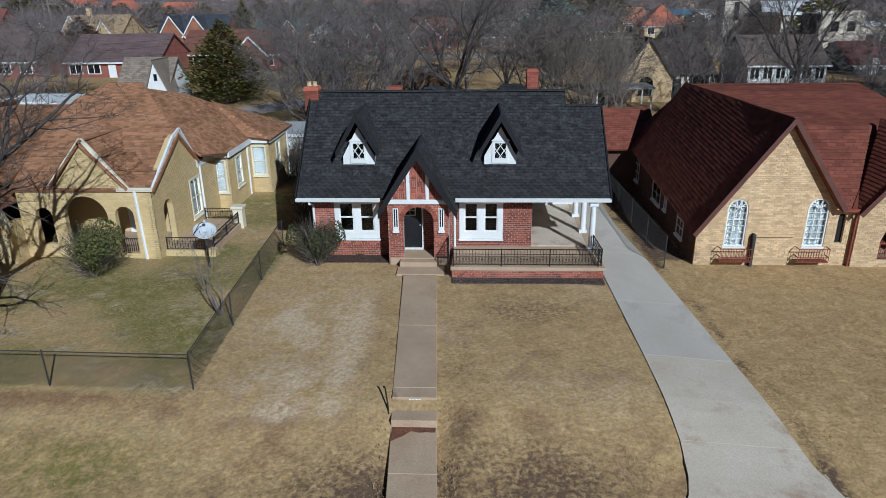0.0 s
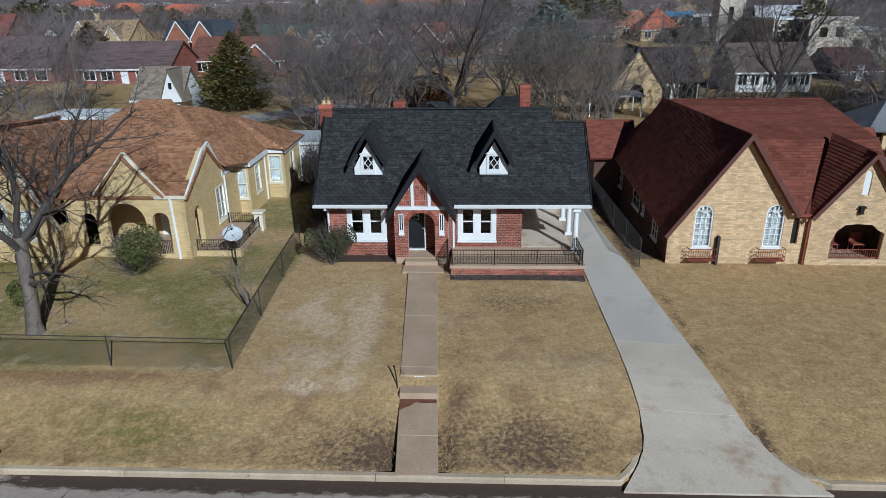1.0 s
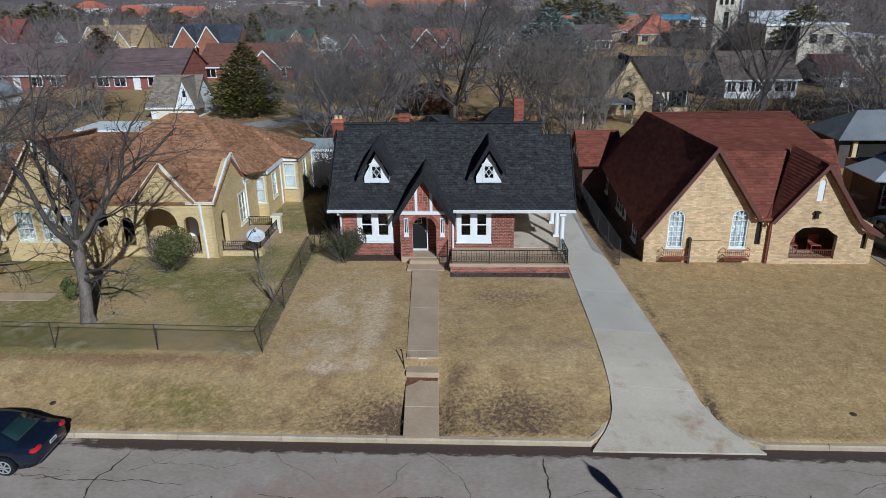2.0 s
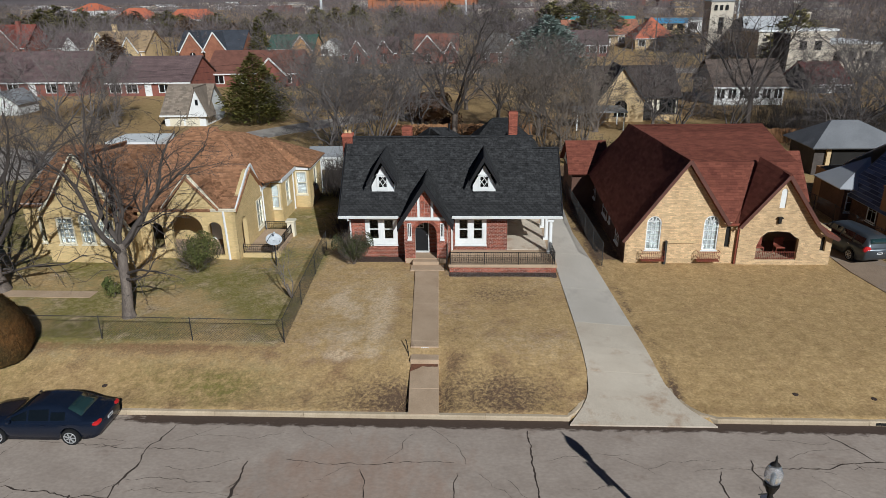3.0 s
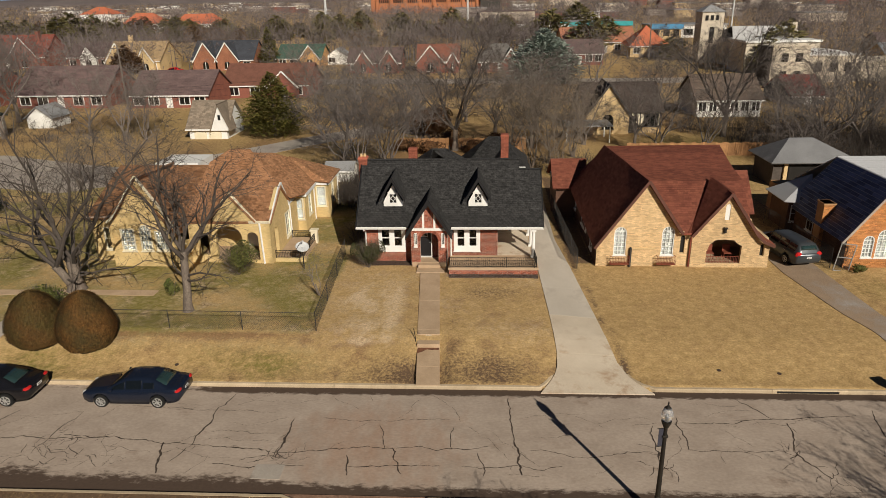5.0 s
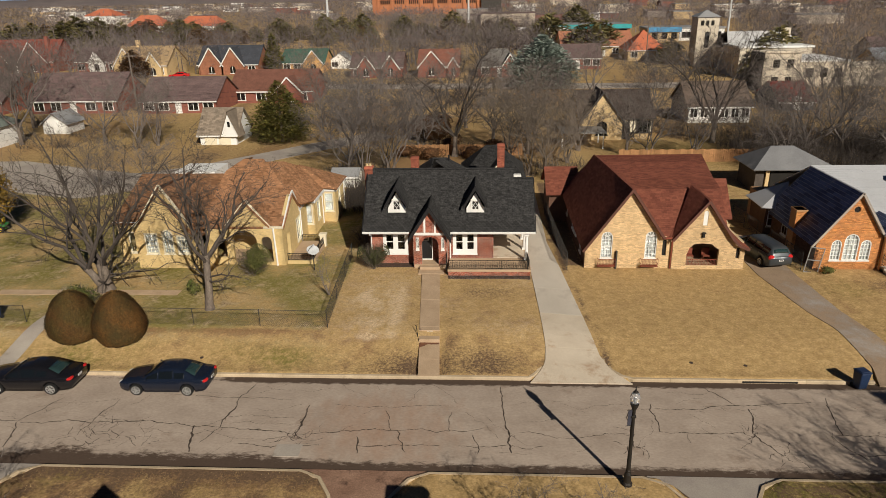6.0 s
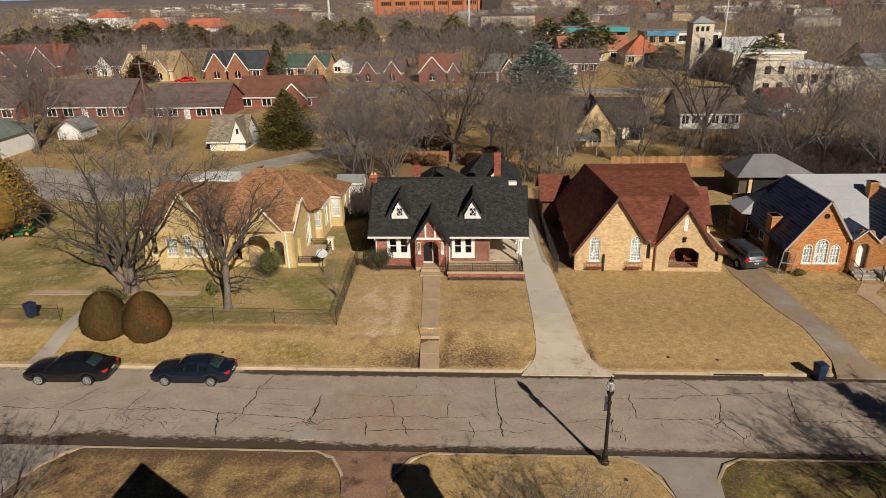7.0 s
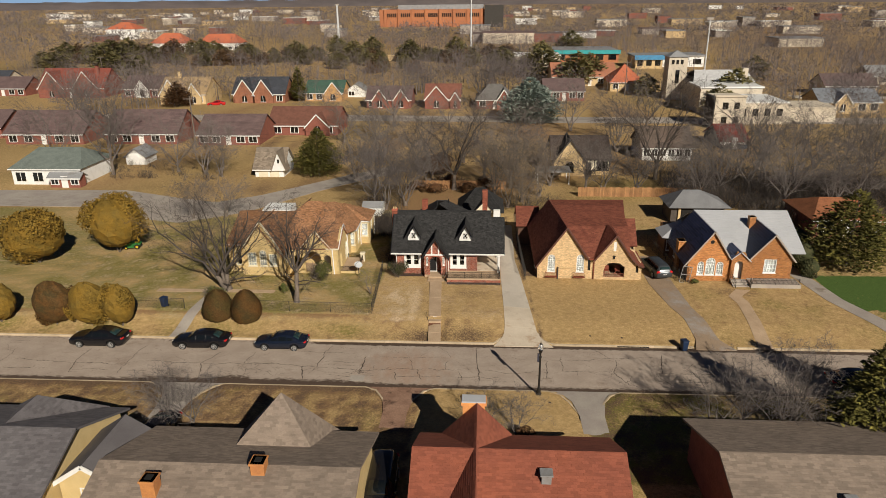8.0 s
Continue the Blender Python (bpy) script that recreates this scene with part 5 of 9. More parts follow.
def rear_garage():
    h = thing("garage", "small garage with charcoal roof and cream gable behind the house", "garage")
    part("wall", Geo().box(0.6, 5.6, 28.6, 34.0, 0.4, 2.75), CREAM, h)
    roof_face(h, [(0.2, 28.2, 2.7), (6.0, 28.2, 2.7), (3.6, 31.3, 5.05), (2.5, 31.3, 5.05)], DARK_SHINGLE, 0.1, (0.24, 0.14), 0, 65)
    roof_face(h, [(6.0, 28.2, 2.7), (6.0, 34.4, 2.7), (3.6, 31.3, 5.05)], DARK_SHINGLE, 0.1, (0.24, 0.14), 0, 66)
    roof_face(h, [(0.2, 34.4, 2.7), (0.2, 28.2, 2.7), (2.5, 31.3, 5.05)], DARK_SHINGLE, 0.1, (0.24, 0.14), 0, 67)
    roof_face(h, [(6.0, 34.4, 2.7), (0.2, 34.4, 2.7), (2.5, 31.3, 5.05), (3.6, 31.3, 5.05)], DARK_SHINGLE, 0.1, (0.24, 0.14), 0, 68)
    fr = Frame((3.55, 28.1, 0), (1, 0, 0), (0, 0, 1))
    g = Geo()
    slab(g, fr, [(-1.35, 2.7), (1.35, 2.7), (0, 4.05)], (), 0.1)
    part("gable", g, CREAM, h)
    for s in (-1, 1):
        a = [(3.55 + s * 1.55, 27.95, 2.6), (3.55 + s * 1.55, 29.0, 2.6), (3.55, 30.2, 4.2), (3.55, 27.95, 4.2)]
        roof_face(h, a if s > 0 else [a[1], a[0], a[3], a[2]], DARK_SHINGLE, 0.08, None)
    part("white_box", Geo().box(4.7, 5.5, 27.6, 28.1, 2.0, 3.2), WHITE, h)


rear_garage()
BROWN_TRIM = mat("brown_trim", (0.13, 0.055, 0.04), rough=0.6)


# ---------------------------------------------------------------- the tan brick house with two front gables
def tan_house():
    h = thing("house", "tan brick cottage with two steep gables and rust-red shingle roof", "house")
    Y, G = 13.4, 0.3
    fr = Frame((0, Y, 0), (1, 0, 0), (0, 0, 1))
    w1, w2 = arch(9.98, 10.72, 1.2, 3.02, 8), arch(12.85, 13.6, 1.2, 3.05, 8)
    slit = arch(13.98, 14.24, 1.35, 2.48, 6)
    outer = [(8.95, G), (14.45, G), (14.45, 2.62), (13.75, 2.85), (11.75, 5.72), (9.1, 1.95), (8.95, 1.75)]
    wall_with_bricks(h, fr, outer, [w1, w2, slit], TAN_MORTAR, TAN_BRICK, 150, 81)
    for loop in (w1, w2):
        window(h, fr, loop, WHITE, 0.05, 3, 7, True, BLIND, -0.02, 0.022)
    # fan lights: spokes in the round heads
    for c in (10.35, 13.225):
        g = Geo()
        for k in range(1, 5):
            a = math.pi * k / 5
            part("fan_bar", Geo().bar(fr(c, 2.66, -0.03), fr(c + 0.33 * math.cos(a), 2.66 + 0.33 * math.sin(a), -0.03), 0.03), WHITE, h)
    # iron window baskets
    for u0, u1 in ((9.78, 10.92), (12.6, 13.7)):
        g = Geo()
        for z in (0.72, 0.9, 1.22):
            for p, q in (((u0, Y - 0.05), (u0, Y - 0.38)), ((u0, Y - 0.38), (u1, Y - 0.38)), ((u1, Y - 0.38), (u1, Y - 0.05))):
                g.bar((*p, z), (*q, z), 0.025)
        n = 12
        for k in range(n + 1):
            x = u0 + (u1 - u0) * k / n
            g.bar((x, Y - 0.38, 0.72), (x, Y - 0.38, 1.22), 0.014)
        g.box(u0, u1, Y - 0.38, Y - 0.05, 0.7, 0.73)
        part("window_basket", g, TERRACOTTA, h, "rust-coloured iron window basket", fix=False)
    part("pier", Geo().box(10.96, 11.06, Y - 0.2, Y, G, 1.72), DARK_STONE_AND_SHADE, h)
    part("ledge", Geo().box(11.06, 12.5, Y - 0.1, Y, 1.6, 1.7), FAR_TAN, h)
    part("slit_recess", Geo().box(13.97, 14.25, Y + 0.1, Y + 0.13, 1.3, 2.5), DARK, h)
    # right gable, with a wide flattened arch into the porch
    fr2 = Frame((0, 13.25, 0), (1, 0, 0), (0, 0, 1))
    porch = [(15.55, 0.72), (17.6, 0.72), (17.62, 1.85), (17.35, 2.0), (17.1, 2.22), (16.5, 2.27), (16.0, 2.22), (15.7, 1.95), (15.55, 1.5)]
    slit2, vent = arch(18.72, 18.97, 1.2, 1.98, 6), arch(16.38, 16.66, 3.5, 4.5, 6)
    outer2 = [(14.62, G), (19.28, G), (19.28, 2.05), (18.75, 2.3), (18.3, 2.75), (16.57, 4.98), (14.62, 2.6)]
    wall_with_bricks(h, fr2, outer2, [porch, slit2, vent], TAN_MORTAR, TAN_BRICK, 150, 82)
    part("gable_vent", Geo().box(16.37, 16.67, 13.28, 13.31, 3.48, 4.52), WHITE, h)
    part("slit_recess", Geo().box(18.7, 19.0, 13.4, 13.43, 1.15, 2.0), DARK, h)
    # porch behind the arch
    part("porch_floor", Geo().box(14.8, 19.1, 13.5, 16.2, 0.3, 0.7), OLD_CONCRETE, h)
    part("porch_back", Geo().box(14.7, 19.2, 16.2, 16.35, 0.3, 2.6), TAN_MORTAR, h)
    for z in (0.78, 1.12):
        pr = part("porch_rail", Geo().bar((15.56, 13.35, z), (17.6, 13.35, z), 0.03), TERRACOTTA, h, fix=False)
    for k in range(22):
        part("baluster", Geo().bar((15.6 + k * 0.093, 13.35, 0.72), (15.6 + k * 0.093, 13.35, 1.12), 0.016), TERRACOTTA, pr, fix=False)
    part("porch_light", Geo().box(16.4, 16.55, 13.1, 13.25, 2.72, 2.98).box(16.36, 16.6, 13.05, 13.25, 2.98, 3.05), IRON, h, bevel=0.01)
    # side and back walls
    left = Frame((8.95, 25.0, 0), (0, -1, 0), (0, 0, 1))
    wl = [rect(1.6, 2.5, 1.2, 2.5), rect(5.2, 6.6, 1.2, 2.45), rect(7.2, 7.6, 1.3, 2.3), rect(9.2, 10.1, 0.9, 2.0)]
    # left wall darker than the tan front: its shade is in the brick colour
    wall_with_bricks(h, left, [(0, G), (11.6, G), (11.6, 1.75), (0, 2.7)], wl, SHADED_MORTAR, SHADED_BRICK, 0, 83)
    for w in wl:
        window(h, left, w, WHITE, 0.06, 2, 3)
    part("body", Geo().box(9.3, 18.9, 16.5, 25.0, 0.3, 2.55), TAN_MORTAR, h)
    part("wall", Geo().box(18.95, 19.25, 13.5, 24.0, 0.3, 2.3), TAN_MORTAR, h)
    part("wall", Geo().box(14.46, 14.61, 13.42, 16.0, 0.3, 2.6), TAN_MORTAR, h)
    # roof
    S = (0.32, 0.15)
    A, B, C = (11.75, 13.12, 5.98), (10.88, 22.6, 5.98), (18.95, 22.9, 5.95)
    roof_face(h, [(8.45, 22.3, 2.85), (8.75, 13.12, 1.72), A, B], RUST_SHINGLE, 0.1, S, 60, 91)
    roof_face(h, [(8.9, 25.6, 2.8), (8.45, 22.3, 2.85), B], RUST_SHINGLE, 0.1, S, 0, 92)
    roof_face(h, [(13.95, 13.12, 2.75), (13.594, 17.0, 2.75), B, A], RUST_SHINGLE, 0.1, S, 0, 93)
    # main slope, easing towards the ridge
    prof = [(13.35, 2.62), (14.65, 3.92), (15.95, 5.2), (17.6, 5.48), (19.4, 5.68), (21.2, 5.83), (22.9, 5.95)]
    g = Geo()
    for (y0, z0), (y1, z1) in zip(prof, prof[1:]):
        xl0, xl1 = np.interp([y0, y1], [13.35, 15.95, 22.9], [13.95, 12.02, 10.87])
        xr0, xr1 = np.interp([y0, y1], [18.0, 22.9], [18.2, 18.95])
        g.add([(xl0, y0, z0), (xr0, y0, z0), (xr1, y1, z1), (xl1, y1, z1)], [(0, 1, 2, 3)])
    main = part("roof", g, RUST_SHINGLE, h, fix=False)
    rng = random.Random(94)
    for (y0, z0), (y1, z1) in zip(prof, prof[1:]):
        f = Frame((0, y0, z0), (1, 0, 0), (0, y1 - y0, z1 - z0))
        Lr = math.hypot(y1 - y0, z1 - z0)
        xl0, xl1 = np.interp([y0, y1], [13.35, 15.95, 22.9], [13.95, 12.02, 10.87])
        xr0, xr1 = np.interp([y0, y1], [18.0, 22.9], [18.2, 18.95])
        lay(main, "shingle", f, courses([[(xl0, 0), (xr0, 0), (xr1, Lr), (xl1, Lr)]], 0.32, 0.15, 0.006, rng, jog=0.37), RUST_SHINGLE, 0.015, 0.004)
    roof_face(h, [(18.3, 25.8, 2.7), (8.9, 25.8, 2.7), B, C], RUST_SHINGLE, 0.1, S, 0, 95)
    # right gable's roof
    F2, G2 = (16.57, 13.0, 5.24), (16.5, 15.95, 5.24)
    roof_face(h, [(14.45, 13.3, 2.62), (14.5, 13.0, 2.6), F2, G2], RUST_SHINGLE, 0.1, S, 0, 96)
    roof_face(h, [(18.32, 13.0, 2.75), (18.45, 17.2, 2.75), (17.5, 17.6, 4.1), G2, F2], RUST_SHINGLE, 0.1, S, 60, 97)
    roof_face(h, [(19.5, 13.0, 1.98), (19.6, 17.4, 1.98), (18.45, 17.2, 2.75), (18.32, 13.0, 2.75)], RUST_SHINGLE, 0.1, S, 0, 98)
    for a_, b_ in ((A, B), (B, C), (F2, G2), ((14.45, 13.3, 2.66), G2)):
        part("ridge_cap", Geo().bar((a_[0], a_[1], a_[2] + 0.015), (b_[0], b_[1], b_[2] + 0.015), 0.2, 0.035), RUST_SHINGLE, h)
    # lower right wing with its own ridge
    roof_face(h, [(17.3, 16.5, 2.85), (19.45, 16.5, 2.85), (19.42, 18.6, 5.22), (17.3, 18.6, 5.22)], RUST_SHINGLE, 0.1, S, 0, 99)
    roof_face(h, [(19.5, 23.4, 2.5), (17.3, 23.4, 2.5), (17.3, 18.6, 5.22), (19.42, 18.6, 5.22)], RUST_SHINGLE, 0.1, S, 0, 100)
    g = Geo()
    slab(g, Frame((19.2, 16.4, 0), (0, 1, 0), (0, 0, 1)), [(0, 2.3), (7.0, 2.3), (2.2, 5.05)], (), 0.1)
    part("gable_wall", g, TAN_MORTAR, h)
    # rakes
    for a, b in (((8.78, 13.08, 1.78), A), (A, (14.0, 13.08, 2.72)), ((14.5, 12.96, 2.58), F2), (F2, (18.34, 12.96, 2.72)), ((18.34, 12.96, 2.72), (18.8, 12.96, 2.25)), ((18.8, 12.96, 2.25), (19.45, 12.96, 1.97))):
        part("rake_board", Geo().bar((a[0], a[1], a[2] - 0.05), (b[0], b[1] - 0.03, b[2] - 0.05), 0.07, 0.17), BROWN_TRIM, h)
    part("gutter", Geo().box(13.9, 14.55, 13.1, 13.25, 2.6, 2.72), TERRACOTTA, h, bevel=0.02)
    part("downspout", Geo().tube([(14.5, 13.2, 2.6), (14.56, 13.3, 2.3), (14.56, 13.3, 0.4)], [0.045] * 3, 6), TERRACOTTA, h)
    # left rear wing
    part("wing_wall", Geo().box(7.5, 9.2, 23.3, 27.5, 0.3, 2.8), SHADED_BRICK, h)
    roof_face(h, [(7.2, 22.9, 2.8), (9.9, 22.9, 2.8), (9.9, 25.3, 4.5), (7.2, 25.3, 4.5)], RUST_SHINGLE, 0.1, S, 0, 101)
    roof_face(h, [(9.9, 27.9, 2.8), (7.2, 27.9, 2.8), (7.2, 25.3, 4.5), (9.9, 25.3, 4.5)], RUST_SHINGLE, 0.1, S, 0, 102)
    g = Geo()
    fl = Frame((7.45, 27.5, 0), (0, -1, 0), (0, 0, 1))
    slab(g, fl, [(0, 2.8), (4.2, 2.8), (2.1, 4.3)], (), 0.1)
    part("gable_wall", g, WHITE, h)
    for v in (0.7, 1.4, 2.1, 2.8, 3.5):
        part("stud", Geo().add(*box_on(fl, v - 0.05, v + 0.05, 2.8, 4.3 - abs(v - 2.1) * 0.7, 0, 0.03)), DARK_STONE_AND_SHADE, h)


tan_house()


# ---------------------------------------------------------------- the yellow brick house
def yellow_house():
    h = thing("house", "yellow painted brick house with arched porch and tan-brown shingle roof", "house")
    Y, G = 12.9, 0.45
    S = (0.22, 0.14)
    fr = Frame((0, Y, 0), (1, 0, 0), (0, 0, 1))
    a1, a2, a3 = arch(-15.72, -15.08, 1.35, 2.8, 8), arch(-14.6, -12.95, 1.0, 3.25, 12), arch(-12.66, -11.95, 1.0, 2.85, 8)
    outer = [(-16.3, G), (-11.15, G), (-11.15, 3.5), (-12.1, 3.5), (-13.4, 5.25), (-14.85, 3.5), (-16.3, 3.5)]
    wall_with_bricks(h, fr, outer, [a1, a2, a3], YELLOW_MORTAR, YELLOW_BRICK, 120, 111)
    for a, b in (((-14.95, Y - 0.03, 3.6), (-13.4, Y - 0.03, 5.38)), ((-13.4, Y - 0.03, 5.38), (-12.0, Y - 0.03, 3.55)), ((-12.4, Y - 0.06, 3.52), (-11.05, Y - 0.06, 3.52))):
        part("rake_board", Geo().bar(a, b, 0.08, 0.14), CREAM, h)
    part("downspout", Geo().tube([(-11.75, Y - 0.05, 3.45), (-11.68, Y - 0.05, 0.7)], [0.06, 0.06], 6), WHITE, h)
    # porch interior
    part("porch_floor", Geo().box(-16.2, -11.3, Y + 0.25, 15.6, 0.4, 0.95), OLD_CONCRETE, h)
    part("porch_back", Geo().box(-16.3, -11.3, 15.6, 15.8, 0.4, 3.4), YELLOW_MORTAR, h)
    part("porch_ceiling", Geo().box(-16.3, -11.3, Y + 0.25, 15.7, 3.35, 3.42), CREAM, h)
    part("porch_door", Geo().box(-13.6, -12.7, 15.54, 15.6, 0.95, 2.95), WHITE, h)
    pr = part("porch_rail", Geo().bar((-12.66, Y + 0.1, 1.55), (-11.95, Y + 0.1, 1.55), 0.03), IRON, h, fix=False)
    for k in range(9):
        part("baluster", Geo().bar((-12.62 + k * 0.08, Y + 0.1, 1.0), (-12.62 + k * 0.08, Y + 0.1, 1.55), 0.016), IRON, pr, fix=False)
    # right side: clipped gable with an arch, then stepped bays
    sd = Frame((-11.15, Y, 0), (0, 1, 0), (0, 0, 1))
    sa = arch(0.75, 1.55, 1.0, 2.8, 8)
    wall_with_bricks(h, sd, [(0, G), (6.4, G), (6.4, 3.5), (4.3, 3.55), (3.0, 5.12), (2.3, 4.95), (0, 3.5)], [sa, rect(3.3, 4.4, 1.3, 3.0)], YELLOW_MORTAR, YELLOW_BRICK, 0, 112)
    window(h, sd, rect(3.3, 4.4, 1.3, 3.0), CREAM, 0.1, 2, 2, True, BLIND)
    for a, b in (((-11.1, Y, 3.5), (-11.1, Y + 2.3, 4.98)), ((-11.1, Y + 2.3, 4.98), (-11.1, Y + 3.0, 5.18)), ((-11.1, Y + 3.0, 5.18), (-11.1, Y + 4.35, 3.55))):
        part("rake_board", Geo().bar(a, b, 0.08, 0.13), WHITE, h)
    f1 = Frame((0, 19.3, 0), (1, 0, 0), (0, 0, 1))
    wall_with_bricks(h, f1, rect(-11.4, -10.55, G, 3.5), [rect(-11.3, -10.65, 1.6, 3.15)], YELLOW_MORTAR, YELLOW_BRICK, 0, 113)
    window(h, f1, rect(-11.3, -10.65, 1.6, 3.15), CREAM, 0.08, 1, 2, True, BLIND)
    s1 = Frame((-10.55, 19.3, 0), (0, 1, 0), (0, 0, 1))
    wall_with_bricks(h, s1, rect(0, 3.2, G, 3.5), [rect(0.9, 1.8, 1.6, 3.1)], YELLOW_MORTAR, YELLOW_BRICK, 0, 114)
    window(h, s1, rect(0.9, 1.8, 1.6, 3.1), CREAM, 0.1, 1, 2, True, BLIND)
    f2 = Frame((0, 22.5, 0), (1, 0, 0), (0, 0, 1))
    wall_with_bricks(h, f2, rect(-10.6, -9.6, G, 3.5), [rect(-10.5, -9.75, 1.6, 3.15)], YELLOW_MORTAR, YELLOW_BRICK, 0, 115)
    window(h, f2, rect(-10.5, -9.75, 1.6, 3.15), CREAM, 0.08, 1, 2, True, BLIND)
    s2 = Frame((-9.6, 22.5, 0), (0, 1, 0), (0, 0, 1))
    wall_with_bricks(h, s2, rect(0, 3.6, G, 3.5), [rect(1.2, 2.0, 1.6, 3.1)], YELLOW_MORTAR, YELLOW_BRICK, 0, 116)
    window(h, s2, rect(1.2, 2.0, 1.6, 3.1), CREAM, 0.1, 1, 2, True, BLIND)
    g = Geo()
    for x0, x1, y0, y1 in ((-11.5, -10.5, 19.15, 19.3), (-10.55, -10.4, 19.15, 22.4), (-10.6, -9.5, 22.35, 22.5), (-9.6, -9.45, 22.35, 26.1), (-11.25, -11.1, 17.2, 19.2)):
        part("fascia", Geo().box(x0, x1, y0, y1, 3.28, 3.56), WHITE, h)
    for x, y in ((-11.1, 17.4), (-10.5, 21.9), (-9.5, 25.6)):
        part("downspout", Geo().tube([(x, y, 3.3), (x, y, 0.8)], [0.045, 0.045], 6), WHITE, h)
    # big front gable with three windows
    B = 12.15
    fb = Frame((0, B, 0), (1, 0, 0), (0, 0, 1))
    wins = [rect(-20.25, -19.35, 1.9, 3.35), arch(-19.05, -18.3, 1.9, 3.6, 8), rect(-18.1, -17.25, 1.9, 3.2)]
    outer = [(-20.9, G), (-16.3, G), (-16.3, 2.3), (-16.9, 3.5), (-17.6, 4.8), (-18.7, 6.5), (-19.7, 5.1), (-20.3, 4.2), (-20.9, 3.7)]
    wall_with_bricks(h, fb, outer, wins, YELLOW_MORTAR, YELLOW_BRICK, 120, 117)
    for w in wins:
        window(h, fb, w, CREAM, 0.08, 3, 5, True, BLIND, 0.02, 0.025)
    g = Geo()
    rk = [(-20.95, 3.75), (-20.3, 4.3), (-19.7, 5.2), (-18.7, 6.62), (-17.6, 4.9), (-16.9, 3.6), (-16.25, 2.3)]
    for (xa_, za_), (xb_, zb_) in zip(rk, rk[1:]):
        part("rake_board", Geo().bar((xa_, B - 0.04, za_), (xb_, B - 0.04, zb_), 0.1, 0.14), CREAM, h)
    # left end
    fl = Frame((0, 13.2, 0), (1, 0, 0), (0, 0, 1))
    wall_with_bricks(h, fl, rect(-22.6, -20.9, G, 3.75), [rect(-21.9, -21.1, 1.6, 3.1)], YELLOW_MORTAR, YELLOW_BRICK, 0, 118)
    window(h, fl, rect(-21.9, -21.1, 1.6, 3.1), CREAM, 0.08, 1, 2)
    part("gutter", Geo().box(-22.8, -20.8, 13.0, 13.12, 3.7, 3.82), WHITE, h, bevel=0.02)
    part("left_wall", Geo().box(-22.6, -22.4, 13.4, 25.5, G, 3.7), YELLOW_MORTAR, h)
    part("back_wall", Geo().box(-22.6, -9.6, 25.9, 26.1, G, 3.5), YELLOW_MORTAR, h)
    part("gable_side", Geo().box(-16.5, -16.3, B + 0.2, Y, G, 2.4), YELLOW_MORTAR, h)
    part("gable_side", Geo().box(-20.9, -20.7, B + 0.2, 13.2, G, 3.6), YELLOW_MORTAR, h)
    # roofs
    RX = -13.2
    roof_face(h, [(-22.8, 12.9, 3.75), (-16.5, 12.9, 3.75), (-16.5, 18.2, 5.85), (-22.8, 18.2, 5.85)], TAN_SHINGLE, 0.1, S, 60, 121)
    roof_face(h, [(-16.5, 12.8, 3.5), (-11.0, 12.8, 3.5), (-11.0, 15.5, 5.0), (-16.5, 15.5, 5.0)], TAN_SHINGLE, 0.1, S, 60, 128)
    roof_face(h, [(-16.5, 15.5, 5.0), (-11.0, 15.5, 5.0), (-14.1, 19.6, 6.6), (-15.6, 19.6, 6.6), (-16.5, 18.2, 6.05)], TAN_SHINGLE, 0.1, S, 0, 133)
    roof_face(h, [(-17.8, 23.5, 4.6), (-16.5, 18.2, 5.9), (-15.6, 19.6, 6.6), (-15.6, 23.5, 5.0)], TAN_SHINGLE, 0.1, None, 0, 129)
    part("flat_roof", Geo().box(-20.4, -17.4, 18.3, 21.0, 5.0, 5.95), WHITE, h, "white-edged flat roof behind the ridge")
    roof_face(h, [(-11.0, 17.3, 3.6), (-13.6, 17.3, 3.6), (-13.6, 15.6, 5.1), (-11.0, 15.6, 5.1)], TAN_SHINGLE, 0.1, None, 0, 122)
    roof_face(h, [(-10.4, 19.0, 3.55), (-10.4, 26.4, 3.55), (-13.4, 22.3, 5.75), (-14.1, 19.6, 6.6), (-12.3, 17.2, 4.7), (-11.0, 17.1, 3.6)], TAN_SHINGLE, 0.1, S, 0, 123)
    roof_face(h, [(-9.35, 22.2, 3.5), (-9.35, 26.4, 3.5), (-12.6, 23.6, 5.2)], TAN_SHINGLE, 0.1, S, 0, 124)
    roof_face(h, [(-11.2, 22.1, 3.7), (-9.35, 22.2, 3.5), (-12.6, 23.6, 5.2)], TAN_SHINGLE, 0.1, S, 0, 125)
    roof_face(h, [(-9.35, 26.4, 3.5), (-22.8, 26.4, 3.5), (-22.8, 18.2, 5.85), (-14.1, 19.6, 6.2)], TAN_SHINGLE, 0.1, S, 0, 126)
    roof_face(h, [(-22.8, 26.4, 3.5), (-22.8, 12.9, 3.7), (-22.7, 18.2, 5.8)], YELLOW_MORTAR, 0.1, None, 0, 127, name="gable_wall")
    # small gable roof and big gable roof
    for (cx, top, lowl, lowr, yf, yb, tb) in ((-13.4, 5.36, (-14.95, 3.6), (-11.95, 3.55), 12.75, 15.9, 5.2), (-18.7, 6.55, (-20.5, 4.0), (-16.6, 2.9), 12.0, 18.2, 5.86)):
        roof_face(h, [(lowl[0], yb - 1.5, lowl[1]), (lowl[0], yf, lowl[1]), (cx, yf, top), (cx, yb, tb)], TAN_SHINGLE, 0.08, S, 0, 130)
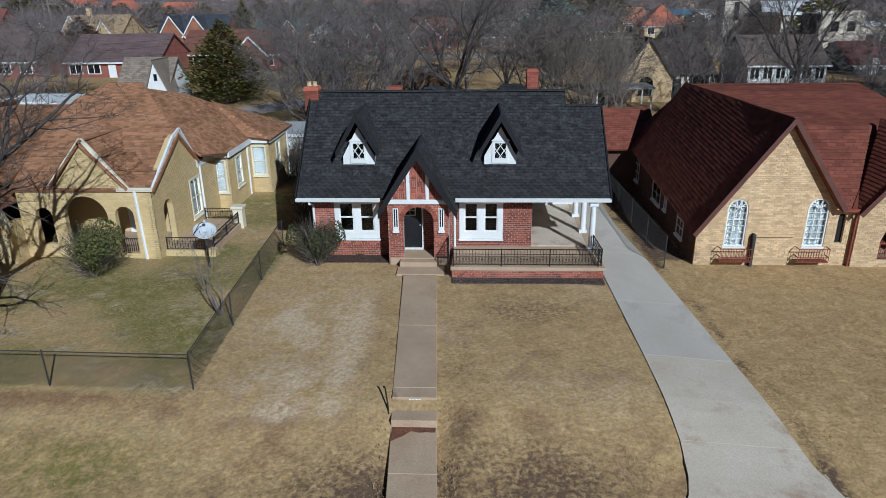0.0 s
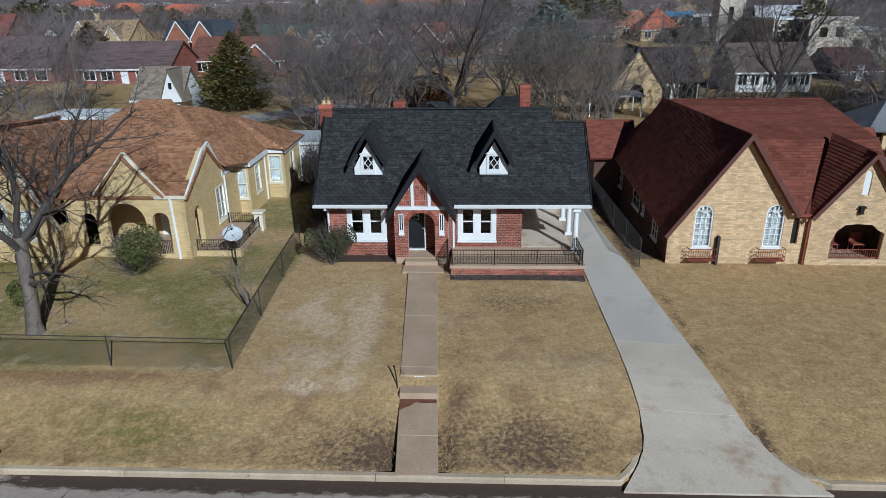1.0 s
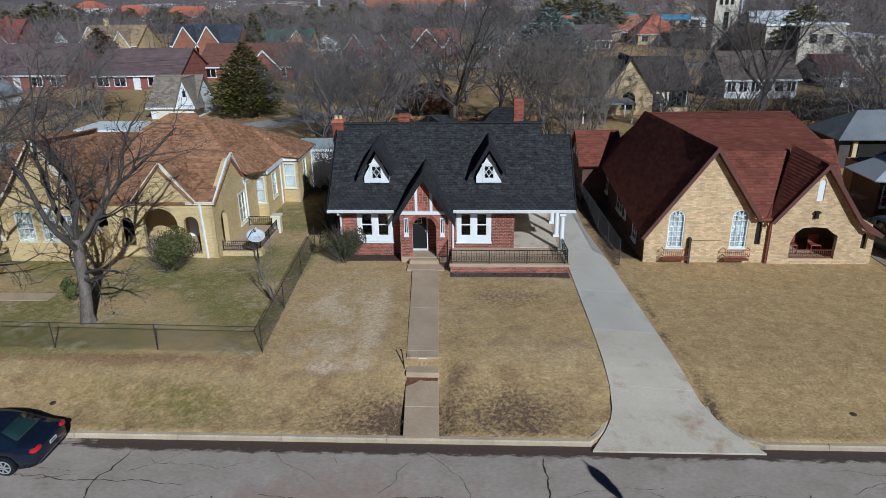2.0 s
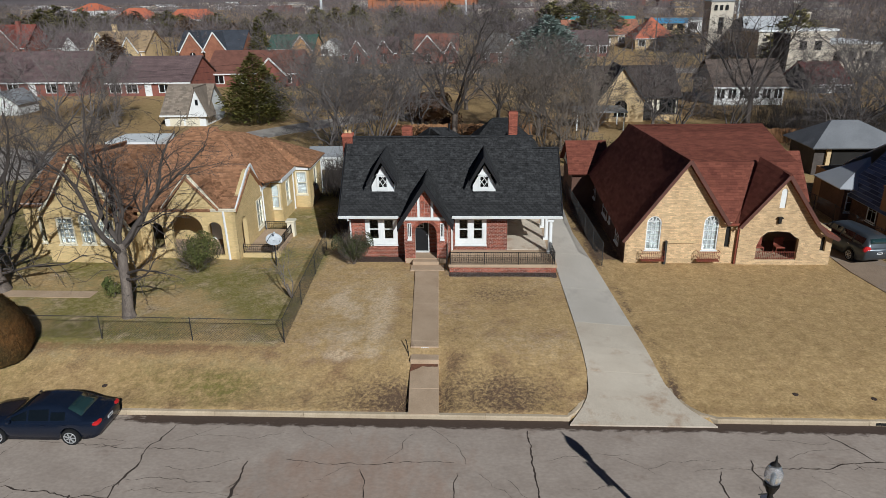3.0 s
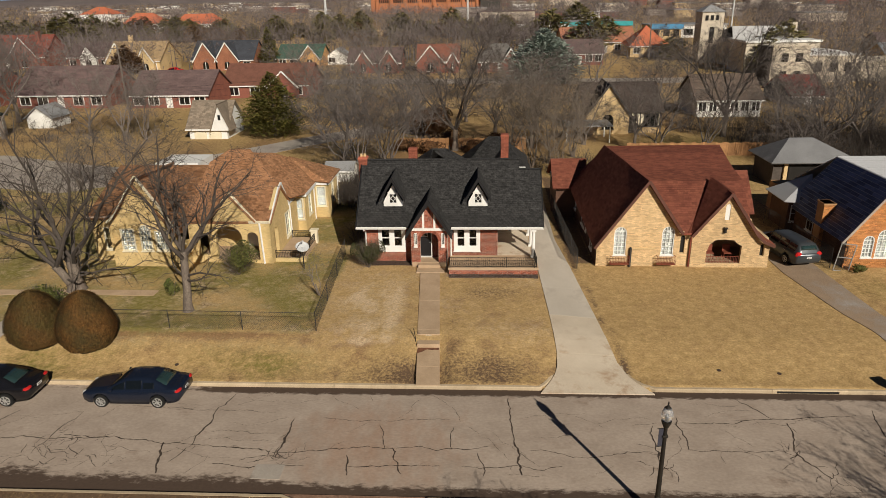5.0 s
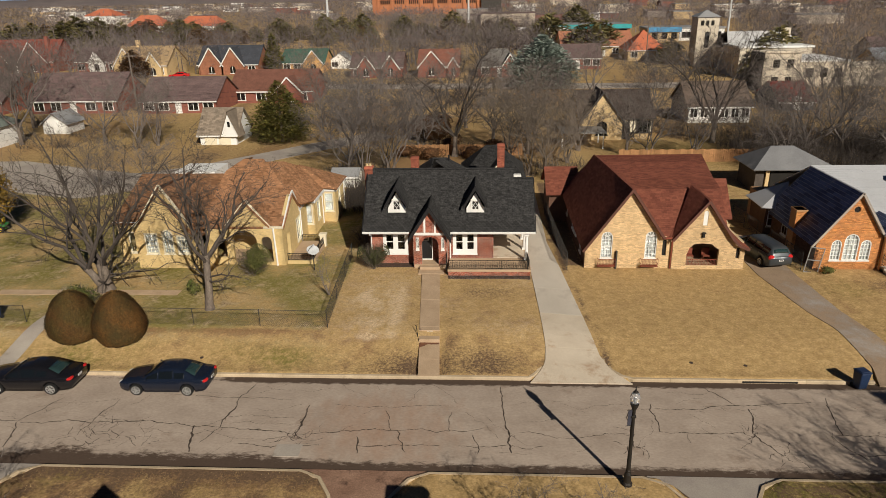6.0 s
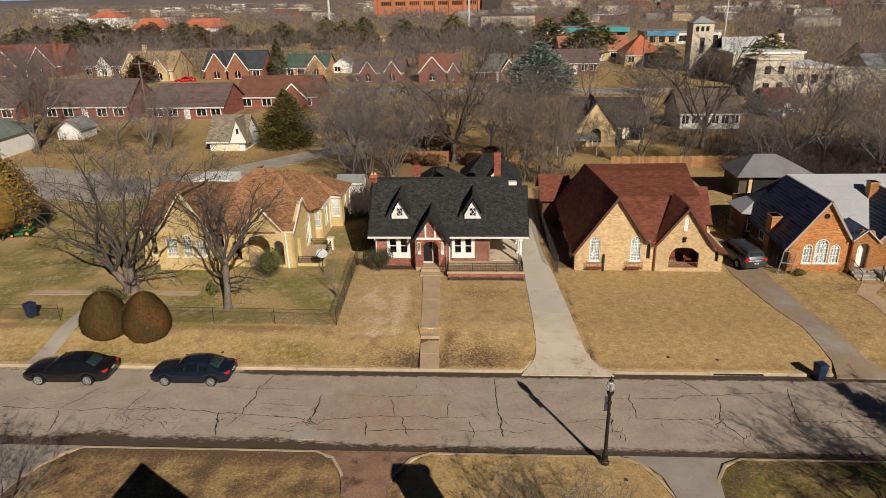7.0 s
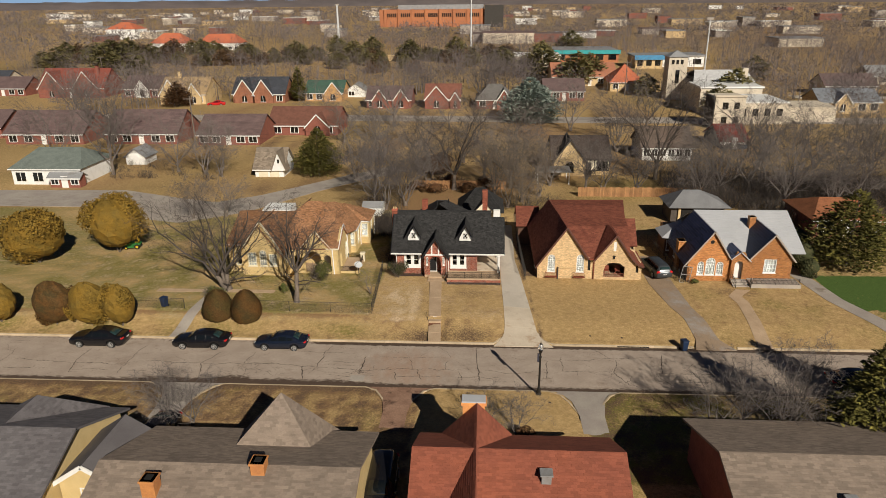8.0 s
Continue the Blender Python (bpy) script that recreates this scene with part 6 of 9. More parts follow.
        roof_face(h, [(lowr[0], yf, lowr[1]), (lowr[0], yb - 1.5, lowr[1]), (cx, yb, tb), (cx, yf, top)], TAN_SHINGLE, 0.08, S, 0, 131)
    # terrace beside the porch
    part("terrace", Geo().box(-11.1, -9.3, 13.3, 17.2, 0.3, 0.98), OLD_CONCRETE, h)
    part("terrace_face", Geo().box(-11.1, -9.3, 13.18, 13.3, 0.3, 1.02), YELLOW_MORTAR, h)
    part("terrace_pier", Geo().box(-9.62, -9.2, 16.6, 17.0, 0.3, 1.6).box(-9.68, -9.14, 16.54, 17.06, 1.6, 1.72), CREAM, h, bevel=0.02)
    part("terrace_pier", Geo().box(-9.5, -9.15, 13.15, 13.5, 0.3, 1.05), YELLOW_MORTAR, h)
    return h


yellow_house()
railing((-11.05, 13.28), (-9.5, 13.28), 1.0, 0.5, "dark iron railing on the yellow house's terrace", 0.1, False)
railing((-9.35, 13.6), (-9.35, 16.5), 1.0, 0.5, "dark iron railing on the yellow house's terrace", 0.1, False)
railing((-11.0, 17.1), (-9.8, 17.1), 1.0, 0.5, "dark iron railing on the yellow house's terrace", 0.1, False)


# ---------------------------------------------------------------- the orange brick house with the blue-grey roof
def blue_roof_house():
    h = thing("house", "orange brick house with navy and pale metal shingle roof", "house")
    Y, G = 13.3, 0.3
    S = (0.9, 0.24)
    fr = Frame((0, Y, 0), (1, 0, 0), (0, 0, 1))
    wins = [arch(24.72, 25.36, 1.1, 2.5, 6), arch(25.5, 26.42, 1.1, 2.9, 8), arch(26.55, 27.22, 1.1, 2.5, 6)]
    circ = [(25.9 + 0.2 * math.cos(a), 4.55 + 0.2 * math.sin(a)) for a in np.linspace(0, 2 * math.pi, 13)[:-1]]
    wall_with_bricks(h, fr, [(23.75, G), (27.85, G), (27.85, 2.6), (25.94, 5.55), (23.75, 2.35)], wins + [circ], ORANGE_MORTAR, ORANGE_BRICK, 150, 141)
    for w in wins:
        window(h, fr, w, WHITE, 0.05, 3, 5, True, BLIND, 0.0, 0.03)
    part("round_vent", Geo().box(25.69, 26.11, Y + 0.08, Y + 0.1, 4.34, 4.76), DARK, h)
    # entry with a small gable
    fe = Frame((0, 13.0, 0), (1, 0, 0), (0, 0, 1))
    wall_with_bricks(h, fe, [(27.86, G), (29.5, G), (29.5, 2.7), (29.1, 3.6), (28.3, 3.65), (27.86, 2.9)], [arch(28.2, 29.0, 0.8, 2.7, 8)], ORANGE_MORTAR, ORANGE_BRICK, 0, 142)
    part("entry_door", Geo().box(28.15, 29.05, 13.4, 13.45, 0.8, 2.75), WHITE, h)
    # second front gable
    f3 = Frame((0, Y, 0), (1, 0, 0), (0, 0, 1))
    w3 = [rect(31.1, 32.3, 1.4, 2.8)]
    wall_with_bricks(h, f3, [(29.6, G), (33.8, G), (33.8, 2.7), (31.75, 5.3), (29.6, 2.7)], w3, ORANGE_MORTAR, ORANGE_BRICK, 0, 143)
    for w in w3:
        window(h, f3, w, WHITE, 0.06, 4, 3, True, BLIND)
    left = Frame((23.75, 23.0, 0), (0, -1, 0), (0, 0, 1))
    wl = [rect(4.6, 5.5, 1.2, 2.5)]
    # left wall in brick darkened for shade, unlike the orange front
    wall_with_bricks(h, left, rect(0, 9.7, G, 2.4), wl, SHADED_MORTAR, SHADED_BRICK, 0, 144)
    window(h, left, wl[0], WHITE, 0.07, 2, 2)
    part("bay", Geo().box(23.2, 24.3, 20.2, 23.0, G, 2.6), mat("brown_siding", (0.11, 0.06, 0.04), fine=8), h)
    window(h, Frame((0, 20.2, 0), (1, 0, 0), (0, 0, 1)), rect(23.4, 24.05, 1.1, 2.3), WHITE, 0.07, 1, 2)
    part("body", Geo().box(24.0, 35.0, 16.5, 25.5, G, 2.7), ORANGE_MORTAR, h)
    # roofs
    R, RY, MZ = BLUE_ROOF, 20.2, 5.75
    # pale bed showing at each course paints the light caught by the ribs
    roof_face(h, [(23.4, 21.0, 2.15), (23.4, 13.1, 2.15), (25.94, 13.1, 5.72), (25.94, 20.2, 5.72)], R, 0.08, S, 60, 151, bed=PALE_ROOF, gap=0.022)
    roof_face(h, [(27.75, 13.1, 2.95), (27.75, 17.0, 2.95), (25.94, 20.2, 5.72), (25.94, 13.1, 5.72)], R, 0.08, S, 0, 152, bed=PALE_ROOF, gap=0.022)
    roof_face(h, [(26.2, 14.6, 2.95), (35.6, 14.6, 2.95), (35.6, RY, MZ), (25.9, RY, MZ)], PALE_ROOF, 0.08, S, 60, 153)
    roof_face(h, [(35.6, 26.0, 2.7), (25.95, 26.0, 2.7), (25.95, RY, MZ), (35.6, RY, MZ)], R, 0.08, S, 0, 154, bed=PALE_ROOF, gap=0.022)
    roof_face(h, [(29.45, 18.5, 2.65), (29.45, 13.1, 2.65), (31.75, 13.1, 5.45), (31.75, 19.6, 5.45)], R, 0.08, S, 0, 155, bed=PALE_ROOF, gap=0.022)
    roof_face(h, [(34.0, 13.1, 2.65), (34.0, 18.5, 2.65), (31.75, 19.6, 5.45), (31.75, 13.1, 5.45)], R, 0.08, S, 0, 156, bed=PALE_ROOF, gap=0.022)
    roof_face(h, [(29.7, 12.8, 2.75), (29.7, 15.6, 2.75), (28.6, 15.6, 3.75), (28.6, 12.8, 3.75)], R, 0.08, S, 0, 157, bed=PALE_ROOF, gap=0.022)
    roof_face(h, [(27.7, 15.6, 2.95), (27.7, 12.8, 2.95), (28.6, 12.8, 3.75), (28.6, 15.6, 3.75)], R, 0.08, S, 0, 158, bed=PALE_ROOF, gap=0.022)
    # pale hipped bay roof
    for a in ([(22.85, 20.1, 2.6), (24.45, 19.4, 2.6), (25.3, 21.9, 4.1)], [(22.85, 23.4, 2.6), (22.85, 20.1, 2.6), (25.3, 21.9, 4.1)], [(25.6, 23.4, 2.6), (22.85, 23.4, 2.6), (25.3, 21.9, 4.1)]):
        roof_face(h, a, PALE_ROOF, 0.08, None)
    # chimneys
    for x0, x1, y0, y1, z0, z1 in ((23.5, 24.2, 16.1, 16.95, 0.4, 3.65), (30.9, 31.5, 17.7, 18.3, 4.2, 5.75)):
        c = part("chimney", Geo().box(x0, x1, y0, y1, z0, z1).box(x0 - 0.04, x1 + 0.04, y0 - 0.04, y1 + 0.04, z1 - 0.1, z1), ORANGE_MORTAR, h)
        lay(c, "brick", Frame((x0, y0, 0), (1, 0, 0), (0, 0, 1)), courses([rect(0, x1 - x0, z0, z1 - 0.1)], 0.215, 0.076, 0.011, random.Random(2)), ORANGE_BRICK, 0.012, 0.012)
    # terrace and steps
    part("terrace", Geo().box(29.5, 34.2, 11.6, 13.2, 0.2, 0.85), GREY_CONCRETE, h)
    for k in range(4):
        part("step", Geo().box(27.9, 29.4, 11.4 + k * 0.4, 13.0, 0.2, 0.42 + k * 0.14), GREY_CONCRETE, h, bevel=0.012)
    for a, b in (((23.35, 13.06, 2.08), (25.94, 13.06, 5.68)), ((25.94, 13.06, 5.68), (27.8, 13.06, 2.85)), ((29.4, 13.06, 2.6), (31.75, 13.06, 5.4)), ((31.75, 13.06, 5.4), (34.05, 13.06, 2.6))):
        part("rake_board", Geo().bar(a, b, 0.08, 0.14), GREY_CONCRETE, h)
    return h


blue_roof_house()
railing((29.6, 11.66), (34.1, 11.66), 0.85, 0.6, "dark iron railing along a grey terrace", 0.12, False)
railing((27.95, 11.4), (27.95, 13.0), (0.5, 0.9), 0.7, "dark iron stair railing", 0.12, False)
railing((29.4, 11.4), (29.4, 11.7), (0.5, 0.9), 0.7, "dark iron stair railing", 0.12, False)


# ---------------------------------------------------------------- plain houses for the other streets
def simple_house(x0, x1, y0, y1, eave, ridge, wall, roof, label, base=0.35, along="x", hip=0.0, gables=(), wins=3, trim=None, over=0.35, chimney=None, name="house", door=True, shingle=None, category="house"):
    """A house with walls, roof planes, windows and front gables: gables are (centre x, width, top z, wall)."""
    h = thing(name, label, category)
    trim = trim or WHITE
    gw = Geo().box(x0, x1, y0, y1, base, eave)
    part("wall", gw, wall, h)
    cx, cy = (x0 + x1) / 2, (y0 + y1) / 2
    X0, X1, Y0, Y1 = x0 - over, x1 + over, y0 - over, y1 + over
    if along == "x":
        hx = hip * (y1 - y0) / 2
        a, b = (X0 + hx, cy, ridge), (X1 - hx, cy, ridge)
        faces = [[(X0, Y0, eave), (X1, Y0, eave), b, a], [(X1, Y1, eave), (X0, Y1, eave), a, b]]
        if hip:
            faces += [[(X1, Y0, eave), (X1, Y1, eave), b], [(X0, Y1, eave), (X0, Y0, eave), a]]
        else:
            for xx, s in ((x0, -1), (x1, 1)):
                g = Geo()
                f = Frame((xx, cy, 0), (0, s, 0), (0, 0, 1))
                slab(g, f, [(-(y1 - y0) / 2, eave), ((y1 - y0) / 2, eave), (0, ridge - 0.1)], (), 0.15)
                part("gable_wall", g, wall, h)
    else:
        hy_ = hip * (x1 - x0) / 2
        a, b = (cx, Y0 + hy_, ridge), (cx, Y1 - hy_, ridge)
        faces = [[(X1, Y0, eave), (X1, Y1, eave), b, a], [(X0, Y1, eave), (X0, Y0, eave), a, b]]
        if hip:
            faces += [[(X0, Y0, eave), (X1, Y0, eave), a], [(X1, Y1, eave), (X0, Y1, eave), b]]
        else:
            for yy, s in ((y0, 1), (y1, -1)):
                g = Geo()
                f = Frame((cx, yy, 0), (s, 0, 0), (0, 0, 1))
                slab(g, f, [(-(x1 - x0) / 2, eave), ((x1 - x0) / 2, eave), (0, ridge - 0.1)], (), 0.15)
                part("gable_wall", g, wall, h)
    for k, fc in enumerate(faces):
        roof_face(h, fc, roof, 0.12, shingle, 0, 160 + k)
    g = Geo()
    g.box(X0, X1, Y0 - 0.06, Y0 + 0.02, eave - 0.16, eave + 0.02)
    if along == "x":
        part("fascia", g, trim, h)
    f = Frame((0, y0, 0), (1, 0, 0), (0, 0, 1))
    n = wins + (1 if door else 0)
    for k in range(n):
        c = x0 + (x1 - x0) * (k + 0.5) / n
        if door and k == n // 2:
            part("door", Geo().box(c - 0.5, c + 0.5, y0 - 0.08, y0 + 0.05, base, base + 2.1), trim, h)
            continue
        w = min(0.8, (x1 - x0) / n * 0.36)
        win = part("window", Geo().add(*box_on(f, c - w - 0.1, c + w + 0.1, base + 0.75, min(eave - 0.2, base + 2.35), -0.02, 0.05)), trim, h)
        for s in (-1, 1):
            part("pane", Geo().add(*box_on(f, c + s * w / 2 - w / 2 + 0.05, c + s * w / 2 + w / 2 - 0.05, base + 0.85, min(eave - 0.3, base + 2.25), 0.05, 0.06)), CAR_GLASS, win)
    for gx, gwid, gtop, gmat in gables:
        fg = Frame((gx, y0 - 0.9, 0), (1, 0, 0), (0, 0, 1))
        g = Geo()
        ow = min(0.7, gwid * 0.16)
        slab(g, fg, [(-gwid / 2, base), (gwid / 2, base), (gwid / 2, eave - 0.2), (0, gtop), (-gwid / 2, eave - 0.2)], [arch(-ow, ow, base + 0.7, base + 2.4, 6)], 0.9)
        gp = part("front_gable", g, gmat, h)
        part("pane", Geo().box(gx - ow + 0.06, gx + ow - 0.06, y0 - 0.8, y0 - 0.78, base + 0.7, base + 2.35), CAR_GLASS, gp)
        part("window_frame", Geo().box(gx - ow * 1.15, gx + ow * 1.15, y0 - 0.95, y0 - 0.86, base + 0.6, base + 0.72).box(gx - 0.05, gx + 0.05, y0 - 0.95, y0 - 0.86, base + 0.7, base + 2.3), trim, gp)
        deep = (gtop - eave) / max(0.1, (ridge - eave)) * ((y1 - y0) / 2)
        for s in (-1, 1):
            lo = (gx + s * (gwid / 2 + 0.2), eave - 0.35)
            a = [(lo[0], y0 - 1.15, lo[1]), (lo[0], y0 + 0.3, lo[1]), (gx, y0 + deep + 0.2, gtop + 0.12), (gx, y0 - 1.15, gtop + 0.12)]
            roof_face(h, a if s > 0 else [a[1], a[0], a[3], a[2]], roof, 0.1, None)
            g = Geo()
            g.bar((lo[0], y0 - 1.18, lo[1] - 0.02), (gx, y0 - 1.18, gtop + 0.1), 0.1, 0.22)
            part("rake_board", g, trim, h)
    if chimney:
        c_x, c_y, c_z = chimney
        part("chimney", Geo().box(c_x - 0.4, c_x + 0.4, c_y - 0.4, c_y + 0.4, base, c_z).box(c_x - 0.46, c_x + 0.46, c_y - 0.46, c_y + 0.46, c_z - 0.15, c_z), wall if wall is not WHITE else FAR_BRICK, h)
    return h


def grey_garage():
    h = thing("garage", "dark-walled garage under a pale grey hipped metal roof", "garage")
    part("wall", Geo().box(26.9, 33.4, 31.9, 36.0, 0.3, 2.6), mat("dark_siding", (0.09, 0.075, 0.065), fine=8), h)
    part("door_opening", Geo().box(28.2, 31.2, 31.82, 31.95, 0.3, 2.3), DARK, h)
    part("post", Geo().box(27.75, 28.05, 31.7, 31.95, 0.3, 2.5), FAR_TAN, h)
    felt = mat("worn_grey_roofing", (0.20, 0.203, 0.21), (0.155, 0.158, 0.165), scale=0.5, fine=12, grain=0.15, rough=0.7, stain=(0.27, 0.27, 0.275), stain_scale=0.22, stain_at=0.56)
    a, b = (28.6, 33.6, 4.3), (30.6, 33.6, 4.3)
    X0, X1, Y0, Y1, e = 26.4, 34.0, 31.2, 36.5, 2.6
    for fc in ([(X0, Y0, e), (X1, Y0, e), b, a], [(X1, Y0, e), (X1, Y1, e), b], [(X1, Y1, e), (X0, Y1, e), a, b], [(X0, Y1, e), (X0, Y0, e), a]):
        roof_face(h, fc, felt, 0.1, None, 0, 5)


grey_garage()
# ---------------------------------------------------------------- trees and shrubs
def bare_tree(seed, height=10.0, spread=0.6, stems=1, fork=0.24, kids=(5, 9, 7, 6), lean=(0, 0), radius=None, low=0, thin=0.008, crook=1.0):
    """Two Geos, trunk and crown, of a leafless tree with its foot at the origin: a short trunk that forks into crooked limbs."""
    rng = random.Random(seed)
    trunk, crown = Geo(), Geo()
    R0 = radius or height * 0.02
    steps, sides = (6, 10, 6, 3, 1), (10, 7, 5, 3, 3)

    def limb(p, d, length, r, level):
        n = steps[level]
        pts, rad, dirs = [p], [r], [d]
        q, home = p.copy(), d.copy()
        for i in range(n):
            f = (i + 1) / n
            j = (0.05, 0.17, 0.25, 0.3, 0.3)[level] * crook
            up = (0.0, 0.09, 0.06, 0.03, 0.0)[level] * (1 - 1.3 * f)
            d = (d * 0.8 + home * 0.2 + Vector((rng.gauss(0, j), rng.gauss(0, j), rng.gauss(0, j) * 0.7 + up))).normalized()
            q = q + d * (length / n)
            pts.append(q.copy())
            rad.append(max(thin * 0.7, r * ((1 - 0.2 * f) if level == 0 else (1 - 0.78 * f))))
            dirs.append(d.copy())
        if level == 4:
            u = d.orthogonal().normalized() * r
            w = d.cross(u)
            crown.add([p + u, p - u * 0.5 + w * 0.87, p - u * 0.5 - w * 0.87, q], [(0, 1, 3), (1, 2, 3), (2, 0, 3)])
            return
        (trunk if level == 0 else crown).tube(pts, rad, sides[level], False)
        count = kids[level]
        for k in range(count):
            if level == 0:
                t = rng.uniform(0.86, 1.0)
                if k == 0:
                    t = 1.0
                az, tilt = 2.4 * k + rng.uniform(-0.4, 0.4), spread * (rng.uniform(0.7, 1.25) if k else 0.35)
                nd = Vector((math.cos(az) * math.sin(tilt) + d.x * 0.4, math.sin(az) * math.sin(tilt) + d.y * 0.4, math.cos(tilt))).normalized()
                ln = height * (1 - fork) * rng.uniform(0.8, 1.02)
                share = rng.uniform(0.5, 0.68)
            else:
                t = 0.14 + 0.86 * (k + rng.uniform(0.1, 0.9)) / count
            f = t * n
            i = min(int(f), n - 1)
            base = pts[i].lerp(pts[i + 1], f - i)
            dd = dirs[i + 1]
            if level > 0:
                side = Vector((rng.gauss(0, 1), rng.gauss(0, 1), rng.gauss(0, 1))).cross(dd)
                side = side.normalized() if side.length > 0.05 else dd.orthogonal()
                nd = (dd * 0.7 + side * rng.uniform(0.55, 0.95) + Vector((0, 0, 0.12 if level == 1 else 0.0))).normalized()
                ln = length * rng.uniform(0.34, 0.58) * (1.2 - 0.55 * t)
                share = rng.uniform(0.4, 0.62)
            here = rad[i] + (rad[i + 1] - rad[i]) * (f - i)
            limb(base, nd, ln, max(thin, here * share), level + 1)
        if level == 0:
            for k in range(low):
                az = math.pi * k + rng.uniform(-0.4, 0.4) + 2.8
                base = pts[3].lerp(pts[4], rng.random())
                limb(base, Vector((math.cos(az), math.sin(az), rng.uniform(0.05, 0.25))).normalized(), height * rng.uniform(0.3, 0.42), r * 0.27, 2)

    for s in range(stems):
        a = 2 * math.pi * s / stems + rng.uniform(0, 1)
        out = 0.3 * (stems > 1)
        d = Vector((math.cos(a) * out + lean[0], math.sin(a) * out + lean[1], 1)).normalized()
        limb(Vector((0, 0, -0.15)), d, height * fork * rng.uniform(0.9, 1.1), R0 / math.sqrt(stems) * 1.1, 0)
    trunk.tube([(0, 0, -0.25), (0, 0, 0.05), (0, 0, 0.3), (0.01, 0, 0.7)], [R0 * 1.75, R0 * 1.4, R0 * 1.15, R0 * 0.9], 10, False)
    return trunk, crown


def plant_tree(name, label, geo, at, twig=None, bark=None, category="tree", group=""):
    t = thing(name, label, category, group, at=at)
    part("trunk", geo[0], bark or BARK, t, smooth=True, fix=False)
    part("crown", geo[1], twig or TWIG, t, fix=False)
    return t


# the two trees on the yellow house's lawn
plant_tree("tree", "bare grey tree with forked trunk on the fenced lawn", bare_tree(6, 9.8, 0.74, 1, 0.34, (6, 9, 7, 6), lean=(-0.03, 0.0), radius=0.215, low=3, thin=0.0085), pose(-13.75, 6.0, ground_z(-13.75, 6.0), 0, 0, 170), DARK_TWIG)
plant_tree("tree", "wide bare tree with several stems beside the rounded evergreens", bare_tree(17, 11.0, 0.85, 3, 0.17, (3, 8, 7, 5), lean=(0.16, 0.0), radius=0.40, low=1, thin=0.009), pose(-21.3, 8.5, ground_z(-21.3, 8.5), 0, 0, 200), DARK_TWIG)

# a few kinds, built once and copied
KINDS = []
for sd, sp, st in ((5, 0.55, 1), (8, 0.6, 2), (21, 0.5, 3), (34, 0.68, 1), (55, 0.6, 2)):
    KINDS.append(bare_tree(sd, 10, sp, st, 0.2 if st == 1 else 0.14, (5, 8, 7, 9) if st == 1 else (3, 8, 7, 8) if st == 2 else (2, 9, 7, 8), thin=0.0115))
FIRST = {}


def put_tree(kind, x, y, h_, turn=0, twig=None, label="bare grey-brown twiggy tree behind the houses", group="garden trees", wide=1.0):
    key = (kind, (twig or TWIG).name)
    m = pose(x, y, ground_z(x, y), 0, 0, turn) @ Matrix.Diagonal((h_ / 10 * wide, h_ / 10 * wide, h_ / 10, 1))
    if key not in FIRST:
        FIRST[key] = plant_tree("tree", label, KINDS[kind], m, twig, group=group)
        return FIRST[key]
    c = copy_thing(FIRST[key], Matrix.Identity(4))
    c.matrix_basis = m
    c["label"] = label
    return c


LB = "bare grey-brown twiggy tree"
# behind the red brick house
put_tree(3, -0.9, 46.4, 12.5, 20, DARK_TWIG, wide=1.15, label="tall bare dark tree behind the red brick house")
for k, x, y, h_, tw, wd in (
        (2, -9.6, 36.2, 9.5, 0, 1.1), (1, -11.5, 38.5, 9, 80, 1.1), (4, -7.2, 38.0, 9.0, 140, 1.2), (2, -8.2, 42.0, 8, 200, 1.2), (1, -5.0, 50, 9, 10, 1.2),
        (2, 6.8, 38.0, 9.5, 30, 1.1), (1, 8.8, 41.0, 9.0, 250, 1.2), (4, 5.0, 44, 8.5, 110, 1.2), (2, 11.5, 44, 8, 300, 1.2), (2, 9.0, 35.5, 7.0, 170, 0.9),
        (0, 3.5, 52, 9, 60, 1.2), (0, -12.5, 45, 9.5, 60, 1.2), (3, -7, 56, 9.5, 240, 1.2), (4, 13.5, 50, 9, 310, 1.2), (0, 7.5, 48, 9.5, 10, 1.2), (1, -16.5, 52, 8, 130, 1.2), (4, -14, 62, 9, 20, 1.2), (0, 9, 58, 8, 220, 1.3), (1, 0, 64, 8, 90, 1.3)):
    put_tree(k, x, y, h_, tw, TAN_TWIG if (x > 4 and y < 46) else None, LB + " behind the red brick house", wide=wd)
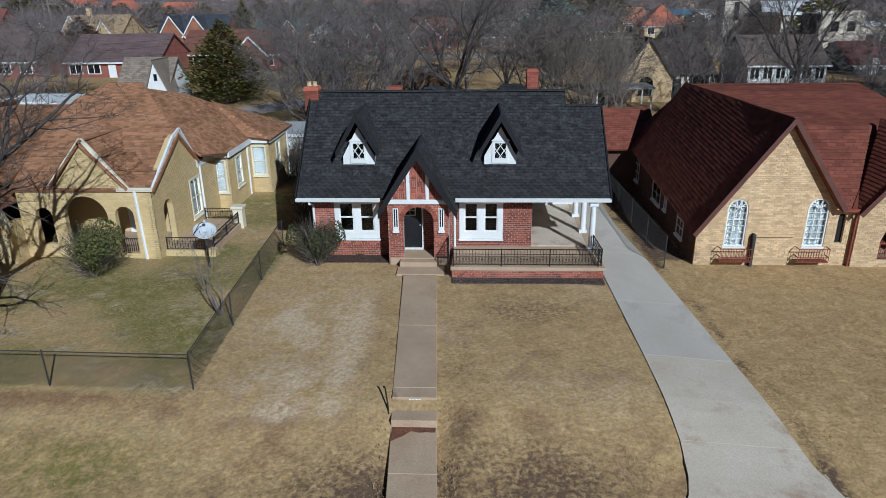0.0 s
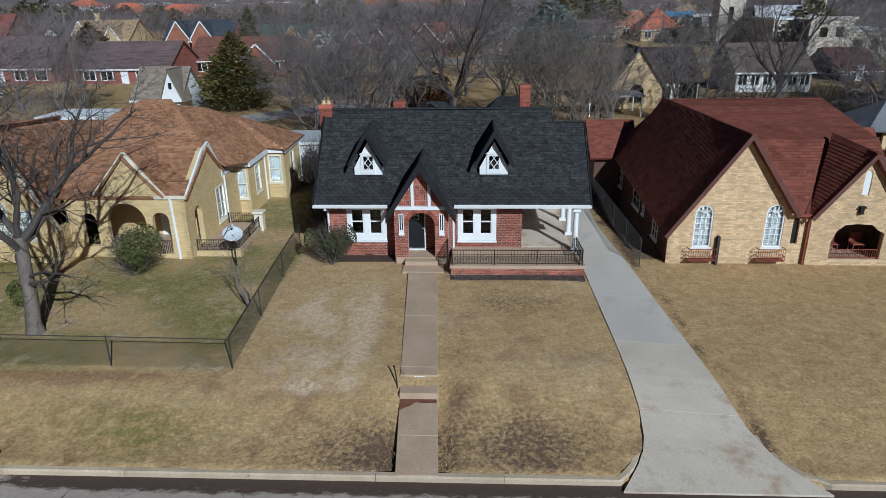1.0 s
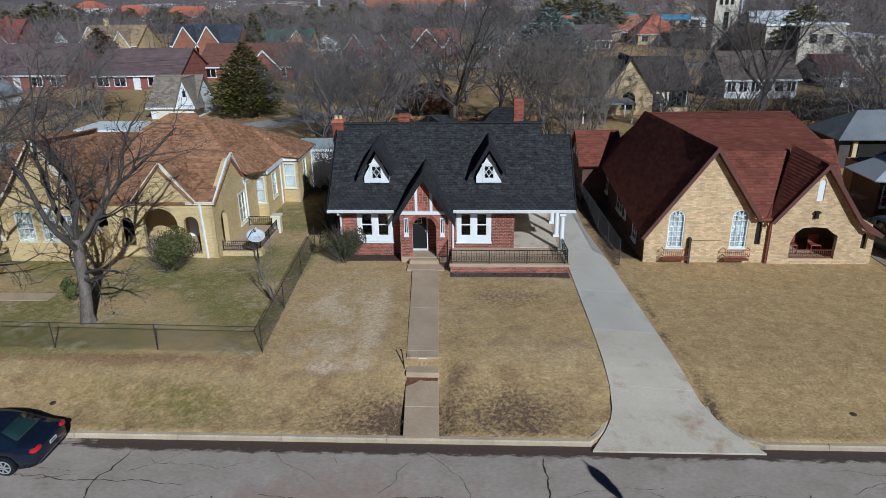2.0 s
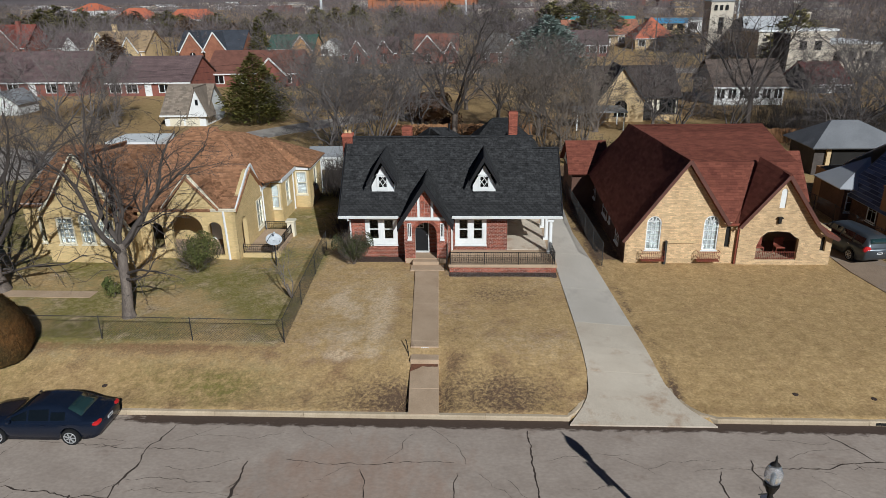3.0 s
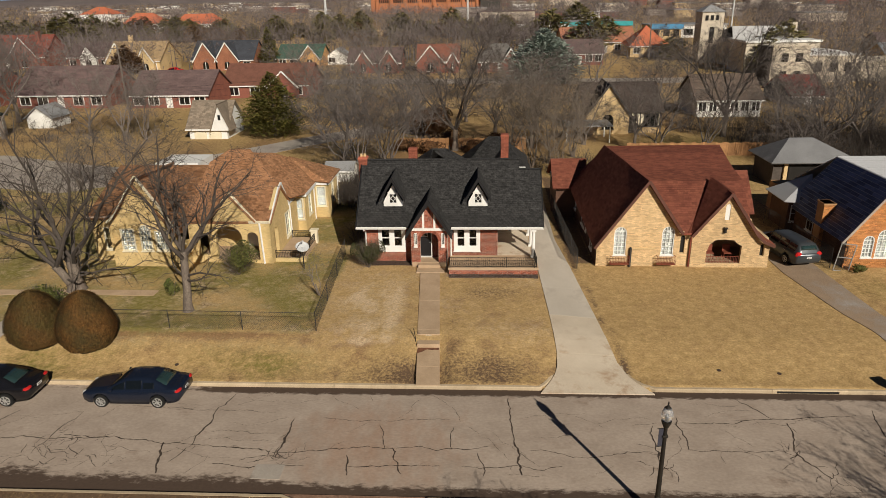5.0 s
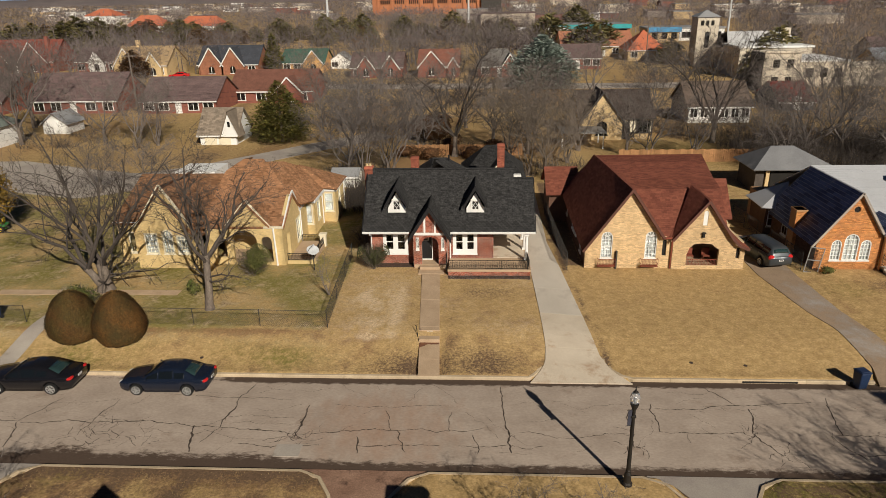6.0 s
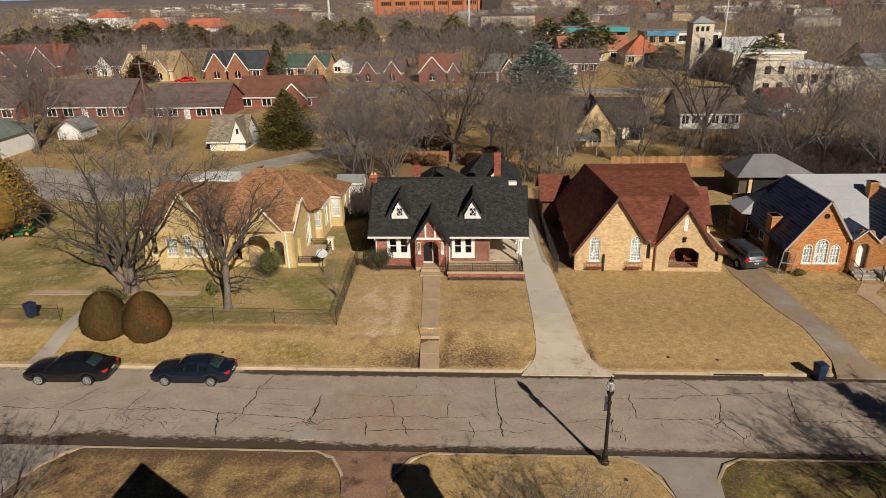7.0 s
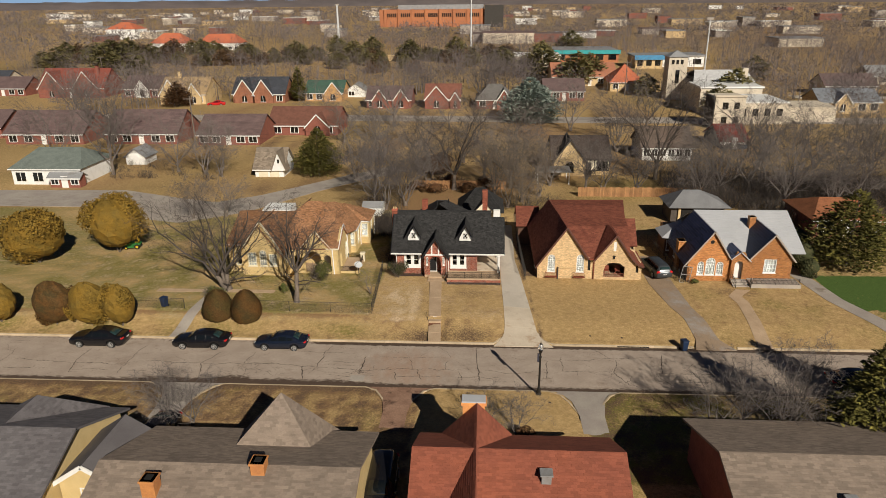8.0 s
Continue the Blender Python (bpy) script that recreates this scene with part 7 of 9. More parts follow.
# towards the tan gabled house and the woods to its side
for k, x, y, h_, tw, wd in (
        (3, 30.2, 54, 14.5, 40, 1.0), (1, 21, 47, 8.5, 10, 1.2), (4, 25.5, 46, 7.5, 100, 1.3), (0, 18.5, 47, 8, 190, 1.1), (2, 35, 50, 9.5, 80, 1.2), (1, 40, 53, 10, 160, 1.2),
        (4, 45, 50, 10.5, 220, 1.2), (2, 50, 52, 11, 280, 1.2), (0, 41.5, 46, 9, 300, 1.3), (1, 47, 44, 9.5, 20, 1.3), (4, 54, 46, 10, 70, 1.3), (2, 60, 50, 11, 130, 1.2),
        (3, 37, 44.5, 8.5, 240, 1.3), (1, 53, 39, 9, 260, 1.3), (4, 61, 42, 10, 330, 1.3), (2, 68, 46, 10, 10, 1.3), (0, 48, 60, 11, 60, 1.2), (1, 58, 62, 11, 120, 1.2),
        (4, 66, 60, 11, 200, 1.2), (3, 50, 70, 12, 30, 1.1), (2, 33, 41, 7.5, 350, 1.3), (1, 75, 55, 11, 100, 1.3), (0, 43, 38, 8, 45, 1.3), (4, 49, 36, 8.5, 200, 1.3), (2, 70, 75, 12, 5, 1.2), (1, 84, 70, 12, 50, 1.2)):
    put_tree(k, x, y, h_, tw, DARK_TWIG if h_ > 14 else None, LB + " in the dense winter woods", "woodland trees", wide=wd)
# gardens beyond the yellow house
for k, x, y, h_, tw, wd in (
        (3, -57, 54, 12, 10, 1.0), (1, -47, 56, 10, 100, 1.2), (4, -42, 55, 8.5, 200, 1.2), (2, -38.5, 53, 7.5, 290, 1.2), (0, -63, 66, 13, 40, 1.1), (1, -70, 60, 12, 150, 1.1),
        (2, -90, 100, 12, 30, 1.2), (1, -33, 100, 10, 60, 1.2), (4, -100, 70, 12, 10, 1.2),
        (3, -16.4, 98, 14, 70, 1.0), (1, -18, 84, 9, 200, 1.3), (0, -24, 80, 8, 130, 1.2), (4, -8, 78, 8.5, 10, 1.4), (2, 2, 82, 9, 290, 1.4), (1, 10, 88, 9, 45, 1.4), (0, -4, 96, 8, 300, 1.4),
        (3, 3, 130, 14, 20, 1.0), (1, -30, 32, 6, 60, 1.2), (2, -34, 31, 5.5, 170, 1.3), (4, 22, 95, 10, 200, 1.3), (2, 30, 84, 9.5, 20, 1.3), (0, 38, 96, 11, 90, 1.2), (1, 28, 74, 9, 140, 1.3)):
    put_tree(k, x, y, h_, tw, None, LB + " among the gardens beyond", "garden trees", wide=wd)
# the near side of the street
for k, x, y, h_, tw in ((4, 22.5, -12.6, 6.0, 20), (1, 18.6, -12.4, 4.6, 120), (2, 24.6, -9.9, 5.6, 250), (0, 20.6, -11.2, 5.0, 60), (1, 3.6, -12.6, 3.4, 10), (4, 5.8, -12.9, 3.2, 200), (2, -18.2, -11.6, 4.0, 70), (1, -16.0, -12.5, 4.2, 310)):
    put_tree(k, x, y, h_, tw, None, "small bare twiggy tree on the near lawn", "near trees", wide=1.2)


def leaf_cloud(geo, rng, c, r, n, size, flat=0.0, shell=0.55, lumps=7):
    """Small leaf faces filling a lumpy ellipsoid."""
    cs = [(Vector((rng.gauss(0, 0.4), rng.gauss(0, 0.4), rng.gauss(0, 0.35))), rng.uniform(0.45, 0.72)) for _ in range(lumps)] + [(Vector((0, 0, 0)), 0.8)]
    for _ in range(n):
        o, s = cs[rng.randrange(len(cs))]
        d = Vector((rng.gauss(0, 1), rng.gauss(0, 1), rng.gauss(0, 1))).normalized()
        p = o + d * s * (shell + (1 - shell) * rng.random())
        if p.length > 1.12:
            p = p.normalized() * 1.1
        q = Vector((c[0] + p.x * r[0], c[1] + p.y * r[1], max(c[2] + p.z * r[2], c[2] - r[2] * 0.98)))
        u = (d + Vector((rng.gauss(0, 0.6), rng.gauss(0, 0.6), rng.gauss(0, 0.6)))).normalized()
        v = u.orthogonal().normalized()
        w = u.cross(v)
        a = rng.uniform(0, 6.28)
        v, w = v * math.cos(a) + w * math.sin(a), w * math.cos(a) - v * math.sin(a)
        s2 = size * rng.uniform(0.6, 1.4)
        geo.add([q - v * s2, q + w * s2 * 0.5, q + v * s2, q - w * s2 * 0.5], [(0, 1, 2, 3)])


def shrub(name, label, x, y, rx, ry, rz, material, n=2600, size=0.07, seed=1, z=None, core=0.8, group="", twiggy=False, category="shrub", lumps=7):
    z = ground_z(x, y) if z is None else z
    rng = random.Random(seed)
    t = thing(name, label, category, group, at=pose(x, y, z))
    g = Geo()
    for k in range(5):
        a = rng.uniform(0, 6.28)
        g.tube([(0, 0, -0.1), (math.cos(a) * rx * 0.3, math.sin(a) * ry * 0.3, rz * 0.7), (math.cos(a) * rx * 0.55, math.sin(a) * ry * 0.55, rz * 1.5)], [0.04, 0.025, 0.01], 5, False)
    for k in range(260 if twiggy else 0):
        d = Vector((rng.gauss(0, 1), rng.gauss(0, 1), rng.gauss(0.4, 0.7))).normalized() * rng.uniform(0.75, 1.12)
        e = Vector((d.x * rx, d.y * ry, max(0.1, rz + d.z * rz)))
        g.tube([(e.x * 0.3, e.y * 0.3, e.z * 0.4), e * 0.75 + Vector((0, 0, rng.uniform(-0.05, 0.1))), e], [0.009, 0.006, 0.003], 3, False)
    part("stem", g, BARK, t, fix=False)
    g = Geo()
    g.ball((0, 0, rz), (rx * core, ry * core, rz * core), 18, 12, 0.06, rng)
    leaf_cloud(g, rng, (0, 0, rz), (rx, ry, rz), n, size, lumps=lumps)
    part("foliage", g, material, t, fix=False)
    return t


# clipped evergreen mounds along the street
OLIVE_LEAF = mat("olive_brown_hedge", (0.07, 0.052, 0.014), (0.10, 0.05, 0.014), scale=1.0, fine=9, grain=0.4, bump=0, island=0.35)
for x, y, rx, rz, sd, leaf, lab in ((-19.9, 2.75, 1.38, 1.36, 1, OLIVE_LEAF, "large egg-shaped olive-brown clipped evergreen by the street"), (-17.3, 2.6, 1.36, 1.42, 2, RUST_LEAF, "large egg-shaped russet-brown clipped evergreen by the street")):
    rng = random.Random(sd)
    t = thing("hedge", lab, "shrub", "rounded evergreens", at=pose(x, y, ground_z(x, y)))
    prof = [(0.5, 0.0), (0.8, 0.12), (0.97, 0.4), (1.0, 0.7), (0.93, 1.08), (0.77, 1.45), (0.54, 1.76), (0.28, 1.95), (0.0, 2.03)]
    swell = lambda a, v: 1 + 0.07 * noise.noise(Vector((math.cos(a) * 2.2, math.sin(a) * 2.2, v * 1.6 + sd * 7))) + 0.05 * noise.noise(Vector((math.cos(a) * 6, math.sin(a) * 6, v * 3.5 + sd)))
    g = Geo()
    for v in np.linspace(0, 2.03, 26):
        r = float(np.interp(v, [p[1] for p in prof], [p[0] for p in prof]))
        for k in range(40):
            a = 2 * math.pi * k / 40
            w = max(r, 0.01) * rx * 0.96 * swell(a, v)
            g.v.append((math.cos(a) * w, math.sin(a) * w, v * rz))
    g.f.extend([(i * 40 + k, i * 40 + (k + 1) % 40, (i + 1) * 40 + (k + 1) % 40, (i + 1) * 40 + k) for i in range(25) for k in range(40)])
    part("core", g, leaf, t, smooth=True, fix=False)
    g = Geo()
    for _ in range(26000):
        v = 2.02 * (1 - (1 - rng.random()) ** 0.9)
        r = float(np.interp(v, [p[1] for p in prof], [p[0] for p in prof]))
        a = rng.uniform(0, 2 * math.pi)
        k = (0.93 + 0.07 * rng.random()) * swell(a, v)
        q = Vector((math.cos(a) * r * rx * k, math.sin(a) * r * rx * k, v * rz * (0.985 + 0.02 * rng.random())))
        up = Vector((math.cos(a) * 0.3 + rng.gauss(0, 0.3), math.sin(a) * 0.3 + rng.gauss(0, 0.3), 1)).normalized()
        sd_ = up.cross(Vector((math.cos(a), math.sin(a), 0.3))).normalized()
        s = rng.uniform(0.03, 0.075)
        g.add([q - sd_ * s * 0.32, q + sd_ * s * 0.32, q + up * s * 1.5], [(0, 1, 2)])
    part("foliage", g, leaf, t, fix=False)
# hedges and golden trees further along, seen from afar
for x, y, rx, rz, sd, m_ in ((-34.2, 1.6, 2.0, 2.2, 3, RUST_LEAF), (-31.0, 1.6, 1.9, 2.2, 4, GOLD_LEAF), (-28.2, 1.6, 1.5, 2.1, 5, GOLD_LEAF), (-39.5, 1.8, 1.8, 2.0, 6, GOLD_LEAF)):
    shrub("hedge", "olive-gold clipped hedge beside the street", x, y, rx, 1.4, rz, m_, 9000, 0.09, sd, group="street hedges", core=0.86, lumps=4)
for x, y, rx, rz, sd in ((-44.2, 14.8, 4.0, 3.3, 7), (-37.2, 18.3, 3.3, 3.4, 8)):
    shrub("evergreen_tree", "broad olive-gold evergreen on the grass", x, y, rx, rx, rz, GOLD_LEAF, 14000, 0.14, sd, core=0.76, category="tree")
shrub("bush", "leafy green bush in front of the yellow house's porch", -12.7, 11.0, 1.2, 1.0, 1.08, GREEN_LEAF, 5200, 0.045, 11, core=0.3, twiggy=True)
shrub("bush", "dark evergreen bush at the corner of the red brick house", -5.05, 12.45, 0.98, 0.8, 1.02, DARK_LEAF, 4200, 0.042, 12, core=0.35, twiggy=True)
shrub("bush", "low bright green bush behind the hedge", -21.6, 5.9, 1.2, 0.9, 0.8, GREEN_LEAF, 3000, 0.055, 13, core=0.3, twiggy=True)
shrub("bush", "small green shrub beside the tree", -15.4, 7.9, 0.4, 0.4, 0.5, GREEN_LEAF, 1200, 0.05, 14, core=0.5)
shrub("bush", "dark rounded shrub behind the gardens", -4.0, 55.5, 2.6, 2.2, 1.7, RUSSET, 3500, 0.14, 15, core=0.9)
shrub("bush", "low shrub beside the van's gate", 24.4, 12.6, 0.45, 0.4, 0.25, GREEN_LEAF, 700, 0.05, 16, core=0.5)
shrub("bush", "red-berried shrub on the near lawn", 6.2, -13.2, 0.7, 0.6, 0.5, RUSSET, 1200, 0.06, 17, core=0.5)
for k, (x, y, r) in enumerate(((-3.5, 44.5, 1.6), (1.2, 45.5, 1.5), (-6.5, 46.0, 1.4), (3.8, 48, 1.6), (-1.5, 49, 1.8))):
    shrub("bush", "rust-coloured dry shrub under the bare trees", x, y, r, r, r * 0.55, RUSSET, 1400, 0.1, 60 + k, core=0.6, group="dry shrubs")


def conifer(name, label, x, y, h_, w, material, seed, layers=26, per=26, blunt=0.35, size=0.3, drop=0.35):
    """An evergreen: a trunk and tiers of drooping sprays with gaps between them."""
    rng = random.Random(seed)
    t = thing(name, label, "tree", at=pose(x, y, ground_z(x, y)))
    part("trunk", Geo().tube([(0, 0, -0.2), (0, 0, h_ * 0.5), (0, 0, h_ * 0.95)], [h_ * 0.028, h_ * 0.018, 0.02], 7, False), BARK, t, fix=False)
    g = Geo()
    for i in range(layers):
        f = (i + 0.4) / layers
        zc = h_ * (0.1 + 0.9 * f)
        R = w / 2 * min(1.0, ((1 - f) ** 0.8) * (1 + blunt)) * (0.75 + 0.25 * min(1, f * 6))
        n = max(5, int(per * (0.3 + R / (w / 2))))
        for k in range(n):
            a = 2 * math.pi * (k + rng.random()) / n
            L_ = R * rng.uniform(0.68, 1.1)
            z0 = zc + rng.uniform(-0.4, 0.4) * h_ / layers
            for s in range(int(4 + L_ * 3.0)):
                u = rng.uniform(0.15, 1.0) ** 0.7
                q = Vector((math.cos(a) * L_ * u, math.sin(a) * L_ * u, z0 + 0.18 * L_ * u - drop * L_ * u * u + rng.gauss(0, 0.08)))
                q += Vector((-math.sin(a), math.cos(a), 0)) * rng.gauss(0, 0.14 * L_ * u + 0.05)
                d = Vector((math.cos(a) + rng.gauss(0, 0.5), math.sin(a) + rng.gauss(0, 0.5), rng.uniform(-0.15, 0.55))).normalized()
                sd_ = d.cross(Vector((rng.gauss(0, 0.4), rng.gauss(0, 0.4), 1))).normalized()
                s2 = size * rng.uniform(0.6, 1.3)
                g.add([q - d * s2 * 0.4, q + sd_ * s2 * 0.32, q + d * s2, q - sd_ * s2 * 0.32], [(0, 1, 2, 3)])
    part("foliage", g, material, t, fix=False)
    return t


conifer("cedar_tree", "dense dark green cedar beside the shingled garage", -23.0, 54.5, 7.6, 7.8, PINE, 71, 24, 34, 0.6, 0.3)
conifer("cedar_tree", "broad blue-green cedar on the far lawn", 14.0, 107, 10.0, 14.5, BLUE_SPRUCE, 72, 18, 30, 0.7, 0.6)
conifer("cedar_tree", "narrow dark cedar between far houses", -48.2, 138, 9.5, 5.2, PINE, 73, 18, 16, 0.3, 0.5)
conifer("cedar_tree", "russet-green cedar before a tan house", -79, 129, 6.5, 8, RUSSET, 74, 14, 18, 0.6, 0.5)
conifer("evergreen_tree", "dark evergreen on the near lawn", 27.2, -14.0, 8.4, 6.2, PINE, 75, 22, 26, 0.3, 0.3)
conifer("evergreen_tree", "dark olive evergreen beside the street", 31.2, -9.6, 7.0, 4.6, PINE, 76, 20, 22, 0.4, 0.3)
conifer("evergreen_tree", "dark evergreen behind the orange brick house", 41.5, 18.0, 8.2, 9.0, PINE, 77, 22, 26, 0.7, 0.36)
# added shrubs that stand in for the dark shaded gap beside the house
for x, y, r in ((36.6, 17.5, 1.6), (37.2, 20.5, 1.9), (36.4, 14.8, 1.1)):
    shrub("bush", "dark shrub added to fill a shaded gap beside the house", x, y, r, r, r * 0.95, DARK_LEAF, 3500, 0.09, 140, core=0.7, group="side shrubs")
rngc = random.Random(80)
for k in range(96):
    x = -200 + k * 2.4 + rngc.uniform(-2, 2)
    y = 232 + rngc.uniform(-20, 50) + (30 if x < -60 else 0)
    if k == 0:
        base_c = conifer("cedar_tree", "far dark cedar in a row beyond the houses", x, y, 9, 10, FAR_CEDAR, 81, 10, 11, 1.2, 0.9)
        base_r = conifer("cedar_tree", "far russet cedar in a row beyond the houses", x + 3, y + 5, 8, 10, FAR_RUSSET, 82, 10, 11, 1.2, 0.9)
        base_c["group"] = base_r["group"] = "far cedars"
    else:
        c = copy_thing(base_c if rngc.random() < 0.68 else base_r, Matrix.Identity(4))
        s = rngc.uniform(0.6, 1.15)
        c.matrix_basis = pose(x, y, 0.4, 0, 0, rngc.uniform(0, 360)) @ Matrix.Diagonal((s, s, s * rngc.uniform(0.8, 1.15), 1))
for x, y, s in ((95, 190, 0.9), (60, 118, 0.8), (67, 128, 1.1), (70, 140, 0.9), (38, 180, 1.1), (33, 175, 1.2), (24, 196, 1.3), (-140, 205, 1.3), (-150, 230, 1.4), (-120, 190, 1.0), (-165, 215, 1.2), (45, 290, 1.4), (50, 150, 0.7)):
    c = copy_thing(base_c, Matrix.Identity(4))
    c.matrix_basis = pose(x, y, 0.4, 0, 0, x * 7) @ Matrix.Diagonal((s, s, s, 1))


def brushwood():
    """Dense leafless undergrowth among the trees: countless thin stems."""
    rng = random.Random(97)
    g = Geo()
    for x0, x1, y0, y1, n, low, high in ((30, 64, 38, 52, 760, 1.6, 4.4), (37, 72, 30, 38, 300, 1.2, 3.4), (4, 14, 36, 42, 36, 1.0, 2.4), (-13, -7, 35, 40, 26, 1.0, 2.4),
                                        (-6, 4, 46, 52, 40, 0.8, 1.8), (-60, -38, 50, 60, 40, 0.8, 2.0), (18, 44, 56, 66, 90, 1.0, 2.4), (-6.6, -5.9, 15, 24, 26, 0.8, 2.2), (-9.6, -7.0, 25.0, 29.0, 60, 1.4, 3.4), (-30, -14, 62, 72, 60, 1.0, 2.6)):
        for _ in range(n):
            x, y, h_ = rng.uniform(x0, x1), rng.uniform(y0, y1), rng.uniform(low, high)
            z = ground_z(x, y)
            for k in range(15):
                a, t = rng.uniform(0, 6.28), rng.uniform(0.2, 1.0)
                b = Vector((x + rng.gauss(0, 0.3), y + rng.gauss(0, 0.3), z))
                m = b + Vector((math.cos(a) * t * 0.4 + rng.gauss(0, 0.08), math.sin(a) * t * 0.4 + rng.gauss(0, 0.08), rng.uniform(0.3, 0.6))) * h_
                a += rng.uniform(-0.9, 0.9)
                e = m + Vector((math.cos(a) * t * 0.45, math.sin(a) * t * 0.45, rng.uniform(0.05, 0.45))) * h_
                w = Vector((-math.sin(a), math.cos(a), 0)) * 0.015
                g.add([b - w, b + w, m + w * 0.8, m - w * 0.8, e], [(0, 1, 2, 3), (3, 2, 4)])
                for _ in range(4):
                    q = b.lerp(m, rng.uniform(0.5, 1.0)) if rng.random() < 0.4 else m.lerp(e, rng.uniform(0, 0.9))
                    g.add([q - w * 0.7, q + w * 0.7, q + Vector((rng.gauss(0, 0.3), rng.gauss(0, 0.3), rng.uniform(0.0, 0.3))) * h_ * 0.7], [(0, 1, 2)])
    tagged(part("brushwood", g, DARK_TWIG, fix=False), "dense grey-brown leafless undergrowth among the trees", "undergrowth", kind="stuff")


brushwood()


def far_woods():
    """The leafless woods out to the skyline: countless thin sprays."""
    rng = random.Random(90)
    g = Geo()
    spots = []
    for _ in range(10500):
        d = 150 + 2300 * rng.random() ** 1.7
        a = rng.uniform(-0.72, 0.68)
        x, y = d * math.sin(a), d * math.cos(a)
        # open ground round the large far buildings and lawns
        if y < 270 and -75 < x < 75 and rng.random() < 0.45:
            continue
        if -115 < x < 25 and 560 < y < 720:
            continue
        if 55 < x < 110 and 95 < y < 240 and rng.random() < 0.5:
            continue
        if y < 262 and 0.08 < (x - 2) / (y + 28) < 0.37 and rng.random() < 0.9:
            continue
        if y < 330 and -230 < x < -20 and rng.random() < 0.6:
            continue
        spots.append((x, y))
    for x, y in spots:
        d = math.hypot(x, y)
        h_ = rng.uniform(6, 11) * (1 if d < 700 else 1.15)
        r = h_ * rng.uniform(0.32, 0.5)
        n = 95 if d < 420 else 30 if d < 900 else 14
        wide = 0.055 if d < 420 else 0.28 if d < 900 else 0.8
        g.add([(x - 0.15, y, 0.2), (x + 0.15, y, 0.2), (x, y, h_ * 0.7)], [(0, 1, 2)])
        for _ in range(n):
            p = Vector((rng.gauss(0, 0.5), rng.gauss(0, 0.5), rng.gauss(0, 0.5)))
            if p.length > 1.1:
                p *= 1.1 / p.length
            q = Vector((x + p.x * r, y + p.y * r, 0.4 + h_ * 0.58 + p.z * h_ * 0.4))
            u = (p + Vector((rng.gauss(0, 0.4), rng.gauss(0, 0.4), 0.5))).normalized() * h_ * rng.uniform(0.1, 0.22)
            s = u.cross(Vector((rng.gauss(0, 1), rng.gauss(0, 1), rng.gauss(0, 1)))).normalized() * wide * rng.uniform(0.5, 1.3)
            g.add([q - s, q + s, q + u], [(0, 1, 2)])
    tagged(part("far_woods", g, FAR_WOODS, fix=False), "leafless grey-brown woods reaching to the skyline", "woods", kind="stuff")


far_woods()
# ---------------------------------------------------------------- the next streets
def far_street():
    # second row: low brown roofs over red brick with white trim
    simple_house(-52.5, -40.3, 77.8, 89, 2.6, 5.9, FAR_BRICK, BROWN_ROOF, "low red brick house with brown shingle roof and white trim", hip=0.0, wins=4, shingle=(1.2, 0.4))
    simple_house(-71.5, -57.0, 78.5, 90, 2.7, 6.7, FAR_BRICK, BROWN_ROOF, "low red brick house with brown roof behind bare trees", wins=4, shingle=(1.2, 0.4))
    simple_house(-92, -76, 78, 90, 2.7, 6.6, FAR_BRICK, BROWN_ROOF, "brown-roofed house with white gables", wins=4, shingle=(1.2, 0.4))
    simple_house(-41.5, -27.0, 88, 99, 2.7, 5.9, FAR_BRICK, mat("red_brown_shingle", (0.19, 0.085, 0.06), fine=6), "low brick house with red-brown roof and white garage door", wins=3, gables=((-31, 5, 5.0, FAR_BRICK),))
    g = simple_house(-33.0, -28.4, 53.0, 59.0, 1.9, 4.9, WHITE, OLD_SHINGLE, "white garage with weathered wood shingle roof", along="x", wins=0, door=False, gables=(), name="garage", shingle=(0.4, 0.25), category="garage")
    f = Frame((-28.9, 53.0, 0), (1, 0, 0), (0, 0, 1))
    gg = Geo()
    slab(gg, Frame((-29.0, 52.6, 0), (1, 0, 0), (0, 0, 1)), [(-1.1, 1.9), (1.1, 1.9), (0, 4.7)], (), 0.2)
    gp = part("front_gable", gg, WHITE, g)
    part("pane", Geo().box(-29.15, -28.85, 52.55, 52.6, 3.0, 3.6), CAR_GLASS, gp)
    for s in (-1, 1):
        a = [(-29.0 + s * 1.3, 52.4, 1.75), (-29.0 + s * 1.3, 54.5, 1.75), (-29.0, 55.8, 4.95), (-29.0, 52.4, 4.95)]
        roof_face(g, a if s > 0 else [a[1], a[0], a[3], a[2]], OLD_SHINGLE, 0.1, None)
    for x in (-32.4, -30.6):
        part("garage_door", Geo().box(x, x + 1.5, 52.9, 53.0, 0.35, 1.85), CREAM, g, "pale panelled garage door")
    simple_house(-12.2, -9.7, 33.0, 35.6, 1.7, 2.3, WHITE, GREY_ROOF, "small white shed at the end of the side passage", wins=0, over=0.15, door=False, name="shed", category="shed")
    simple_house(-58.4, -54.9, 61.0, 65.0, 2.0, 3.6, WHITE, GREY_ROOF, "small white garden shed", along="y", wins=0, name="shed", category="shed")
    simple_house(-69.5, -58.5, 47.5, 57, 3.2, 5.6, WHITE, mat("grey_green_shingle", (0.17, 0.2, 0.18), fine=6), "white house with grey-green roof and brick porch", wins=3, hip=0.5)
    simple_house(-62.5, -57.8, 45.8, 47.4, 2.2, 2.9, FAR_BRICK, GREY_ROOF, "brick front porch with pale flat roof", wins=2, name="porch", category="porch")
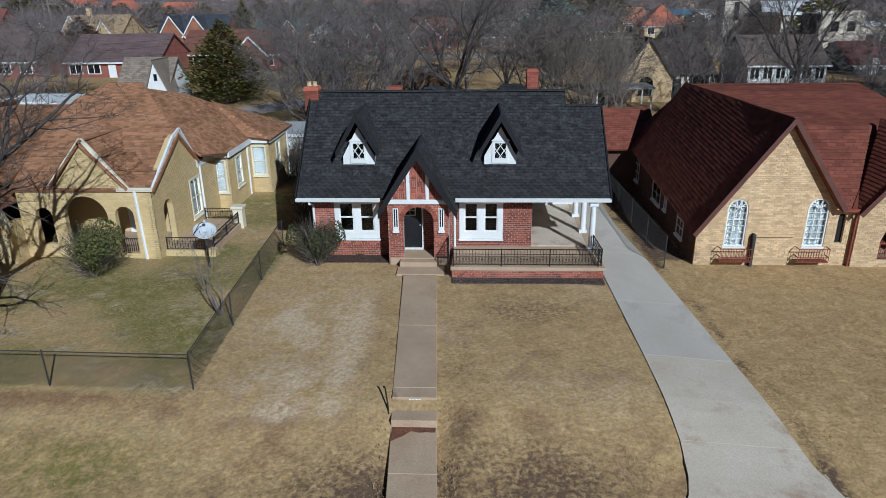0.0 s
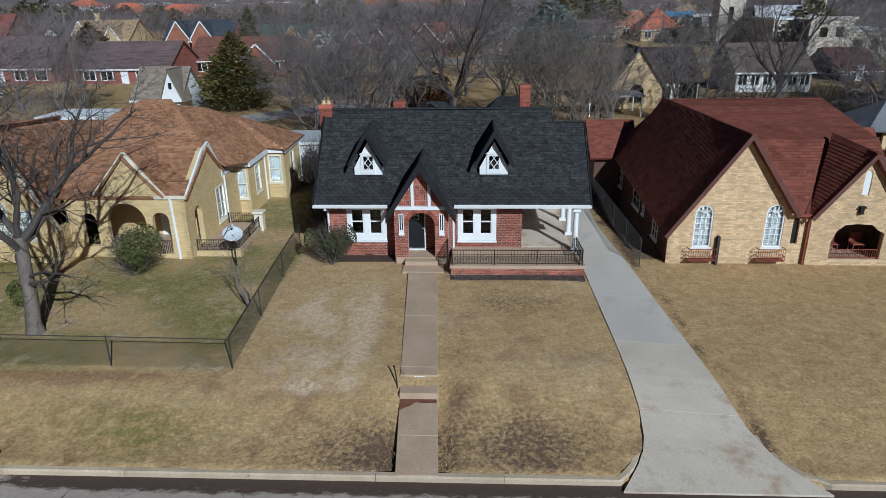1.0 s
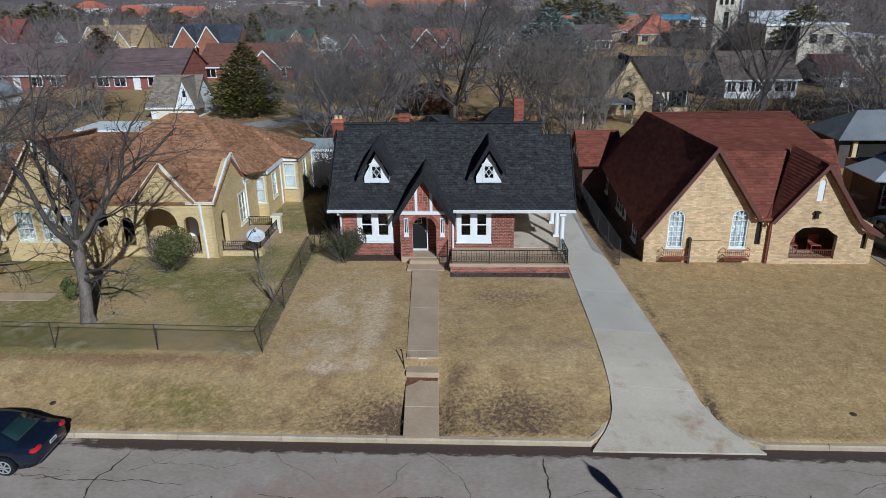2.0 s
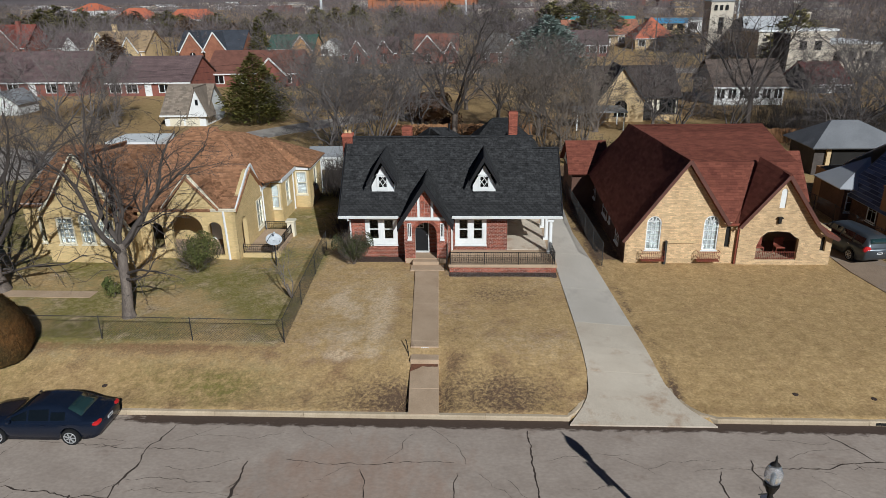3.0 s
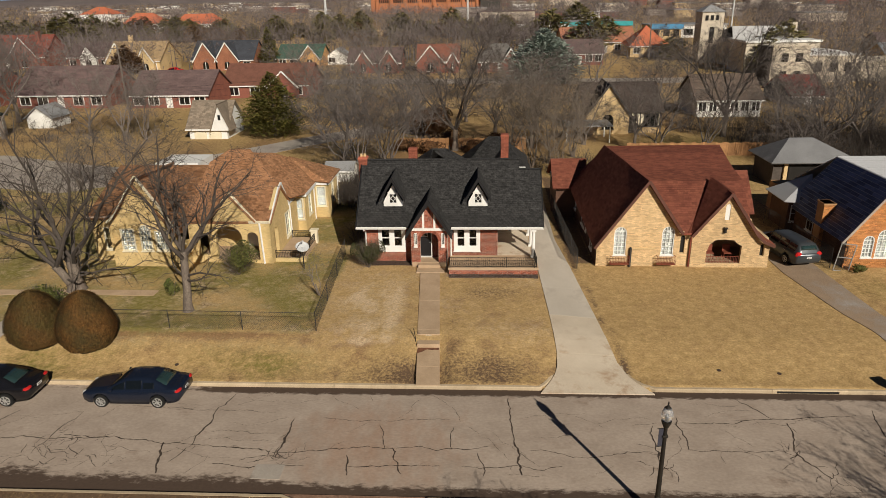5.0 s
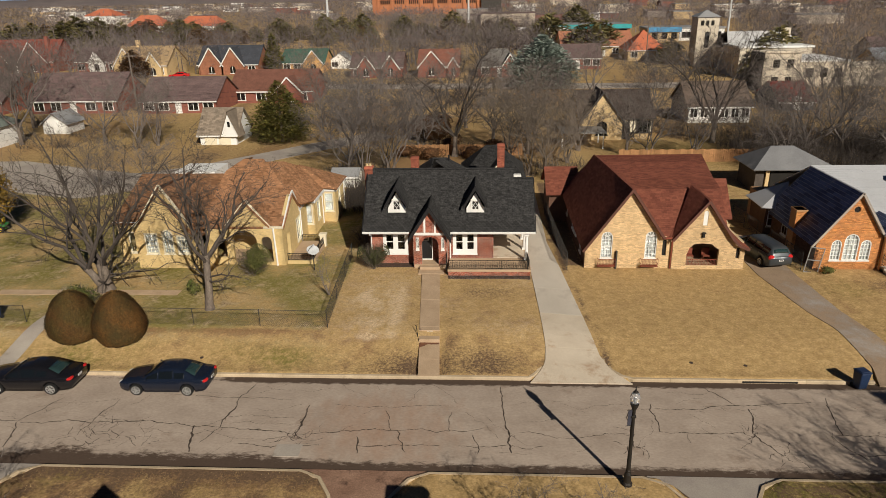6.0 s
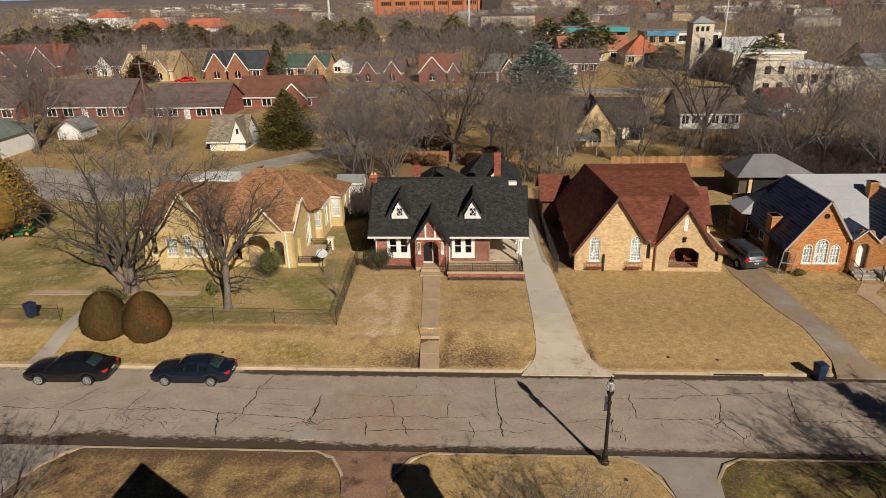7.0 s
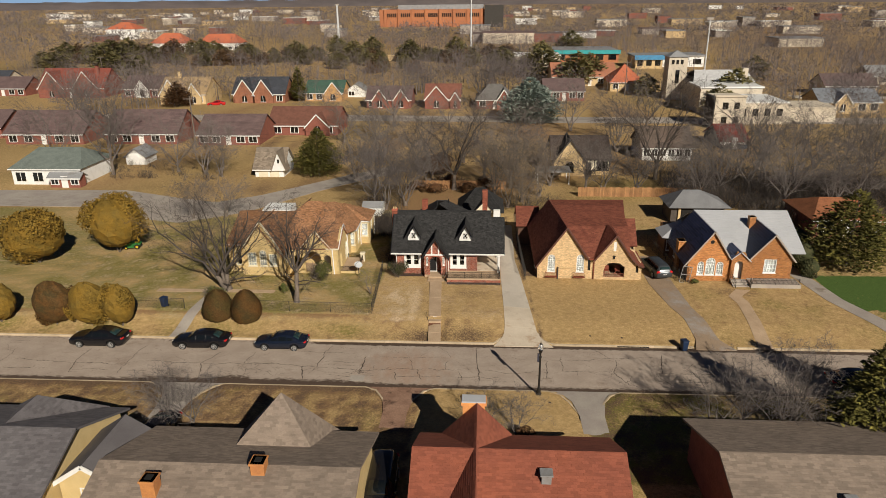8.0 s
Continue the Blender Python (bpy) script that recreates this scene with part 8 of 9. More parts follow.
    # third row of steep-gabled cottages
    simple_house(-129, -109, 146, 158, 3.4, 8.7, FAR_BRICK, mat("red_shingle", (0.24, 0.07, 0.05), fine=6), "red brick cottage with two white-edged front gables", gables=((-124.5, 8, 8.2, FAR_BRICK), (-114, 8, 8.2, FAR_BRICK)), wins=4, chimney=(-112, 150, 9.5))
    simple_house(-103, -92, 146, 157, 3.2, 6.5, FAR_BRICK, BROWN_ROOF, "red brick cottage with a small white dormer", gables=((-97, 4, 5.6, WHITE),), wins=3)
    simple_house(-86, -73, 133, 145, 3.2, 7.4, FAR_TAN, mat("tan_roof", (0.42, 0.3, 0.17), fine=6), "tan brick cottage with tan roof and steep gables", gables=((-82.5, 6, 7.2, FAR_TAN), (-76, 4, 6.2, FAR_TAN)), wins=3, chimney=(-82, 139, 8.8))
    simple_house(-66, -51.5, 135, 146, 3.0, 7.2, COTTAGE_BRICK, SLATE_ROOF, "orange brick cottage with dark slate roof and twin white gables", gables=((-62.5, 5.6, 6.9, COTTAGE_BRICK), (-57.3, 5.6, 6.9, COTTAGE_BRICK)), wins=4)
    simple_house(-46.5, -36, 138, 149, 2.9, 5.9, HONEY_BRICK, GREEN_ROOF, "honey-coloured brick cottage with green roof", gables=((-38.5, 5, 5.8, HONEY_BRICK),), wins=3)
    simple_house(-36.3, -31, 146, 152, 2.6, 4.6, WHITE, GREY_ROOF, "white garage with grey roof", along="y", wins=1, name="garage", category="garage")
    simple_house(-27, -15.5, 125, 136, 2.8, 5.8, FAR_BRICK, BROWN_ROOF, "red brick cottage with two white-edged gables", gables=((-23.5, 4, 5.4, FAR_BRICK), (-18, 4, 5.4, FAR_BRICK)), wins=3)
    simple_house(-11.7, -2.8, 125, 136, 3.0, 6.3, FAR_BRICK, mat("rust_shingle_far", (0.24, 0.1, 0.07), fine=6), "red brick cottage with a wide steep gable", gables=((-8.8, 6, 6.2, FAR_BRICK), (-4, 2.4, 4.8, FAR_BRICK)), wins=2)
    simple_house(1.5, 11, 124.5, 136, 2.8, 6.2, FAR_BRICK, mat("grey_shingle_far", (0.17, 0.16, 0.15), fine=6), "cottage with grey hipped roof and a white-edged gable", hip=0.6, gables=((8.5, 3.6, 5.4, FAR_BRICK),), wins=2)
    # the tan gabled house and its neighbours beyond the gardens
    timbered = simple_house(14.6, 23.5, 56.5, 66, 3.0, 5.9, FAR_TAN, mat("dark_brown_shingle_far", (0.075, 0.055, 0.047), (0.05, 0.038, 0.033), fine=6, grain=0.3), "tan stone house with a steep front gable and dark roof", gables=((17.1, 5.0, 6.2, FAR_TAN),), wins=3, trim=DARK_STONE_AND_SHADE)
    for k in range(7):
        part("stud", Geo().box(19.9 + k * 0.58, 20.02 + k * 0.58, 56.42, 56.5, 1.1, 3.0), DARK_STONE_AND_SHADE, timbered)
    part("plaster", Geo().box(19.9, 23.4, 56.45, 56.5, 1.2, 2.9), CREAM, timbered, "cream plaster panels between dark timbers")
    part("beam", Geo().box(19.9, 23.5, 56.4, 56.5, 1.05, 1.2), DARK_STONE_AND_SHADE, timbered)
    simple_house(31.0, 39.4, 67, 76, 2.6, 5.6, WHITE, mat("tan_shingle_far", (0.15, 0.112, 0.09), fine=6), "house with tan roof and a long white glazed porch", wins=6, door=False)
    simple_house(47.6, 52.6, 77, 87, 1.6, 4.2, SLATE_ROOF, mat("maroon_shingle", (0.19, 0.045, 0.038), fine=6), "house with a bright maroon roof among bare trees", wins=2)
    simple_house(42, 50, 27, 35, 2.6, 4.2, FAR_BRICK, mat("rust_tile", (0.33, 0.13, 0.06), fine=6), "house with a low rust-brown roof behind an evergreen", wins=2, hip=0.6)
    simple_house(84, 98, 118, 128, 3.0, 5.8, FAR_TAN, mat("steel_roof", (0.36, 0.39, 0.43), rough=0.4, metal=0.4), "tan house with grey metal roof", gables=((89, 4, 5.2, FAR_TAN),), wins=4)
    for x0, y0, w, m1, m2 in ((100, 150, 14, BEIGE, BROWN_ROOF), (118, 140, 13, FAR_BRICK, GREY_ROOF), (125, 175, 16, BEIGE, GREY_ROOF), (-150, 150, 14, FAR_BRICK, BROWN_ROOF), (-170, 170, 14, BEIGE, SLATE_ROOF),
                              (-110, 84, 13, FAR_BRICK, BROWN_ROOF), (-130, 90, 13, BEIGE, BROWN_ROOF), (20, 140, 11, FAR_BRICK, BROWN_ROOF)):
        simple_house(x0, x0 + w, y0, y0 + 10, 2.9, 6.0, m1, m2, "far house with shingle roof among bare trees", wins=4)
    # carport and parked car roofs behind the tan brick house
    c = thing("carport", "low grey flat-roofed carport behind the gardens", "carport")
    part("roof", Geo().box(11.5, 16.8, 50.5, 54.5, 2.2, 2.35), GREY_ROOF, c)
    for x in (11.7, 16.5):
        for y in (50.7, 54.2):
            part("post", Geo().box(x - 0.06, x + 0.06, y - 0.06, y + 0.06, 0.3, 2.2), WHITE, c)


far_street()


# ---------------------------------------------------------------- large distant buildings
def stadium():
    b = thing("stadium", "long orange brick stadium block with a pale roof deck", "building")
    part("wall", Geo().box(-104, 14, 668, 705, 0.2, 17.5), FAR_ORANGE, b)
    for k in range(8):
        x = -98 + k * 14
        part("pilaster", Geo().box(x - 1.2, x + 1.2, 666.6, 668, 0.2, 18.0), FAR_ORANGE, b)
        for j in range(5):
            part("window", Geo().box(x + 2.2 + j * 2.0, x + 3.4 + j * 2.0, 667.4, 668.1, 10.5, 14.0), DARK, b)
    part("roof_deck", Geo().box(-85, 2, 672, 700, 17.6, 22), GREY_ROOF, b)
    part("stair_tower", Geo().box(3, 22, 664, 680, 0.2, 21), DARK_STONE_AND_SHADE, b)


stadium()


def church():
    b = thing("church", "beige stucco church with a square tower and white metal roofs", "church")
    part("tower", Geo().box(53.6, 58.6, 142.0, 147.0, 0.3, 11.8), BEIGE, b)
    q = [(53.3, 141.7, 11.8), (58.9, 141.7, 11.8), (58.9, 147.3, 11.8), (53.3, 147.3, 11.8)]
    for i in range(4):
        roof_face(b, [q[i], q[(i + 1) % 4], (56.1, 144.5, 13.4)], GREY_ROOF, 0.1)
    for k in range(3):
        part("belfry_opening", Geo().box(54.35 + k * 1.2, 55.0 + k * 1.2, 141.85, 142.02, 9.9, 11.0), DARK, b)
    part("tower_window", Geo().box(55.6, 56.6, 141.85, 142.02, 4.8, 8.4), CAR_GLASS, b)
    part("nave", Geo().box(57.5, 73, 130, 150, 0.3, 5.5), BEIGE, b)
    roof_face(b, [(57, 129.6, 5.4), (73.5, 129.6, 5.4), (73.5, 140, 8.6), (60, 140, 8.6)], mat("white_metal_roof", (0.68, 0.68, 0.68), rough=0.5), 0.2)
    roof_face(b, [(73.5, 150.4, 5.4), (57, 150.4, 5.4), (60, 140, 8.6), (73.5, 140, 8.6)], DARK_STONE_AND_SHADE, 0.2)
    part("chimney", Geo().box(70.5, 72, 134, 135.5, 5, 9.5), BEIGE, b)
    # gabled hall behind, and the tall front block
    part("hall", Geo().box(55.5, 70, 118, 128, 0.3, 6.4), BEIGE, b)
    part("hall_roof", Geo().box(55.2, 70.3, 117.7, 128.3, 6.4, 6.8), WHITE, b)
    part("front_block", Geo().box(52.4, 58.7, 97.2, 103.4, 0.3, 7.2), BEIGE, b)
    # thin dark slab paints the shade on the beige block's west side
    part("side_wall", Geo().box(52.2, 52.4, 97.4, 103.2, 0.3, 7.0), DARK_STONE_AND_SHADE, b, "side wall coloured dark for the shade on it")
    part("parapet", Geo().box(52.3, 58.8, 97.0, 97.4, 7.1, 7.5), BEIGE, b)
    for x, z in ((54.0, 4.6), (56.4, 4.6), (54.0, 1.6), (56.4, 1.6)):
        part("window", Geo().box(x, x + 1.1, 97.1, 97.22, z, z + 1.4), CAR_GLASS, b)
    part("long_wing", Geo().box(58.8, 70, 103, 116, 0.3, 5.0), BEIGE, b)
    part("wing_roof", Geo().box(58.8, 70.2, 102.7, 116.3, 5.0, 5.3), WHITE, b)
    part("low_wing", Geo().box(70.3, 82, 106, 116, 0.3, 3.4), BEIGE, b)
    part("wing_roof", Geo().box(70.3, 82.3, 105.7, 116.3, 3.4, 3.7), BEIGE, b)
    for k in range(4):
        part("window", Geo().box(60.0 + k * 2.6, 61.2 + k * 2.6, 102.9, 103.02, 2.2, 3.8), CAR_GLASS, b)


church()


def flat_block(x0, x1, y0, y1, h_, wall, roof, label, band=None, name="building", slots=0):
    b = thing(name, label, "building")
    part("wall", Geo().box(x0, x1, y0, y1, 0.2, h_), wall, b)
    part("roof", Geo().box(x0 - 0.4, x1 + 0.4, y0 - 0.4, y1 + 0.4, h_, h_ + 0.5), roof, b)
    if band:
        part("band", Geo().box(x0 - 0.6, x1 + 0.6, y0 - 0.7, y0 - 0.3, h_ - 1.0, h_ + 0.7), band, b)
    for k in range(slots):
        c = x0 + (x1 - x0) * (k + 0.5) / slots
        w = (x1 - x0) / slots * 0.3
        part("window", Geo().box(c - w, c + w, y0 - 0.08, y0 + 0.02, h_ * 0.3, h_ * 0.75), CAR_GLASS, b)
    return b


flat_block(29, 62, 258, 285, 5.0, FAR_ORANGE, GREY_ROOF, "low orange building with a teal roof band", TEAL, slots=6)
flat_block(63.5, 74, 230, 246, 4.8, FAR_TAN, GREY_ROOF, "low shop with a blue roof band", SKY_BLUE, slots=3)
flat_block(75.5, 92, 236, 250, 4.6, WHITE, GREY_ROOF, "pale low commercial block", slots=3)
flat_block(16, 34, 234, 250, 5.0, BEIGE, WHITE, "pale flat-roofed building near the wall", slots=3)
simple_house(41.5, 51.5, 160, 172, 3.0, 8.0, FAR_TAN, CORAL_ROOF, "small building with a coral-red hipped roof", hip=0.9, wins=2, name="building", category="building")
simple_house(25.5, 46, 174, 192, 3.2, 7.0, FAR_TAN, mat("faded_coral_roof", (0.44, 0.19, 0.11), (0.36, 0.15, 0.09), scale=0.3, fine=4), "long low building with a faded coral roof", wins=5, name="building", category="building")
simple_house(-187, -166, 338, 352, 5.0, 10.5, WHITE, CORAL_ROOF, "white building with a coral-red pyramid roof", hip=0.9, wins=4, name="building", category="building")
simple_house(-162, -138, 345, 360, 4.5, 9.5, WHITE, CORAL_ROOF, "long white building with red roof", hip=0.6, wins=6, name="building", category="building")
simple_house(-285, -262, 470, 490, 8.0, 13.0, WHITE, CORAL_ROOF, "white villa with red hipped roof", hip=0.9, wins=3, name="building", category="building")
flat_block(-69, -8, 268, 270, 2.8, FAR_TAN, FAR_TAN, "long pale garden wall", name="wall")
flat_block(-130, -72, 296, 298, 2.6, FAR_TAN, FAR_TAN, "long pale garden wall", name="wall")
tagged(part("tennis_court", Geo().box(-132, -100, 302, 325, 0.2, 0.5), mat("court_green", (0.05, 0.13, 0.09), fine=1)), "green hard tennis court", "court", kind="structure")
rngb = random.Random(93)
for k in range(120):
    d = rngb.uniform(380, 1700)
    a = rngb.uniform(-0.6, 0.6)
    x, y = d * math.sin(a), d * math.cos(a)
    if -125 < x < 35 and 520 < y < 760:
        continue
    w, dp, hh = rngb.uniform(10, 34), rngb.uniform(10, 20), rngb.uniform(3.2, 6.5) * (1 + d / 3000)
    flat_block(x, x + w, y, y + dp, hh, rngb.choice([BEIGE, FAR_BRICK, WHITE, FAR_TAN, BEIGE, GREY_CONCRETE]), rngb.choice([GREY_ROOF, WHITE, BROWN_ROOF, GREY_ROOF]), "distant low town building among the woods")


def mast(x, y, h_, label, r=0.35):
    m = thing("mast", label, "mast")
    part("pole", Geo().tube([(0, 0, 0), (0, 0, h_)], [r, r * 0.6], 8), DISH_WHITE, m)
    part("head", Geo().box(-1.2, 1.2, -0.2, 0.2, h_ - 0.2, h_ + 0.6), GREY_CONCRETE, m)
    m.matrix_basis = pose(x, y, 0.3)


mast(-4.4, 356, 32, "tall pale lighting mast", 0.6)
mast(86, 215, 19, "tall pale lighting mast")
mast(-91, 400, 24, "tall pale distant mast", 0.9)
for x, y, h_ in ((-100, 152, 11), (-62, 150, 10), (-119, 165, 11), (-52.5, 76.5, 10), (44, 150, 10)):
    p = thing("utility_pole", "weathered wooden utility pole", "pole", "utility poles", at=pose(x, y, 0.3))
    part("pole", Geo().tube([(0, 0, 0), (0, 0, h_)], [0.17, 0.11], 7), BARK, p)
    part("crossarm", Geo().box(-1.2, 1.2, -0.06, 0.06, h_ - 0.6, h_ - 0.45), BARK, p)
wires = thing("power_line", "thin dark overhead wires across the gardens", "wire")
for zz, yy in ((6.6, 60.2), (6.0, 60.0), (5.2, 59.8)):
    g = Geo()
    g.tube([(x, yy, zz + 1.2 * math.cos(x * 0.06)) for x in np.linspace(-110, 95, 60)], [0.012] * 60, 3, False)
    part("wire", g, BLACK_TRIM, wires)


def far_ridge():
    """The low wooded rise on the skyline."""
    g = Geo()
    n = 160
    for k in range(n + 1):
        a = -0.9 + 1.8 * k / n
        x, y = 3300 * math.sin(a), 3300 * math.cos(a)
        h_ = 32 + 9 * nz(k * 0.05, 0, 1.0, 3) + 5 * nz(k * 0.6, 0, 1.0, 8)
        g.v.extend([(x, y, 0.0), (x * 1.05, y * 1.05, h_), (x * 1.2, y * 1.2, 0.0)])
    g.f.extend([(3 * k + j, 3 * k + 3 + j, 3 * k + 4 + j, 3 * k + 1 + j) for k in range(n) for j in range(2)])
    tagged(part("backdrop", g, FAR_WOODS, fix=False, smooth=True), "low wooded rise along the far skyline", "hills", kind="structure")


far_ridge()


# ---------------------------------------------------------------- houses on the near side of the street
def near_houses():
    T = (0.34, 0.16)
    h = simple_house(-42, -19.3, -24.6, -15.0, 2.9, 5.1, YELLOW_MORTAR, GREY_SHINGLE, "yellow brick house with a dark grey shingle roof", base=0.1, wins=5, shingle=T, over=0.45)
    for s in (-1, 1):
        a = [(-23.4 + s * 3.0, -14.2, 2.75), (-23.4 + s * 3.0, -18.0, 2.75), (-23.4, -19.6, 4.85), (-23.4, -16.3, 4.85)]
        roof_face(h, a if s < 0 else [a[1], a[0], a[3], a[2]], GREY_SHINGLE, 0.1, T, 0, 171)
    roof_face(h, [(-20.4, -14.2, 2.75), (-26.4, -14.2, 2.75), (-23.4, -16.3, 4.85)], GREY_SHINGLE, 0.1, T, 0, 173)
    part("front_room", Geo().box(-25.9, -20.9, -16.0, -14.6, 0.1, 2.75), YELLOW_MORTAR, h)
    # yellow wing with a low gable towards the garden
    part("wing", Geo().box(-19.2, -16.0, -21.6, -17.4, 0.1, 3.1), YELLOW_MORTAR, h)
    fr = Frame((-17.6, -21.6, 0), (1, 0, 0), (0, 0, 1))
    g = Geo()
    slab(g, fr, [(-1.6, 3.1), (1.6, 3.1), (0, 4.1)], (), 0.2)
    part("gable_wall", g, YELLOW_MORTAR, h)
    for s in (-1, 1):
        a = [(-17.6 + s * 1.85, -21.85, 2.98), (-17.6 + s * 1.85, -17.1, 2.98), (-17.6, -17.1, 4.2), (-17.6, -21.85, 4.2)]
        roof_face(h, a if s > 0 else [a[1], a[0], a[3], a[2]], GREY_SHINGLE, 0.1, None)
        part("rake_board", Geo().bar((-17.6 + s * 1.85, -21.9, 2.95), (-17.6, -21.9, 4.17), 0.08, 0.24), WHITE, h)
    window(h, fr, rect(-0.5, 0.5, 1.2, 2.6), WHITE, 0.08, 1, 2)

    h = simple_house(-15.8, -3.0, -27.6, -16.9, 3.0, 5.0, YELLOW_MORTAR, TAUPE_ROOF, "tan house with taupe shingle roof and pyramid-roofed front room", base=0.1, wins=3, shingle=T, over=0.4)
    part("front_room", Geo().box(-10.5, -5.5, -20.0, -16.2, 0.1, 2.6), YELLOW_MORTAR, h)
    ap = (-8.0, -17.3, 6.1)
    q = [(-10.9, -15.8, 2.55), (-5.1, -15.8, 2.55), (-4.6, -20.8, 2.75), (-11.4, -20.8, 2.75)]
    for i in range(4):
        roof_face(h, [q[(i + 1) % 4], q[i], ap], TAUPE_ROOF, 0.1, T, 0, 175 + i)
    for x, y, z in ((-7.7, -22.5, 5.5), (-12.75, -23.8, 5.3)):
        part("chimney", Geo().box(x - 0.35, x + 0.35, y - 0.35, y + 0.35, 2, z).box(x - 0.4, x + 0.4, y - 0.4, y + 0.4, z - 0.12, z), ORANGE_BRICK, h, "orange brick chimney", bevel=0.01)
        part("flue", Geo().box(x - 0.18, x + 0.18, y - 0.18, y + 0.18, z, z + 0.04), DARK, h)

    h = simple_house(0.2, 10.6, -24.0, -16.7, 2.9, 4.95, FAR_BRICK, BRICK_RED_ROOF, "red brick house with a brick-red shingle roof", base=0.1, wins=3, shingle=T, over=0.4)
    fg = Frame((3.2, -16.5, 0), (-1, 0, 0), (0, 0, 1))
    g = Geo()
    slab(g, fg, [(-2.1, 0.1), (2.1, 0.1), (2.1, 2.8), (0, 4.9), (-2.1, 2.8)], (), 0.25)
    part("front_gable", g, FAR_BRICK, h)
    for s in (-1, 1):
        a = [(3.2 + s * 2.5, -16.3, 2.5), (3.2 + s * 2.5, -24.2 if s < 0 else -18.8, 2.5), (3.2, -24.2 if s < 0 else -20.4, 5.05), (3.2, -16.3, 5.05)]
        roof_face(h, [a[1], a[0], a[3], a[2]] if s > 0 else a, BRICK_RED_ROOF, 0.1, T, 0, 181)
    part("chimney", Geo().box(2.35, 3.65, -16.24, -15.55, 0.1, 4.95).box(2.25, 3.75, -16.26, -15.45, 4.8, 5.0), ORANGE_BRICK, h, "broad brick chimney with a pale cap", bevel=0.01)
    part("chimney_cap", Geo().box(2.3, 3.7, -16.25, -15.5, 5.0, 5.1), PALE_ROOF, h)
    part("roof_vent", Geo().box(6.5, 7.0, -22.0, -21.5, 3.8, 4.6).box(6.42, 7.08, -22.08, -21.42, 4.6, 4.68), GREY_ROOF, h, bevel=0.02)
    part("roof_hatch", Geo().box(9.7, 10.2, -23.6, -23.2, 3.2, 3.6), CREAM, h, bevel=0.02)

    h = simple_house(16.2, 31.5, -25.6, -14.6, 2.9, 5.0, FAR_BRICK, TAUPE_ROOF, "brick house with a taupe shingle roof", base=0.1, wins=3, shingle=T, over=0.45)
    part("roof_vent", Geo().box(21.0, 21.5, -23.0, -22.5, 3.6, 4.4).box(20.93, 21.57, -23.07, -22.43, 4.4, 4.48), GREY_ROOF, h, bevel=0.02)
    simple_house(34, 48, -30, -18, 2.9, 5.2, FAR_BRICK, GREY_SHINGLE, "brick house with a grey shingle roof", base=0.1, wins=3, over=0.45)
    simple_house(-52, -37, -30, -18, 2.9, 5.2, FAR_TAN, BROWN_ROOF, "tan house with a brown shingle roof", base=0.1, wins=3, over=0.45)


near_houses()
# ---------------------------------------------------------------- cars
def car(name, label, paint, at, kind="sedan", lights=True):
    """A car facing -x, its middle at the origin on the road."""
    c = thing(name, label, "car", at=at)
    van = kind == "van"
    Lh, W, H = (2.5, 0.93, 1.62) if van else (2.42, 0.9, 1.44)
    if van:
        st = [(-2.5, 0.55, 0.62, 0.66), (-2.42, 0.36, 0.74, 0.8), (-2.1, 0.24, 0.9, 0.88), (-1.5, 0.22, 1.0, 0.92), (-0.9, 0.2, 1.06, 0.93), (0.6, 0.2, 1.06, 0.93), (1.6, 0.2, 1.07, 0.93), (2.2, 0.26, 1.06, 0.9), (2.44, 0.36, 1.02, 0.86), (2.5, 0.5, 0.95, 0.82)]
        gh = [(-1.45, 0.0), (-0.6, 0.52), (0.4, 0.57), (1.6, 0.55), (2.2, 0.5), (2.44, 0.0)]
        glass = ((-1.3, -0.62, 0.05, 0.48), (-0.5, 0.35, 0.06, 0.47), (0.45, 1.3, 0.06, 0.47), (1.4, 2.1, 0.08, 0.44))
    else:
        st = [(-2.42, 0.5, 0.58, 0.6), (-2.34, 0.32, 0.7, 0.74), (-2.05, 0.22, 0.8, 0.84), (-1.5, 0.2, 0.88, 0.89), (-0.95, 0.19, 0.94, 0.9), (0.2, 0.19, 0.97, 0.9), (1.2, 0.2, 0.99, 0.9), (1.75, 0.22, 1.0, 0.88), (2.15, 0.27, 0.98, 0.84), (2.36, 0.36, 0.93, 0.76), (2.42, 0.5, 0.84, 0.68)]
        gh = [(-1.08, 0.0), (-0.28, 0.4), (0.25, 0.47), (0.85, 0.45), (1.3, 0.3), (1.82, 0.0)]
        glass = ((-0.78, -0.2, 0.04, 0.35), (-0.12, 0.62, 0.04, 0.39), (0.7, 1.22, 0.05, 0.3))
    xs = [s[0] for s in st]
    belt = lambda x: float(np.interp(x, xs, [s[2] for s in st]))
    half = lambda x: float(np.interp(x, xs, [s[3] for s in st]))
    low = lambda x: float(np.interp(x, xs, [s[1] for s in st]))
    axles = (-1.42, 1.32) if not van else (-1.5, 1.4)
    g = Geo()
    n = 44
    ring = 0
    for i in range(n + 1):
        x = -Lh + 2 * Lh * i / n
        b, w, lo = belt(x), half(x), low(x)
        for ax in axles:
            d = abs(x - ax)
            if d < 0.39:
                lo = max(lo, math.sqrt(0.39 ** 2 - d * d) + 0.3)
        mid = lo + (b - lo) * 0.5
        sec = [(-w * 0.8, lo), (-w * 0.97, lo + 0.02), (-w, mid), (-w * 0.965, b - 0.07), (-w * 0.9, b - 0.015), (-w * 0.5, b + 0.015), (0, b + 0.025)]
        sec = sec + [(-a, z) for a, z in sec[:-1]][::-1]
        ring = len(sec)
        g.v.extend([(x, a, z) for a, z in sec])
